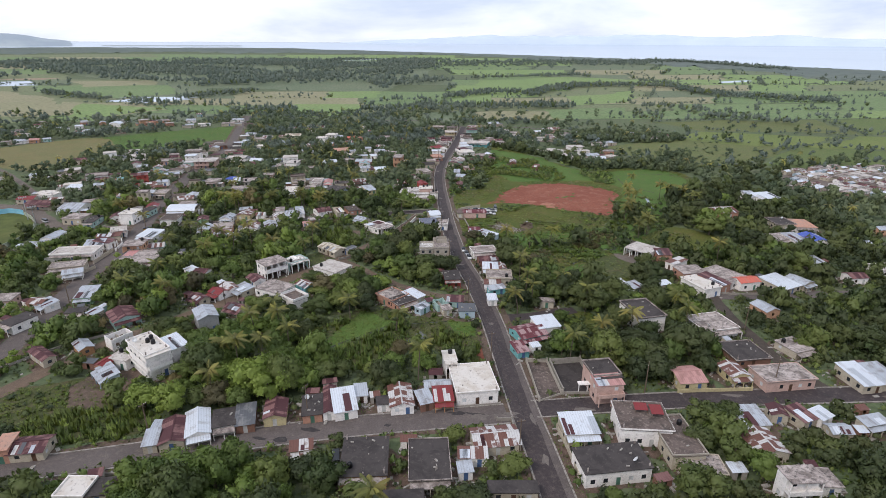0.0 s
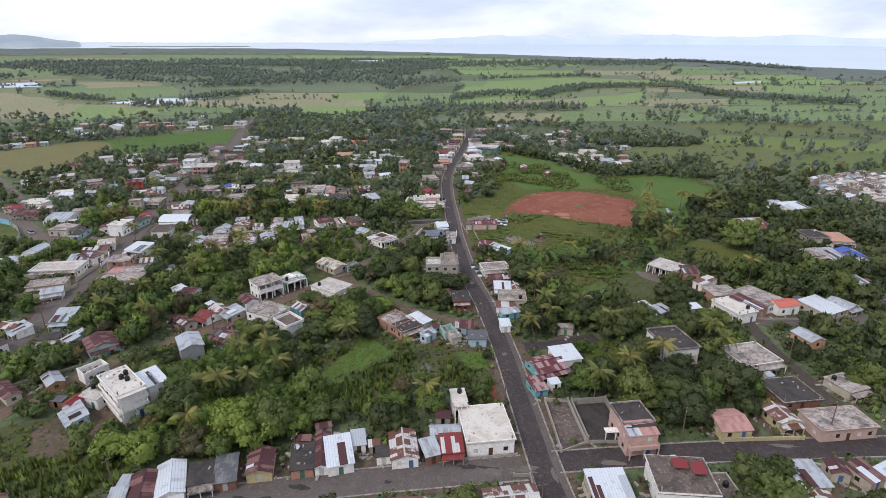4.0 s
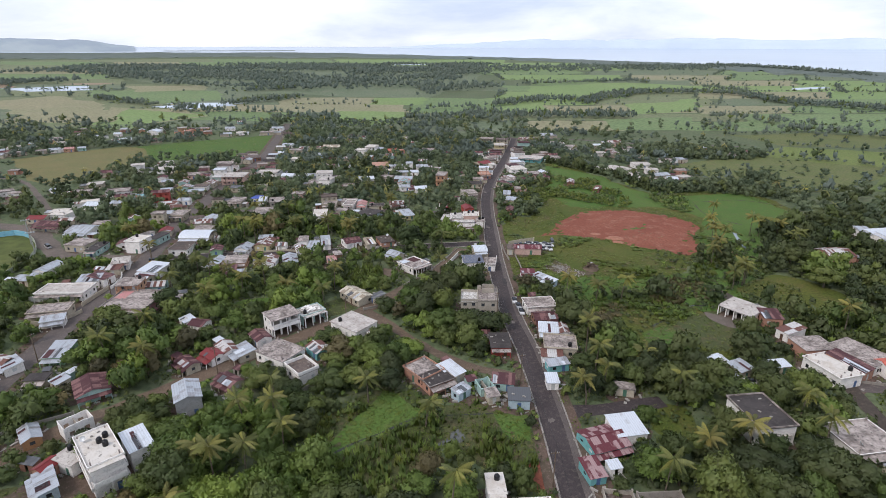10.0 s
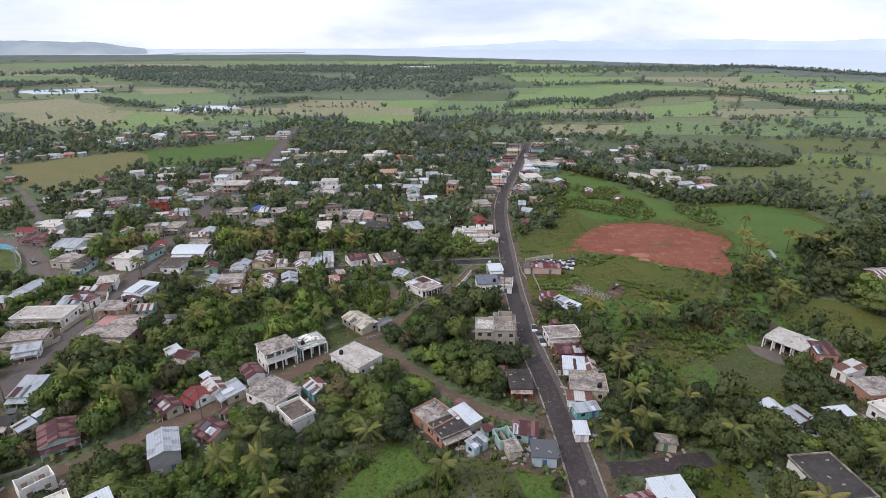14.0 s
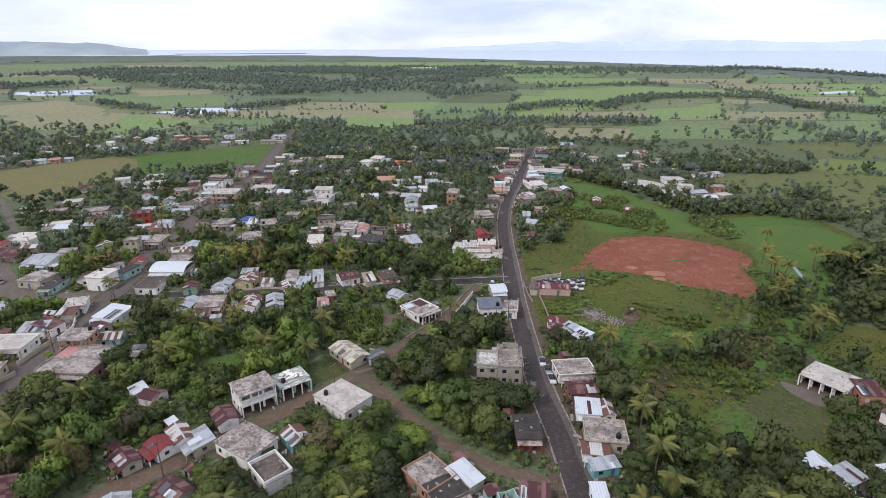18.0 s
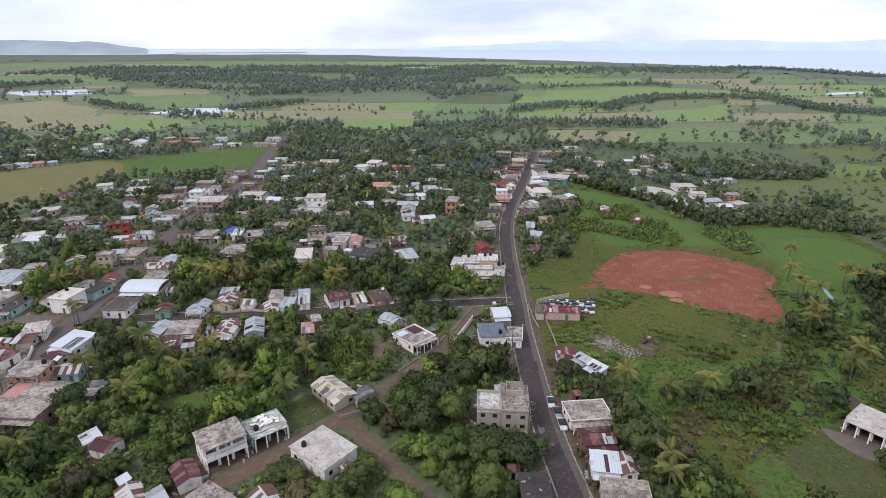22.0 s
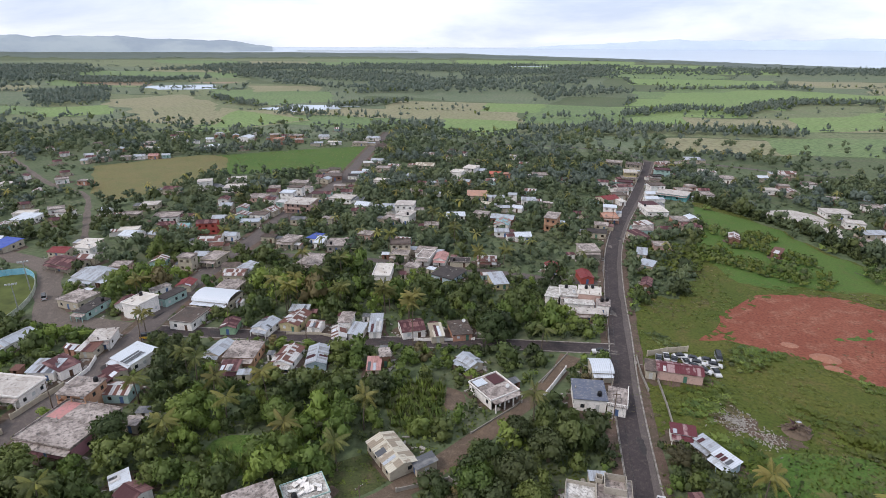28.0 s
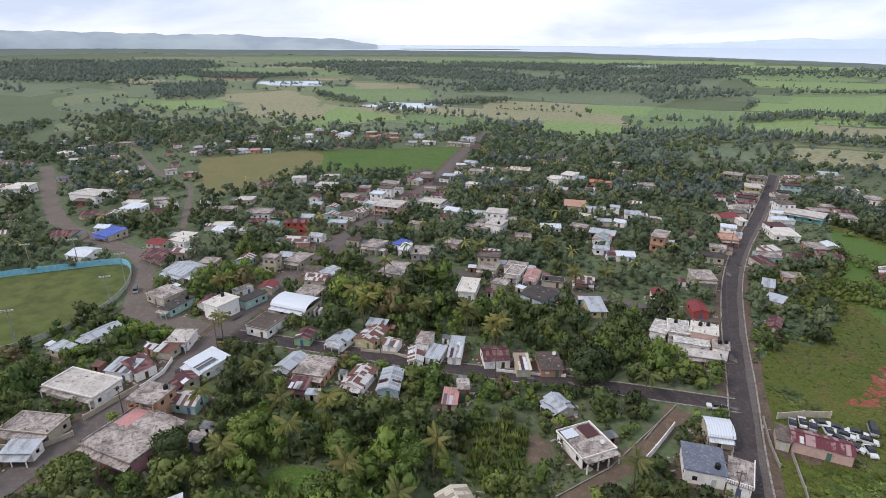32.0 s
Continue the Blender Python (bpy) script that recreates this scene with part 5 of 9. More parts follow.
terrace = house(18.0, 269.6, -6, 4.4, 8.2, 2.7, "f", "conc", "white")
rail = Shape().box(-2.5, 2.5, -4.4, -4.24, 3.66, 3.78).box(2.34, 2.5, -4.23, 4.4, 3.66, 3.78)
for k in range(13):
    rail.box(-2.5 + 0.403 * k, -2.34 + 0.403 * k, -4.39, -4.25, 2.9, 3.655)
for k in range(1, 21):
    rail.box(2.35, 2.49, -4.4 + 0.42 * k, -4.28 + 0.42 * k, 2.9, 3.655)
part("balustrade", rail, WALL["white"], terrace, "white balustrade round the roof terrace")
house(14.3, 282.9, 10, 5.3, 6.5, 3.1, "b", "tinw", "cream")
house(35.4, 287.2, -3, 11.6, 5.2, 2.76, "g", "maroon", "pinkw")
house(28.0, 287.4, -3, 2.6, 6.0, 2.584, "f", "brownc", "cream")
house(-65.3, 335.3, 10, 6.4, 12.0, 3.04, "f", "whitec", "white")
house(-64.6, 356.1, 4, 8.5, 8.7, 3.04, "f", "conc", "cream")
house(-53.3, 355.5, -3, 6.2, 12.0, 3.6, "f", "conc", "white")
house(-47.0, 356.5, 2, 5.8, 10.6, 2.76, "g", "salmont", "white")
house(-38.6, 354.6, 7, 9.3, 5.7, 2.3, "f", "dark", "cream")
house(-28.2, 359.1, 10, 9.1, 8.8, 2.415, "g", "mix", "cream")
house(-40.4, 340.8, -22, 9.6, 10.6, 2.3, "f", "dark", "skyw")
house(-20.9, 338.3, 23, 5.6, 9.5, 2.415, "s", "tin", "yellow")
house(0.2, 330.4, -9, 4.6, 8.9, 2.736, "f", "whitem", "white")
house(5.2, 331.2, 4, 5.8, 8.4, 3.3, "f", "whitem", "white")
house(12.4, 330.2, -2, 7.4, 7.2, 4.7, "f", "whitec", "pinkw")
house(9.0, 323.9, 4, 9.6, 3.6, 2.8, "f", "whitem", "white")
house(16.8, 323.4, -3, 4.2, 5.0, 3.6, "f", "conc", "white")
for tx, ty, tz in ((11.2, 331.4, 4.86), (13.4, 332.2, 4.86), (4.4, 333.5, 3.46), (16.4, 324.0, 3.76)):
    water_tank(tx, ty, tz)
house(12.2, 318.2, 8, 8.2, 4.2, 2.432, "f", "concl", "pinkw")
house(-1.2, 356.3, 14, 5.6, 9.0, 2.76, "g", "red", "white")
house(11.3, 350.4, 15, 5.8, 9.8, 2.76, "g", "red", "redw")
house(12.8, 375.1, 13, 9.1, 12.0, 5.16, "f", "conc", "concw")
house(25.0, 433.2, 8, 8.6, 12.0, 3.04, "f", "salmon", "salmon")
house(26.0, 471.2, 37, 11.9, 11.1, 2.76, "g", "red", "cream")
house(32.1, 469.2, 23, 4.2, 13.5, 2.3, "f", "whitec", "white")
house(64.7, 489.9, -19, 20.4, 15.0, 3.6, "f", "concl", "teal")
house(49.1, 452.4, 13, 13.1, 17.5, 3.04, "f", "whitec", "white")
house(35.2, 566.0, -10, 13.0, 9.0, 6.4, "f", "conc", "cream")
house(48.6, 561.0, -10, 12.0, 9.0, 6.4, "f", "brownc", "cream")
house(43.8, 535.4, -1, 9.8, 12.8, 6.02, "f", "concl", "yellow")
house(-3.5, 413.0, -9, 7.0, 12.0, 7.74, "f", "conc", "peach")
house(-27.7, 410.3, -3, 8.6, 12.0, 2.76, "g", "tealt", "white")
house(-77.1, 407.5, -7, 8.7, 12.0, 5.16, "f", "concl", "white")
house(-49.0, 461.3, 9, 13.2, 17.2, 3.6, "f", "salmon", "cream")
house(-70.6, 512.7, -7, 9.2, 12.0, 5.16, "f", "whitec", "white")
house(-118.0, 361.4, 0, 9.0, 12.0, 3.6, "f", "conc", "cream")
house(-108.9, 368.7, -9, 5.4, 9.4, 3.04, "f", "blue", "white")
house(-104.6, 364.2, 6, 4.6, 9.2, 2.76, "s", "tinw", "white")
house(-95.7, 362.7, 15, 9.7, 12.6, 3.04, "f", "conc", "conc")
house(-138.2, 414.7, 5, 16.6, 15.0, 6.02, "f", "concl", "pinkw")
house(-97.1, 341.3, -0, 9.7, 12.4, 2.66, "f", "conc", "cream")
house(-194.1, 353.4, -4, 9.0, 10.3, 2.76, "g", "tinw", "white")
house(-171.9, 308.5, -7, 11.1, 12.1, 2.76, "g", "tin", "white")
house(-192.8, 316.4, -9, 14.4, 8.5, 2.76, "g", "rust", "cream")
house(-199.3, 333.9, -2, 8.6, 7.8, 3.04, "f", "whitec", "white")
house(-207.4, 328.1, 3, 8.5, 7.1, 2.3, "g", "red", "cream")
house(-225.3, 306.4, 8, 9.9, 10.3, 2.415, "g", "tinw", "white")
house(-161.2, 289.1, -6, 9.5, 8.7, 3.04, "f", "conc", "cream")
house(-151.5, 284.8, 2, 4.6, 11.1, 2.66, "f", "dark", "tealw")
house(-305.4, 369.6, 7, 21.3, 15.0, 5.16, "f", "concl", "white")
house(-357.1, 363.1, 23, 13.1, 17.9, 5.16, "f", "whitec", "white")
house(-238.4, 328.6, -1, 9.4, 10.2, 2.415, "s", "blue", "cream")
house(-264.1, 363.0, 9, 12.2, 12.0, 2.76, "s", "tinw", "white")
house(-253.9, 606.1, -1, 7.5, 12.0, 6.02, "f", "salmon", "salmon")
house(-294.1, 619.1, 10, 13.5, 17.6, 3.6, "g", "tinw", "white")
house(79.8, 413.0, -11, 5.1, 12.2, 2.415, "g", "mix", "brick")
house(92.9, 395.6, -29, 4.1, 8.4, 2.3, "s", "mix", "brick")
house(-63.4, 525.5, -11, 9.8, 12.8, 6.02, "f", "whitec", "white")
house(-66.1, 157.1, 44, 4.5, 7.3, 5.16, "s", "tinw", "white")
house(-80.2, 147.7, -48, 7.5, 3.4, 2.415, "s", "tin", "skyw")
house(-83.0, 152.2, -18, 3.3, 4.1, 2.484, "g", "red", "salmon")
house(-79.1, 154.4, -21, 5.8, 4.4, 3.04, "f", "concl", "white")
house(-94.0, 162.5, -47, 6.3, 3.7, 2.3, "g", "tin", "orange")
house(-102.9, 158.2, -39, 9.2, 3.3, 2.3, "g", "rust", "cream")
roofless(-85.6, 166.1, 51, 6.2, 4.2, 3.6, "white")
house(-121.2, 178.6, -27, 5.4, 7.9, 3.04, "f", "dark", "white")
house(-120.3, 191.6, -36, 6.2, 4.6, 2.3, "s", "tin", "white")
house(74.2, 168.8, 8, 9.0, 12.0, 5.2, "f", "dark", "white")
house(75.5, 164.3, 5, 5.2, 1.9, 2.8, "f", "whitec", "white")
house(100.0, 228.7, -52, 10.7, 8.6, 3.2, "f", "concl", "white", True)
house(106.0, 223.1, -8, 5.8, 6.2, 2.9, "s", "rust", "salmon")
house(107.2, 213.3, -68, 4.1, 7.5, 2.8, "s", "mix", "white")
house(108.3, 204.4, 6, 9.6, 7.6, 3, "f", "conc", "salmon")
house(105.9, 191.7, 16, 7.5, 11.5, 3.3, "f", "whitec", "white")
house(112.2, 194.1, 28, 5.1, 10.0, 3, "s", "rust", "salmon")
house(119.0, 199.6, 26, 9.2, 13.0, 3.2, "f", "conc", "white")
house(123.9, 193.4, 7, 7.9, 5.4, 3.2, "g", "coral", "white")
house(49.3, 135.5, 5, 7.0, 7.0, 5.6, "f", "dark", "pinkw")
house(49.1, 130.4, 4, 6.9, 4.1, 5.4, "s", "salmont", "pinkw")
white_house = house(-70.7, 151.8, 44, 6.1, 12.0, 7.74, "f", "whitec", "white")
for z_ in (2.58, 5.16):
    part("ledge", rim_shape(7.0, 12.9, z_ - 0.12, z_ + 0.1, 0.43), WALL["white"], white_house, "white ledge round the storey")
    part("ledge_wall", rim_shape(6.98, 12.88, z_ + 0.103, z_ + 0.7, 0.1), WALL["white"], white_house, "low white balcony wall")
house(-51.8, 216.4, 40, 9.0, 6.2, 6.02, "f", "conc", "white", True)
broken = house(-44.4, 223.3, 40, 8.0, 5.6, 3.4, "f", "whitem", "tealw", True)
for k in range(13):
    p = part("broken_slab", Shape().box(-rng.uniform(0.5, 1.3), rng.uniform(0.5, 1.3), -rng.uniform(0.2, 0.6), rng.uniform(0.2, 0.6), -0.05, 0.05), WALL["white"], broken, "white slab torn from the roof")
    p.matrix_local = pose(rng.uniform(-3, 3), rng.uniform(-2.4, 2.4), 3.85 + rng.uniform(0, 0.25), rng.uniform(-22, 22), rng.uniform(-22, 22), rng.uniform(0, 180))
house(31.9, 260.4, -3, 5.2, 3.0, 2.3, "s", "maroon", "white")
house(36.4, 257.0, -52, 4.6, 2.6, 2.1, "s", "tin", "concw")
house(39.4, 252.6, -50, 4.8, 3.0, 2.2, "s", "tinw", "skyw")
house(36.4, 405.8, 35, 6.8, 11.4, 2.6, "s", "rust", "cream")
house(40.9, 424.3, 35, 10.6, 6.2, 2.5, "s", "mix", "white")
house(33.8, 348.1, -12, 4.1, 9.8, 2.5, "g", "rust", "brick")
house(35.6, 381.5, -8, 4.7, 8.9, 2.4, "s", "tin", "cream")
house(36.3, 368.0, -23, 6.4, 7.0, 2.4, "s", "tin", "cream")


# ---- farther houses: a few patterns, set along the lanes ----
def far_house(w, d, h, form, cover, paint):
    ob = thing("small_house", f"small {COLOUR[paint]} village house, {COVER[cover]}", "house", 0, 0, -500)
    rise = 0.12 * d + 0.3 if form == "g" else 0.0
    ops = [[], [], [], []]
    for side in range(4):
        ln = (w, d, w, d)[side]
        n = max(1, int((ln - 0.5) / 2.6))
        for i in range(n):
            ox = (i + 0.5) * (ln - 0.5) / n - (ln - 0.5) / 2
            ops[side].append((ox, 0.0, 2.05, 0.95) if side == 0 and i == n // 2 else (ox, 1.0, 2.05, 1.0))
    part("wall", ring_wall(w, d, [0.0, 1.0, 2.05], ops, head_of(w, d, h, rise, form, True), form == "g"), WALL[paint], ob)
    roof_parts(ob, w, d, h, rise, form, True, cover, rng)
    p = part("door", door_mesh(0.95, 2.05, rng.randrange(4)), None, ob)
    p.matrix_local = pose(ops[0][len(ops[0]) // 2][0], -d / 2 + 0.08, 0)
    return ob


def free_of(x, y, gap, roads=True):
    for fx, fy, fw, fd, ft in FOOT:
        if abs(x - fx) < fw + fd + gap + 4 and abs(y - fy) < fw + fd + gap + 4:
            c, s = math.cos(radians(-ft)), math.sin(radians(-ft))
            u, v = (x - fx) * c - (y - fy) * s, (x - fx) * s + (y - fy) * c
            if abs(u) < fw + gap and abs(v) < fd + gap:
                return False
    if roads:
        for line, half in ROADS:
            for p in line:
                if abs(p.x - x) < half + gap + 3 and abs(p.y - y) < half + gap + 3 and (p.x - x) ** 2 + (p.y - y) ** 2 < (half + gap) ** 2:
                    return False
    return not any(inside(x, y, q) for q in OPEN)


PATTERNS = [far_house(*a) for a in (
    (6.5, 5.5, 2.7, "g", "tin", "cream"), (7, 5.5, 2.7, "g", "tin", "peach"), (6.5, 5.5, 2.7, "g", "rust", "white"), (7.5, 6.5, 2.9, "f", "conc", "white"), (8.5, 7, 3.0, "f", "concl", "white"),
    (7.5, 6.5, 2.9, "f", "brownc", "cream"), (6.5, 5.5, 2.7, "g", "mix", "tealw"), (9, 7.5, 3.1, "f", "conc", "salmon"), (6, 5, 2.6, "g", "tin", "skyw"), (8.5, 6.5, 5.4, "f", "conc", "white"),
    (8, 7, 3, "g", "mix", "cream"), (6.5, 6, 2.8, "f", "conc", "pinkw"), (5.5, 4.8, 2.5, "g", "rust", "cream"), (6.5, 5.5, 2.7, "g", "tinw", "cream"))]


def quarter(poly, count, gap, turn, seed, choose=None):
    """Houses strewn over a quarter of the village, clear of streets and of each other."""
    r = random.Random(seed)
    xs, ys = [p[0] for p in poly], [p[1] for p in poly]
    made = tries = 0
    while made < count and tries < count * 30:
        tries += 1
        x, y = r.uniform(min(xs), max(xs)), r.uniform(min(ys), max(ys))
        if not inside(x, y, poly) or not free_of(x, y, gap):
            continue
        src = PATTERNS[r.choice(choose) if choose else r.randrange(len(PATTERNS))]
        a = turn + r.choice((0, 0, 90, 180)) + r.uniform(-8, 8)
        tagged(copy_thing(src, pose(x, y, 0, 0, 0, a)), group="village houses")
        FOOT.append((x, y, 3.8, 3.2, a))
        made += 1


def far_home(x, y, w, form, cover, paint):
    """A house of the farther village at its place; a 2 behind the form makes it two storeys high."""
    w *= 0.85
    if not free_of(x, y, min(w * 0.24, 1.6)):
        return
    h, d = (5.4 if form.endswith("2") else 2.75) + rng.uniform(-0.2, 0.25), w * rng.uniform(0.62, 0.95)
    turn = float(np.interp(x, [-450, -300, -170, -60, 60, 200], [28, 24, 12, 2, 8, 14])) + rng.uniform(-14, 14)
    ob = thing("small_house", f"{'two-storey' if h > 4 else 'small'} {COLOUR[paint]} village house, {COVER[cover]}", "house", x, y, 0, turn, "village houses")
    rise = 0.12 * d + 0.3 if form[0] == "g" else 0.0
    ops = [[], [], [], []]
    for side in (0, 1, 3):
        ln = (w, d, w, d)[side]
        n = max(1, int((ln - 0.5) / 2.6))
        for i in range(n):
            ox = (i + 0.5) * (ln - 0.5) / n - (ln - 0.5) / 2
            ops[side].append((ox, 0.0, 2.05, 1.0) if side == 0 and i == n // 2 else (ox, 1.0, 2.05, 1.1))
            if h > 4:
                ops[side].append((ox, 3.7, 4.75, 1.1))
    part("wall", ring_wall(w, d, [0.0, 1.0, 2.05] + [3.7, 4.75] * (h > 4), ops, head_of(w, d, h, rise, form[0], True), form[0] == "g"), WALL[paint], ob)
    roof_parts(ob, w, d, h, rise, form[0], True, cover, rng)
    p = part("door", door_mesh(1.0, 2.05, rng.randrange(4)), None, ob)
    p.matrix_local = pose(ops[0][[o[1] for o in ops[0]].index(0.0)][0], -d / 2 + 0.08, 0)
    if rng.random() < 0.6:
        e = rng.choice((-1, 1))
        ww, dd = w * rng.uniform(0.35, 0.6), d * rng.uniform(0.4, 0.7)
        x0 = e * (w / 2 + ww / 2 + 0.03)
        z = 2.3
        part("lean_to", Shape().box(x0 - ww / 2, x0 + ww / 2, -dd / 2, dd / 2, 0, z - 0.12), WALL[paint], ob)
        lo, hi = (z - 0.1, z + 0.25)
        a, b = x0 - ww / 2 - 0.02 * (e > 0), x0 + ww / 2
        part("lean_to_roof", sheeting("lean_to_roof", (a, -dd / 2 - 0.3, lo), (b, -dd / 2 - 0.3, lo), (a, dd / 2 + 0.3, hi), (b, dd / 2 + 0.3, hi), rng, ROOF[rng.choice(("rust", "mix", "tin", "darktin"))]), None, ob)
    FOOT.append((x, y, w / 2, d / 2, turn))


far_home(-445.4, 453.7, 13.3, "f", "whitec", "white")
far_home(-411.0, 436.5, 11.1, "f", "concl", "white")
far_home(-369.0, 532.2, 9.1, "f", "concl", "white")
far_home(-350.7, 503.9, 11.2, "f", "conc", "cream")
far_home(-354.5, 494.6, 6.2, "g", "tin", "cream")
far_home(-335.9, 514.6, 8.2, "f", "conc", "cream")
far_home(-327.6, 519.4, 9.1, "g", "tin", "white")
far_home(-318.1, 523.9, 8.2, "g", "salmont", "peach")
far_home(-310.2, 527.7, 6.9, "g", "tin", "tealw")
far_home(-302.6, 530.5, 6.9, "g", "tin", "white")
far_home(-292.6, 539.9, 11.5, "f", "conc", "cream")
far_home(-344.9, 553.2, 9.8, "f", "concl", "white")
far_home(-297.8, 574.1, 9.9, "g", "tinw", "white")
far_home(-333.4, 591.9, 7.8, "g", "tin", "white")
far_home(-323.4, 605.9, 7.5, "g", "tinw", "white")
far_home(-378.3, 637.0, 9.2, "f", "conc", "cream")
far_home(-341.7, 420.4, 11.4, "f", "concl", "white")
far_home(-288.1, 418.8, 7.9, "g", "tealt", "tealw")
far_home(-301.4, 438.0, 7.1, "f", "conc", "salmon")
far_home(-440.4, 503.4, 11.8, "f", "conc", "cream")
far_home(-495.1, 507.2, 6.2, "f", "whitec", "white")
far_home(-497.6, 487.3, 7.2, "g", "tin", "white")
far_home(-363.9, 395.2, 8.8, "g", "darktin", "cream")
far_home(-308.9, 380.0, 8.9, "f", "conc", "white")
far_home(-297.6, 347.6, 11.5, "f2", "conc", "pinkw")
far_home(-273.4, 346.7, 12.6, "g", "rust", "pinkw")
far_home(-301.6, 361.5, 9.1, "f", "brownc", "brick")
far_home(-248.5, 333.6, 7.9, "g", "tinw", "skyw")
far_home(-256.6, 319.7, 11.3, "g", "rust", "cream")
far_home(-270.4, 325.3, 6.5, "g", "mix", "white")
far_home(-231.4, 309.7, 8.8, "g", "tinw", "white")
far_home(-228.3, 300.3, 6.8, "g", "darktin", "cream")
far_home(-272.6, 370.0, 11.3, "f", "whitec", "white")
far_home(-253.7, 376.0, 9.1, "f", "conc", "white")
far_home(-199.6, 358.3, 10.1, "f", "whitec", "white")
far_home(-204.2, 339.7, 9.5, "f", "whitec", "cream")
far_home(-211.8, 332.8, 8.7, "g", "red", "brick")
far_home(-198.5, 321.5, 9.4, "g", "rust", "cream")
far_home(-189.0, 323.2, 9.4, "g", "mix", "cream")
far_home(-221.3, 399.7, 10.2, "f", "concl", "cream")
far_home(-217.9, 381.1, 10.3, "f", "conc", "cream")
far_home(-236.1, 384.1, 6.1, "g", "tin", "white")
far_home(-197.1, 382.2, 14.4, "f", "conc", "white")
far_home(-187.8, 369.7, 8.3, "g", "rust", "brick")
far_home(-178.1, 369.4, 6.8, "g", "tealt", "tealw")
far_home(-164.6, 368.9, 10.7, "g2", "rust", "redw")
far_home(-153.9, 354.4, 11.3, "g", "mix", "white")
far_home(-160.2, 373.5, 6.8, "f", "conc", "cream")
far_home(-198.4, 446.1, 13.9, "f", "concl", "white")
far_home(-218.1, 445.0, 9.7, "f2", "concl", "white")
far_home(-171.7, 428.0, 12.9, "f", "conc", "pinkw")
far_home(-232.3, 432.5, 10.4, "g", "rust", "cream")
far_home(-183.0, 356.5, 6.6, "g", "tin", "cream")
far_home(-137.4, 337.1, 11.0, "f", "dark", "white")
far_home(-136.8, 348.5, 9.1, "g", "redtin", "pink")
far_home(-138.1, 366.9, 14.1, "f2", "brownd", "white")
far_home(-138.5, 382.7, 10.9, "f", "brownc", "brick")
far_home(-140.5, 398.0, 8.6, "g", "rust", "cream")
far_home(-269.4, 628.3, 10.7, "f2", "concl", "peach")
far_home(-257.4, 647.0, 15.0, "f", "conc", "peach")
far_home(-253.9, 562.1, 9.4, "f", "conc", "cream")
far_home(-235.0, 574.2, 11.9, "f", "conc", "white")
far_home(-216.8, 609.4, 8.8, "g", "tin", "cream")
far_home(-206.9, 618.4, 10.1, "f", "whitec", "white")
far_home(-228.4, 647.5, 10.8, "g", "tin", "white")
far_home(-181.2, 620.5, 15.0, "f", "conc", "cream")
far_home(-178.7, 649.8, 13.2, "g", "tin", "white")
far_home(-140.0, 547.6, 10.6, "g", "tin", "white")
far_home(-126.7, 522.4, 11.9, "f", "conc", "cream")
far_home(-120.7, 528.8, 10.0, "g", "mix", "cream")
far_home(-134.7, 508.0, 5.8, "g", "tinw", "white")
far_home(-115.5, 482.7, 9.8, "f", "whitec", "white")
far_home(-151.6, 489.3, 13.0, "f", "brownc", "brick")
far_home(-150.0, 509.0, 11.7, "f", "conc", "concw")
far_home(-164.4, 466.1, 13.3, "f", "conc", "concw")
far_home(-144.0, 466.2, 14.0, "f", "concl", "yellow")
far_home(-196.1, 447.2, 13.9, "g", "tin", "skyw")
far_home(-208.9, 467.6, 11.1, "f", "concl", "white")
far_home(-173.5, 433.5, 11.5, "g", "salmont", "pinkw")
far_home(-123.6, 437.2, 15.8, "f", "concl", "white")
far_home(-106.8, 426.4, 9.1, "g", "tinw", "white")
far_home(-92.3, 426.0, 8.9, "g", "tin", "tealw")
far_home(-81.7, 422.9, 11.7, "f2", "concl", "white")
far_home(-74.8, 421.5, 8.0, "f", "conc", "brick")
far_home(-83.4, 404.4, 9.7, "f", "conc", "cream")
far_home(-77.3, 406.4, 5.0, "g", "tinw", "white")
far_home(-66.4, 362.6, 9.9, "f2", "brownc", "cream")
far_home(-55.0, 362.5, 9.2, "f", "conc", "white")
far_home(-56.7, 528.6, 8.6, "g", "tin", "white")
far_home(-42.1, 546.8, 5.9, "g", "creamt", "yellow")
far_home(-46.0, 520.3, 10.2, "g", "coral", "peach")
far_home(-38.9, 520.3, 7.4, "f", "salmon", "salmon")
far_home(-43.2, 464.8, 8.0, "f", "whitec", "white")
far_home(-41.6, 458.4, 5.5, "g", "tin", "white")
far_home(-35.8, 458.7, 7.0, "g", "tin", "white")
far_home(-27.5, 456.5, 5.4, "g2", "tin", "white")
far_home(-18.5, 456.5, 9.1, "g", "tin", "white")
far_home(-40.8, 443.3, 6.7, "g", "creamt", "cream")
far_home(-40.5, 424.3, 9.1, "f", "conc", "concw")
far_home(-30.4, 437.2, 7.3, "g", "tin", "cream")
far_home(-22.8, 439.6, 6.5, "g", "tinw", "white")
far_home(-28.5, 418.6, 13.5, "g", "tin", "brick")
far_home(-26.6, 396.5, 7.6, "g", "tin", "white")
far_home(-16.4, 393.0, 8.6, "g", "tinw", "white")
far_home(-53.3, 418.1, 11.1, "g", "tinw", "white")
far_home(-61.4, 398.4, 7.9, "f", "conc", "cream")
far_home(-76.7, 460.3, 6.5, "g", "tin", "white")
far_home(-8.8, 452.3, 6.0, "f", "conc", "cream")
far_home(-7.2, 408.5, 5.2, "g", "creamt", "cream")
far_home(-39.1, 584.8, 9.6, "f", "concl", "white")
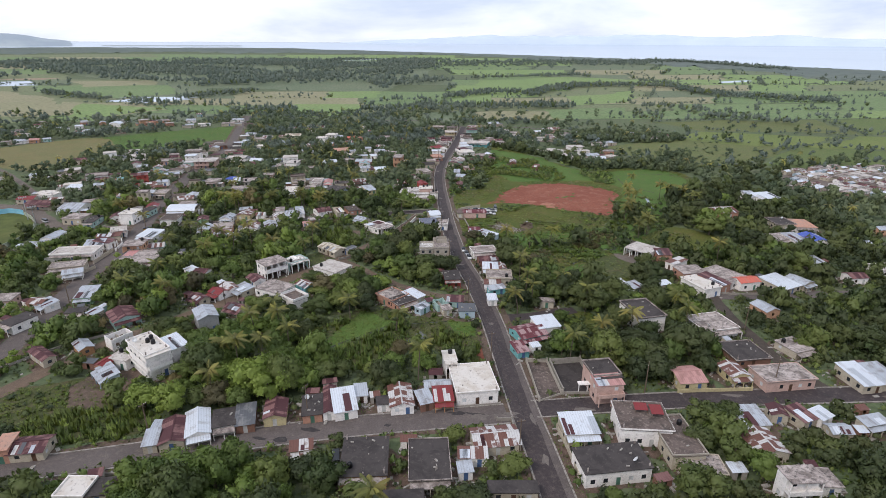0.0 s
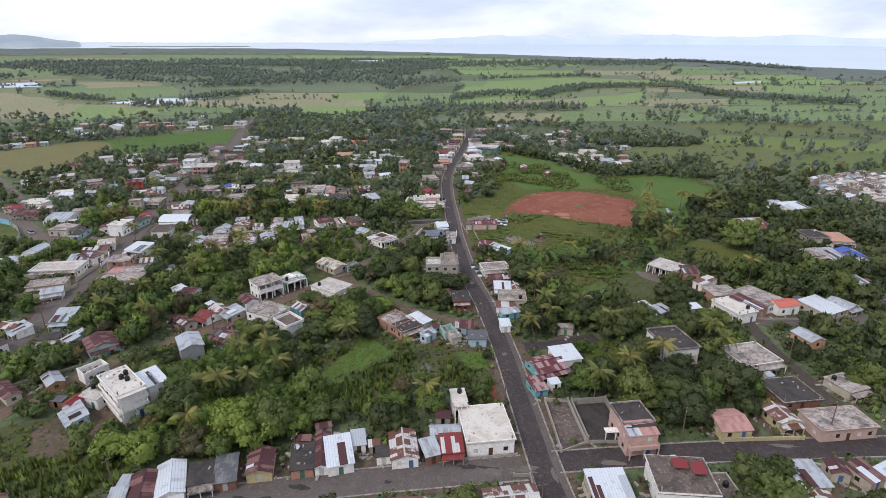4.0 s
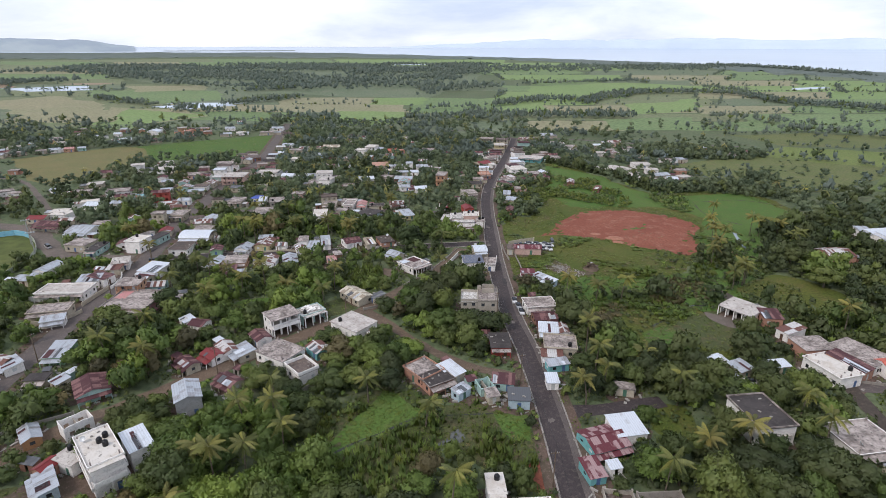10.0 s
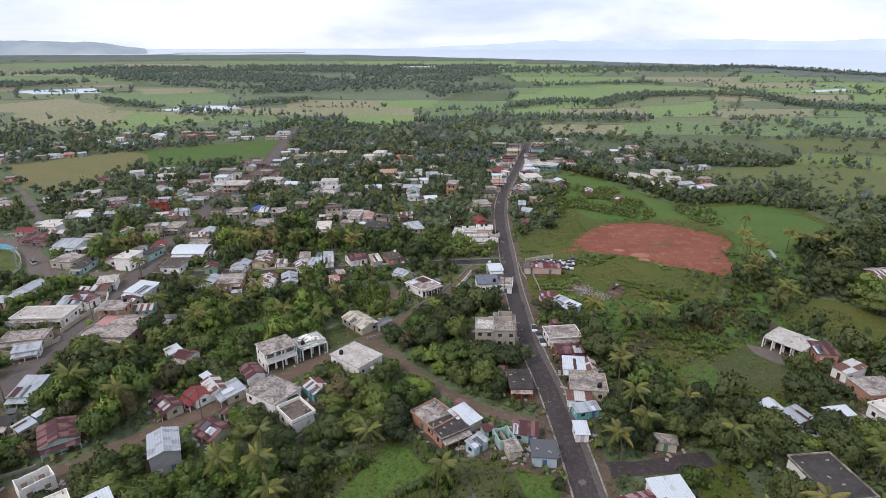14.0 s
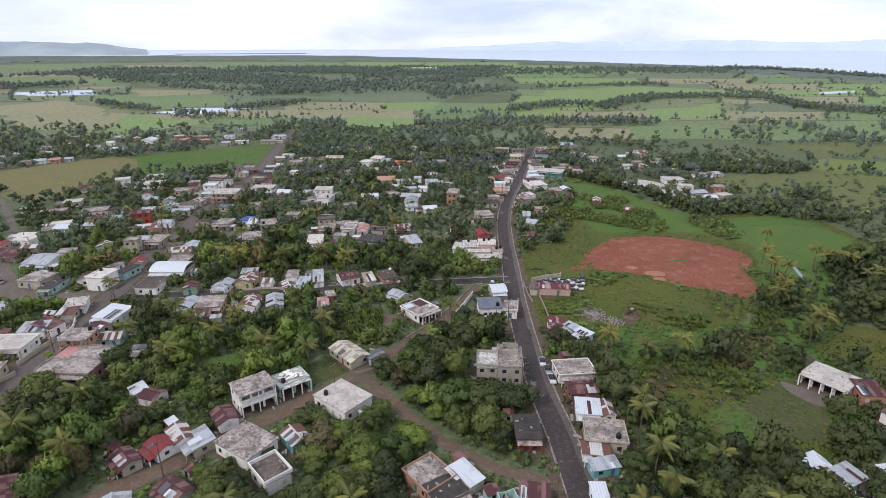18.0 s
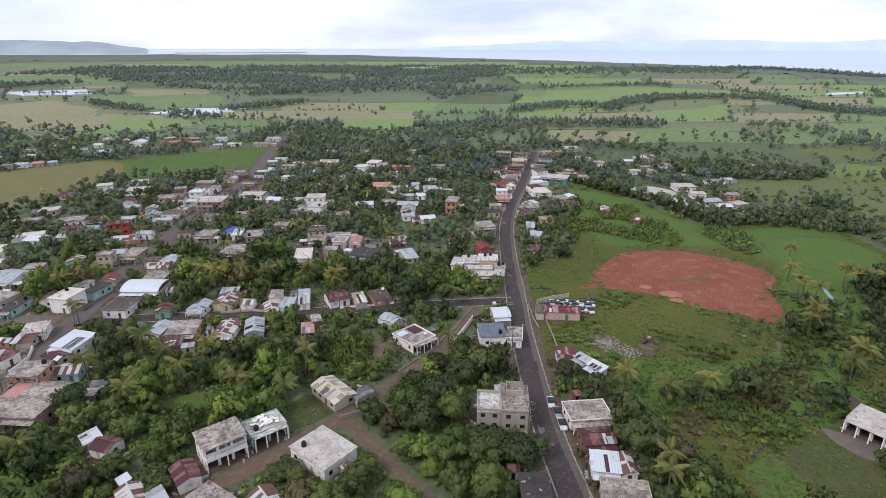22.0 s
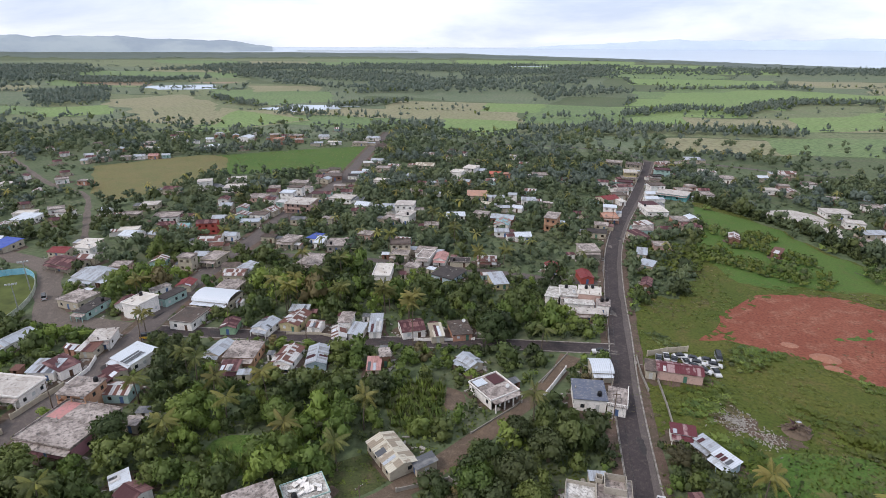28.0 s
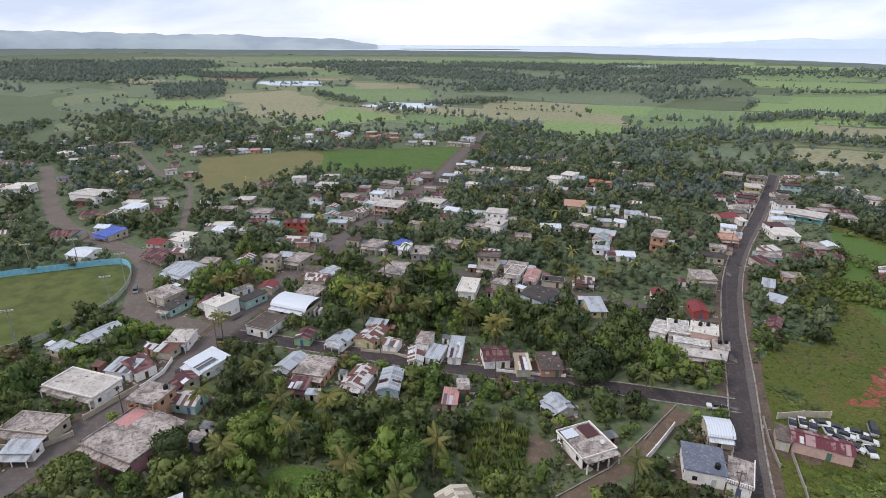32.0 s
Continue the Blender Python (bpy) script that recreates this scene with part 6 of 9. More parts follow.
far_home(-100.0, 538.5, 16, "g", "creamt", "cream")
far_home(-15.8, 523.5, 10.9, "f", "conc", "white")
far_home(-105.3, 414.1, 8.0, "g", "rust", "cream")
far_home(-115.1, 396.6, 6.3, "f", "conc", "cream")
far_home(-128.8, 392.4, 8.4, "g", "darktin", "cream")
far_home(-55.8, 344.0, 6.4, "f", "conc", "concw")
far_home(-126.7, 462.7, 6.9, "g", "rust", "cream")
far_home(-88.2, 483.8, 6.1, "g", "rust", "cream")
far_home(-76.6, 488.3, 7.0, "g", "mix", "cream")
far_home(-61.7, 493.8, 7.0, "g", "tin", "peach")
far_home(-87.6, 463.0, 6.6, "f", "conc", "cream")
far_home(97.0, 562.6, 9.9, "f", "concl", "white")
far_home(104.9, 541.3, 13.6, "f", "conc", "white")
far_home(121.6, 596.8, 9.1, "g", "tin", "white")
far_home(95.9, 606.9, 13.9, "g", "tin", "cream")
far_home(79.4, 588.8, 14.9, "f", "conc", "cream")
far_home(125.0, 514.2, 9.0, "f", "concl", "white")
far_home(142.8, 468.1, 14.9, "f", "concl", "white")
far_home(167.9, 484.6, 10.8, "f", "conc", "white")
far_home(178.2, 488.6, 8.5, "g", "tin", "cream")
far_home(144.7, 433.1, 12.6, "g", "tin", "cream")
far_home(147.6, 420.6, 8.2, "g", "tinw", "white")
far_home(157.6, 425.5, 9.3, "f", "concl", "cream")
far_home(76.4, 410.0, 6.4, "g", "rust", "brick")
far_home(62.0, 425.9, 8.3, "g", "rust", "cream")
far_home(32.2, 349.0, 6.0, "g", "rust", "brick")
far_home(92.8, 402.7, 6.3, "s", "tinw", "white")
far_home(150.5, 568.7, 14.3, "g", "mix", "cream")
far_home(137.6, 584.1, 11.8, "g", "tin", "white")
far_home(153.7, 536.6, 8.6, "f", "conc", "white")
far_home(173.1, 329.3, 6.1, "g", "rust", "cream")
fronts = random.Random(77)
for line_, half_, y0_, y1_ in ((ROADS[3][0], 3.8, 318, 610), (ROADS[0][0], 3.3, 400, 590)):
    nn_ = sides(line_)
    for p_, n_ in list(zip(line_, nn_))[::2]:
        for sd_ in (-1, 1):
            w_ = fronts.uniform(5.5, 9.5)
            q_ = p_ + n_ * sd_ * (half_ + w_ * 0.5 + fronts.uniform(0.6, 2.6))
            if y0_ < p_.y < y1_ and fronts.random() < 0.72:
                far_home(round(q_.x, 1), round(q_.y, 1), w_ / 0.85, fronts.choice(("f", "g", "g", "f", "g", "g", "f2")), fronts.choice(("rust", "mix", "brownc", "conc", "tin", "dark", "conc", "brownd", "tinw")),
                         fronts.choice(("cream", "white", "white", "pinkw", "tealw", "white", "cream", "concw")))
for x_, y_, w_ in ((-151.6, 489.3, 11), (-141, 500, 9), (-150, 468, 10), (-160, 477, 8)):
    if free_of(x_, y_, 2.0):
        roofless(x_, y_, 12, w_, w_ * 0.7, 2.8, "concw")
MUDDY = (0, 2, 6, 2, 12, 8, 5, 10, 3, 12, 6, 11)
quarter([(-137, 130), (-100, 130), (-106, 250), (-118, 300), (-122, 360), (-128, 500), (-140, 600), (-188, 600), (-168, 500), (-162, 420), (-158, 350), (-140, 270), (-140, 200)], 10, 2.6, 5, 21, MUDDY)
quarter([(-132, 356), (16, 356), (24, 400), (48, 520), (55, 600), (-150, 600)], 14, 6.0, -5, 11, MUDDY)
quarter([(-168, 150), (-130, 150), (-136, 330), (-150, 440), (-172, 520), (-190, 420), (-172, 330)], 16, 3.6, 20, 12, MUDDY)
quarter([(-540, 455), (-410, 548), (-350, 500), (-262, 400), (-196, 345), (-270, 300), (-420, 330)], 34, 4.2, 40, 13, MUDDY)
quarter([(-440, 580), (-219, 708), (-150, 690), (-175, 625), (-285, 556), (-350, 520)], 14, 4.0, 30, 14)
quarter([(68, 505), (72, 612), (165, 596), (262, 560), (285, 520), (190, 500), (130, 490), (90, 520)], 10, 4.4, 0, 15)
quarter([(105, 420), (140, 408), (195, 440), (200, 470), (145, 470), (128, 440)], 3, 3.6, -10, 16)
# the crowded estate of small block houses at the edge of the pastures
ESTATE = [(238, 334), (262, 375), (300, 390), (346, 392), (352, 352), (300, 316), (270, 312), (250, 322)]
field("estate_ground", ESTATE, MUD, "bare pale earth between the crowded small houses", 0.048, 2.5, False)
ern = random.Random(71)
for row in range(14):
    for n in range(18):
        u, v = -62 + 7.0 * n + ern.uniform(-0.9, 0.9), -52 + 7.6 * row + ern.uniform(-0.7, 0.7)
        x, y = 292 + u * 0.94 - v * 0.34, 350 + u * 0.34 + v * 0.94
        if ern.random() < 0.10 or math.hypot(x - 272, y - 350) < 5.5 or not inside(x, y, ESTATE) or not free_of(x, y, 2.2):
            continue
        tagged(copy_thing(PATTERNS[ern.choice((2, 3, 4, 5, 4, 8, 10, 11, 13, 3, 4, 13))], pose(x, y, 0, 0, 0, 20 + ern.choice((0, 90, 180)) + ern.uniform(-5, 5)) @ Matrix.Scale(ern.uniform(0.66, 0.8), 4)), group="village houses")
        FOOT.append((x, y, 2.7, 2.3, 20))
OPEN.append(ESTATE)
quarter([(28, 350), (42, 420), (75, 520), (92, 500), (58, 420), (46, 375), (36, 352)], 8, 4.0, 10, 18)
quarter([(115, 172), (118, 205), (160, 250), (240, 260), (240, 120), (125, 132)], 14, 4.0, 5, 19)
quarter([(-300, 150), (-180, 140), (-178, 225), (-290, 230)], 5, 4.0, 5, 20)
quarter([(60, 88), (160, 88), (160, 118), (75, 118)], 3, 5.0, 2, 21)
for p in PATTERNS:
    for o in (*p.children_recursive, p):
        bpy.data.objects.remove(o)

# two walled lots at the crossing: a stained concrete slab and a blackened yard with a gate
def walled_lot(pts, slab, label, wall_h, paint):
    cx, cy = sum(p[0] for p in pts) / 4, sum(p[1] for p in pts) / 4
    ob = thing("walled_lot", label, "yard", cx, cy, 0)
    q = [(x - cx, y - cy) for x, y in pts]
    part("slab", Shape().plate(*[(x, y, 0.16) for x, y in reversed(q)], 0.16), slab, ob)
    for (ax, ay), (bx, by) in zip(q, q[1:] + q[:1]):
        ln = math.hypot(bx - ax, by - ay)
        p = part("wall", Shape().box(0.1, ln - 0.1, -0.09, 0.09, 0, wall_h * (0.45 if ay < 0 and by < 0 else 1)), WALL[paint], ob)
        p.matrix_local = pose(ax, ay, 0, 0, 0, math.degrees(math.atan2(by - ay, bx - ax)))
    for x, y in q:
        part("pillar", Shape().box(x - 0.2, x + 0.2, y - 0.2, y + 0.2, 0, wall_h + 0.25), WALL[paint], ob)
    return ob


walled_lot([(32.6, 148.4), (38.3, 148.0), (38.4, 132.9), (32.0, 130.2)], ROOF["brownc"], "stained concrete lot inside low bare block walls", 1.3, "concw")
lot = walled_lot([(38.9, 146.8), (47.7, 147.4), (47.9, 132.3), (38.8, 132.9)], ROOF["dark"], "blackened yard inside bare block walls, with a white gate canopy", 1.9, "conc")
part("gate_canopy", Shape().box(-0.4, 4.4, -6.6, -4.9, 2.3, 2.45), WALL["white"], lot, "white canopy over the gate")
for gx in (-0.3, 2.0, 4.2):
    part("gate_post", Shape().box(gx - 0.1, gx + 0.1, -6.5, -6.3, 0, 2.29), WALL["white"], lot)
FOOT.append((35.3, 139.9, 4.4, 6.2, 18))
FOOT.append((43.3, 139.9, 4.6, 6.4, 12))

# trodden ground round every house, and bare verges along the lanes
yards = Shape()
for k, (fx, fy, fw, fd, ft) in enumerate(FOOT):
    b = blob(fx, fy, fw + 2.2, fd + 2.4, ft, 0.040 + 0.0012 * (k % 17), 0.3, 18, k * 1.7)
    yards.add(b.v, b.f)
tagged(new("yard_ground", yards.mesh("yard_ground", YARD)), "trodden brown earth round the houses", "ground", kind="stuff")


# sheds behind the houses, and the scrap lying about
def shed(x, y, turn, w, d, cover, paint):
    ob = thing("shed", f"small {COLOUR[paint]} outhouse, {COVER[cover]}", "shed", x, y, 0, turn, "outhouses")
    ops = [[(0.0, 0.0, 1.85, 0.8)], [], [], []]
    part("wall", ring_wall(w, d, [0.0, 1.85], ops, head_of(w, d, 2.0, 0.25, "s", True), thick=0.06), WALL[paint], ob)
    roof_parts(ob, w, d, 2.0, 0.25, "s", True, cover, rng, 0.15)


srng = random.Random(31)
made = 0
for fx, fy, fw, fd, ft in list(FOOT[:230]):
    if srng.random() > 0.62 or made >= 115:
        continue
    a = radians(ft + srng.choice((60, 90, 120, -30, 0, 180)))
    q = max(fw, fd) + srng.uniform(1.6, 3.2)
    sx, sy = fx + q * math.cos(a), fy + q * math.sin(a)
    if free_of(sx, sy, 1.3):
        w, d = srng.uniform(1.8, 3.6), srng.uniform(1.6, 2.8)
        shed(sx, sy, ft + srng.uniform(-10, 10), w, d, srng.choice(("tin", "rust", "mix", "rust", "darktin", "tinw")), srng.choice(("cream", "conc", "brick", "white", "tealw")))
        FOOT.append((sx, sy, w / 2, d / 2, ft))
        made += 1
scrap = Shape()
for n_foot, (fx, fy, fw, fd, ft) in enumerate(FOOT):
    for k in range(14 if n_foot < 230 else 7):
        a, q = srng.uniform(0, math.tau), max(fw, fd) * srng.uniform(0.9, 1.25) + srng.uniform(0.2, 1.8)
        cx, cy = fx + q * math.cos(a), fy + q * math.sin(a)
        if not free_of(cx, cy, 0.3):
            continue
        u, v, hh, t = srng.uniform(0.15, 0.9), srng.uniform(0.12, 0.4), srng.uniform(0.06, 0.5), srng.uniform(0, math.pi)
        c, s_ = math.cos(t), math.sin(t)
        b = Shape().box(-u, u, -v, v, 0.0, hh)
        scrap.add([(cx + x * c - y * s_, cy + x * s_ + y * c, z) for x, y, z in b.v], b.f)
tagged(new("scrap", scrap.mesh("scrap", JUNK)), "boards, blocks and scrap lying round the houses", "scrap", kind="stuff")


# ---- trees ----
nrng = np.random.default_rng(5)
PALMS = [(-56, 235), (-42, 233), (-2, 257), (7, 272), (-46, 303), (-81, 248), (-68, 251), (-87, 298), (-89, 310), (-70, 303),
    (-55, 306), (-90, 254), (-96, 258), (-144, 297), (-45, 301), (-2, 293), (-30, 353), (-21, 358), (-70, 303), (-54, 308), (-44, 301),
    (43, 240), (53, 237), (62, 238), (55, 192), (42, 204), (122, 300), (110, 275), (148, 311), (150, 287), (107, 250), (112, 253),
    (128, 320), (-50, 137), (-47, 150), (-51, 152), (-41, 152), (-39, 167), (-35, 159), (-80, 188), (-96, 196), (-46, 166), (2, 142),
    (45, 148), (57, 157), (67, 159), (85, 161), (-86, 299), (-80, 329)]
PALMS += [(-61, 396), (-55, 306), (-30, 352), (-84, 317), (-88, 301), (-144, 299), (-94, 304), (-145, 352), (-8, 96), (-4, 169),
    (-80, 231), (-90, 207), (-42, 176), (42, 184), (125, 215), (59, 178), (86, 172), (36, 178), (-99, 237), (-100, 244), (-123, 275),
    (-73, 241), (-99, 334), (-73, 366), (-46, 379), (-41, 247), (42, 193), (45, 211), (-19, 178)]
PALMS += [(123.1, 304.1), (122.8, 295.3), (113.9, 279.2), (146.1, 314.9), (150.5, 313.2), (150.8, 310.8), (156.6, 311.0), (111.6, 254.8), (113.7, 254.9), (153.5, 290.0), (138.3, 338.6)]


def ico(level):
    bm = bmesh.new()
    bmesh.ops.create_icosphere(bm, subdivisions=level, radius=1.0)
    v = np.array([p.co[:] for p in bm.verts])
    f = np.array([[p.index for p in q.verts] for q in bm.faces])
    bm.free()
    return v, f


ICO = {k: ico(k) for k in (1, 2)}


def unit(a):
    return a / np.maximum(np.linalg.norm(a, axis=1, keepdims=True), 1e-6)


def crown_arrays(r, lobes, level, clumps, leaf, flat=0.75, spread=1.0, up=0.15):
    """A crown of uneven lobes set about with leaf clumps: triangles, about one metre in radius, its base at z = 0. The third array
    holds the normals, which follow the rounding of the boughs as those of a mass of small leaves do."""
    vs, fs, ns, n = [], [], [], 0
    iv, jf = ICO[level]
    heart = np.array((0, 0, 0.35))
    for k in range(lobes):
        a, q = math.tau * (k + r.uniform(-0.4, 0.4)) * 1.9 / max(1, lobes - 1), r.uniform(0.22, 0.82) * spread
        c = np.array((q * math.cos(a), q * math.sin(a), r.uniform(0.15, 0.98) - 0.35 * q * q)) if k else np.array((r.uniform(-0.1, 0.1), r.uniform(-0.1, 0.1), 0.85))
        size = r.uniform(0.25, 0.47) if lobes > 9 else r.uniform(0.26, 0.48) if lobes > 2 else r.uniform(0.55, 0.75)
        core = iv * (1 + r.uniform(-0.22, 0.22, (len(iv), 1))) * size * 0.80 * (1, 1, flat)
        vs.append(core + c)
        fs.append(jf + n)
        ns.append(unit(unit(core) + 0.5 * unit(core + c - heart) + (0, 0, up)))
        n += len(iv)
        d = r.normal(size=(clumps, 3))
        d[:, 2] = np.abs(d[:, 2]) * 0.9 - 0.25
        d = unit(d)
        at = d * size * r.uniform(0.76, 1.32, (clumps, 1)) * (1, 1, flat) + c
        nrm = unit(d + r.normal(size=(clumps, 3)) * 0.40)
        u = unit(np.cross(nrm, r.normal(size=(clumps, 3))))
        w = np.cross(nrm, u)
        s = leaf * r.uniform(0.6, 1.5, (clumps, 1))
        tri = np.stack([at - u * s * 0.9 - nrm * s * 0.3, at + u * s * 0.9 - nrm * s * 0.3, at + w * s * 1.5 + nrm * s * 0.25], 1).reshape(-1, 3)
        vs.append(tri)
        ns.append(np.repeat(unit(0.75 * d + 0.5 * unit(at - heart) + 0.45 * nrm + (0, 0, up)), 3, 0))
        fs.append(n + np.arange(3 * clumps).reshape(-1, 3))
        n += 3 * clumps
    return np.concatenate(vs), np.concatenate(fs), np.concatenate(ns)


def palm_arrays(r, fronds=10):
    """A far palm: trunk and drooping fronds, one metre high."""
    vs, fs, n = [], [], 0
    t = np.array([(0.02 * math.cos(a), 0.02 * math.sin(a), z) for z in (0, 0.85) for a in (0, 2.1, 4.2)])
    vs.append(t)
    fs.append(np.array([(0, 1, 4), (0, 4, 3), (1, 2, 5), (1, 5, 4), (2, 0, 3), (2, 3, 5)]))
    n = 6
    for k in range(fronds):
        a, up = math.tau * k / fronds + r.uniform(-0.2, 0.2), r.uniform(-0.05, 0.16)
        d, e = np.array((math.cos(a), math.sin(a), 0)), np.array((-math.sin(a), math.cos(a), 0))
        c = [np.array((0, 0, 0.85)) + d * q + np.array((0, 0, up * q * 6 - 1.6 * q * q)) for q in (0.02, 0.16, 0.30, 0.40)]
        wd = (0.01, 0.055, 0.05, 0.004)
        for i in range(4):
            vs.append(np.array((c[i] - e * wd[i] - (0, 0, wd[i] * 0.4), c[i] + e * wd[i] - (0, 0, wd[i] * 0.4))))
        for i in range(3):
            b = n + 2 * i
            fs.append(np.array([(b, b + 3, b + 1), (b, b + 2, b + 3)]))
        n += 8
    v = np.concatenate(vs)
    return v, np.concatenate(fs), unit(v * (1, 1, 0) + (0, 0, 0.6))


def tri_mesh(name, v, f, material, normals=None, plant=None):
    me = bpy.data.meshes.new(name)
    me.vertices.add(len(v))
    me.vertices.foreach_set("co", np.asarray(v, np.float32).ravel())
    me.loops.add(3 * len(f))
    me.loops.foreach_set("vertex_index", np.asarray(f, np.int32).ravel())
    me.polygons.add(len(f))
    me.polygons.foreach_set("loop_start", np.arange(0, 3 * len(f), 3, dtype=np.int32))
    me.update(calc_edges=True)
    if normals is not None:
        me.attributes.new("custom_normal", "FLOAT_VECTOR", "POINT").data.foreach_set("vector", np.asarray(normals, np.float32).ravel())
    if plant is not None:
        me.attributes.new("plant", "FLOAT", "POINT").data.foreach_set("value", np.asarray(plant, np.float32))
    me.materials.append(material)
    return me


def strew(name, label, category, spots, patterns, material):
    """ONE object: a pattern at every spot (x, y, z, width, height)."""
    vs, fs, ns, own, n = [], [], [], [], 0
    pick, turns, tones = nrng.integers(0, len(patterns), len(spots)), nrng.uniform(0, math.tau, len(spots)), nrng.random(len(spots))
    for (x, y, z, w, h), k, a, q in zip(spots, pick, turns, tones):
        v, f, m = patterns[k]
        c, s = math.cos(a), math.sin(a)
        vs.append(np.stack([x + (v[:, 0] * c - v[:, 1] * s) * w, y + (v[:, 0] * s + v[:, 1] * c) * w, z + v[:, 2] * h], 1))
        ns.append(np.stack([m[:, 0] * c - m[:, 1] * s, m[:, 0] * s + m[:, 1] * c, m[:, 2]], 1))
        own.append(np.full(len(v), q))
        fs.append(f + n)
        n += len(v)
    return tagged(new(name, tri_mesh(name, np.concatenate(vs), np.concatenate(fs), material, np.concatenate(ns), np.concatenate(own))), label, category, kind="stuff")


def tuft_arrays(r, blades):
    a = r.uniform(0, math.tau, blades)
    q = r.uniform(0.0, 0.7, blades)
    c = np.stack([q * np.cos(a), q * np.sin(a), np.zeros(blades)], 1)
    t = np.stack([-np.sin(a), np.cos(a), np.zeros(blades)], 1) * r.uniform(0.15, 0.35, (blades, 1))
    tip = c + np.stack([np.cos(a) * 0.4, np.sin(a) * 0.4, r.uniform(0.5, 1.2, blades)], 1)
    v = np.stack([c + t, c - t, tip], 1).reshape(-1, 3)
    return v, np.arange(3 * blades).reshape(-1, 3), unit(v * (0.5, 0.5, 0) + (0, 0, 0.8))


# where trees may stand: arrays of houses and road points
HX = np.array(FOOT)
RX = np.array([(p.x, p.y, half, k in (0, 1, 2, 3, 4, 5, 6, 8)) for k, (line, half) in enumerate(ROADS) for p in smooth_line([(q.x, q.y) for q in line], 2.5)])


def room(pts, radius, bare=None):
    """For every point: may a tree of that radius stand there, and how high may it grow without hiding the roofs and streets behind it."""
    ok = np.ones(len(pts), bool)
    tall = np.full(len(pts), 99.0)
    for x, y, w, d, t in HX:
        near = np.nonzero((np.abs(pts[:, 0] - x) < w + d + 16) & (np.abs(pts[:, 1] - y) < w + d + 22))[0]
        if not len(near):
            continue
        c, s = math.cos(radians(-t)), math.sin(radians(-t))
        u, v = pts[near, 0] - x, pts[near, 1] - y
        a, b = np.abs(u * c - v * s) - w, np.abs(u * s + v * c) - d
        away = np.hypot(np.maximum(a, 0), np.maximum(b, 0))
        ok[near] &= away > radius[near] * 0.55 + 0.3
        front = (v < 0) & (np.abs(u) < max(w, d) + radius[near] * 0.6)
        lim = np.where(front, (2.2 if y < 345 else 2.7) + np.maximum(away - radius[near] * 0.5, 0) * (0.62 if y < 345 else 0.75), 99)
        tall[near] = np.minimum(tall[near], lim)
    for x, y, half, wide in RX:
        near = np.nonzero((np.abs(pts[:, 0] - x) < half + 12) & (np.abs(pts[:, 1] - y) < half + 16))[0]
        if not len(near):
            continue
        u, v = pts[near, 0] - x, pts[near, 1] - y
        away = np.hypot(u, v) - half
        ok[near] &= away > radius[near] * 0.6 + 0.3
        if y < 330 and wide:
            front = (v < 0) & (np.abs(u) < half * 0.5 + radius[near] * 0.5)
            tall[near] = np.minimum(tall[near], np.where(front, 0.9 + np.maximum(away, 0) * 0.75, 99))
    for poly in (OPEN if bare is None else bare):
        q = np.array(poly)
        near = np.nonzero((pts[:, 0] > q[:, 0].min() - 3) & (pts[:, 0] < q[:, 0].max() + 3) & (pts[:, 1] > q[:, 1].min() - 3) & (pts[:, 1] < q[:, 1].max() + 3))[0]
        for i in near:
            if inside(pts[i, 0], pts[i, 1], poly):
                ok[i] = False
    return ok, tall


def grid(x0, x1, y0, y1, step, jitter=0.45):
    gx, gy = np.meshgrid(np.arange(float(x0), x1, step), np.arange(float(y0), y1, step * 0.9))
    gx[1::2] += step / 2
    p = np.stack([gx.ravel(), gy.ravel()], 1)
    return p + nrng.uniform(-jitter, jitter, p.shape) * step


def patchy(p, scale, seed):
    return np.array([noise.noise((x * scale, y * scale, seed)) for x, y in p])


# single trees that stand out: place, radius, tone
BROAD = [crown_arrays(nrng, nrng.integers(13, 18), 1, 150, 0.066) for _ in range(6)]
BROAD_MESH = [[tri_mesh("crown", v, f, m, n) for v, f, n in BROAD] for m in LEAF[:4]]
TRUNK = []
for k in range(3):
    s = Shape().lathe([(0.16, -0.2), (0.11, 0.15), (0.085, 0.6), (0.05, 1.0)], 7)
    for a in range(4):
        q = a * 1.6 + k
        s.bar((0, 0, 0.35 + 0.1 * a), (0.42 * math.cos(q), 0.42 * math.sin(q), 0.95), 0.04, 4)
    TRUNK.append(s.mesh("trunk", BARK))
TONE = ("dark green", "green", "bright green", "dry olive-brown")
placed = []


def clear(x, y, gap):
    """Is the place free of houses?"""
    return all(math.hypot(x - a, y - b) > c + d + gap or free_of(x, y, gap, False) or any(inside(x, y, q) for q in OPEN) for a, b, c, d, _ in FOOT[:300])


def broad_tree(x, y, radius, height, tone, k):
    if not clear(x, y, radius * 0.45):
        return
    ob = thing("tree", f"{TONE[tone]} broad-leaved tree with an uneven leafy crown", "tree", x, y, 0, (k * 137) % 360)
    low = height * 0.28
    t = part("trunk", TRUNK[k % 3], None, ob)
    t.scale = (radius * 0.8, radius * 0.8, height * 0.62)
    c = part("crown", BROAD_MESH[tone][k % 6], None, ob)
    c.location, c.scale = (0, 0, low), (radius, radius, (height - low) / 1.2)
    placed.append((x, y, radius))


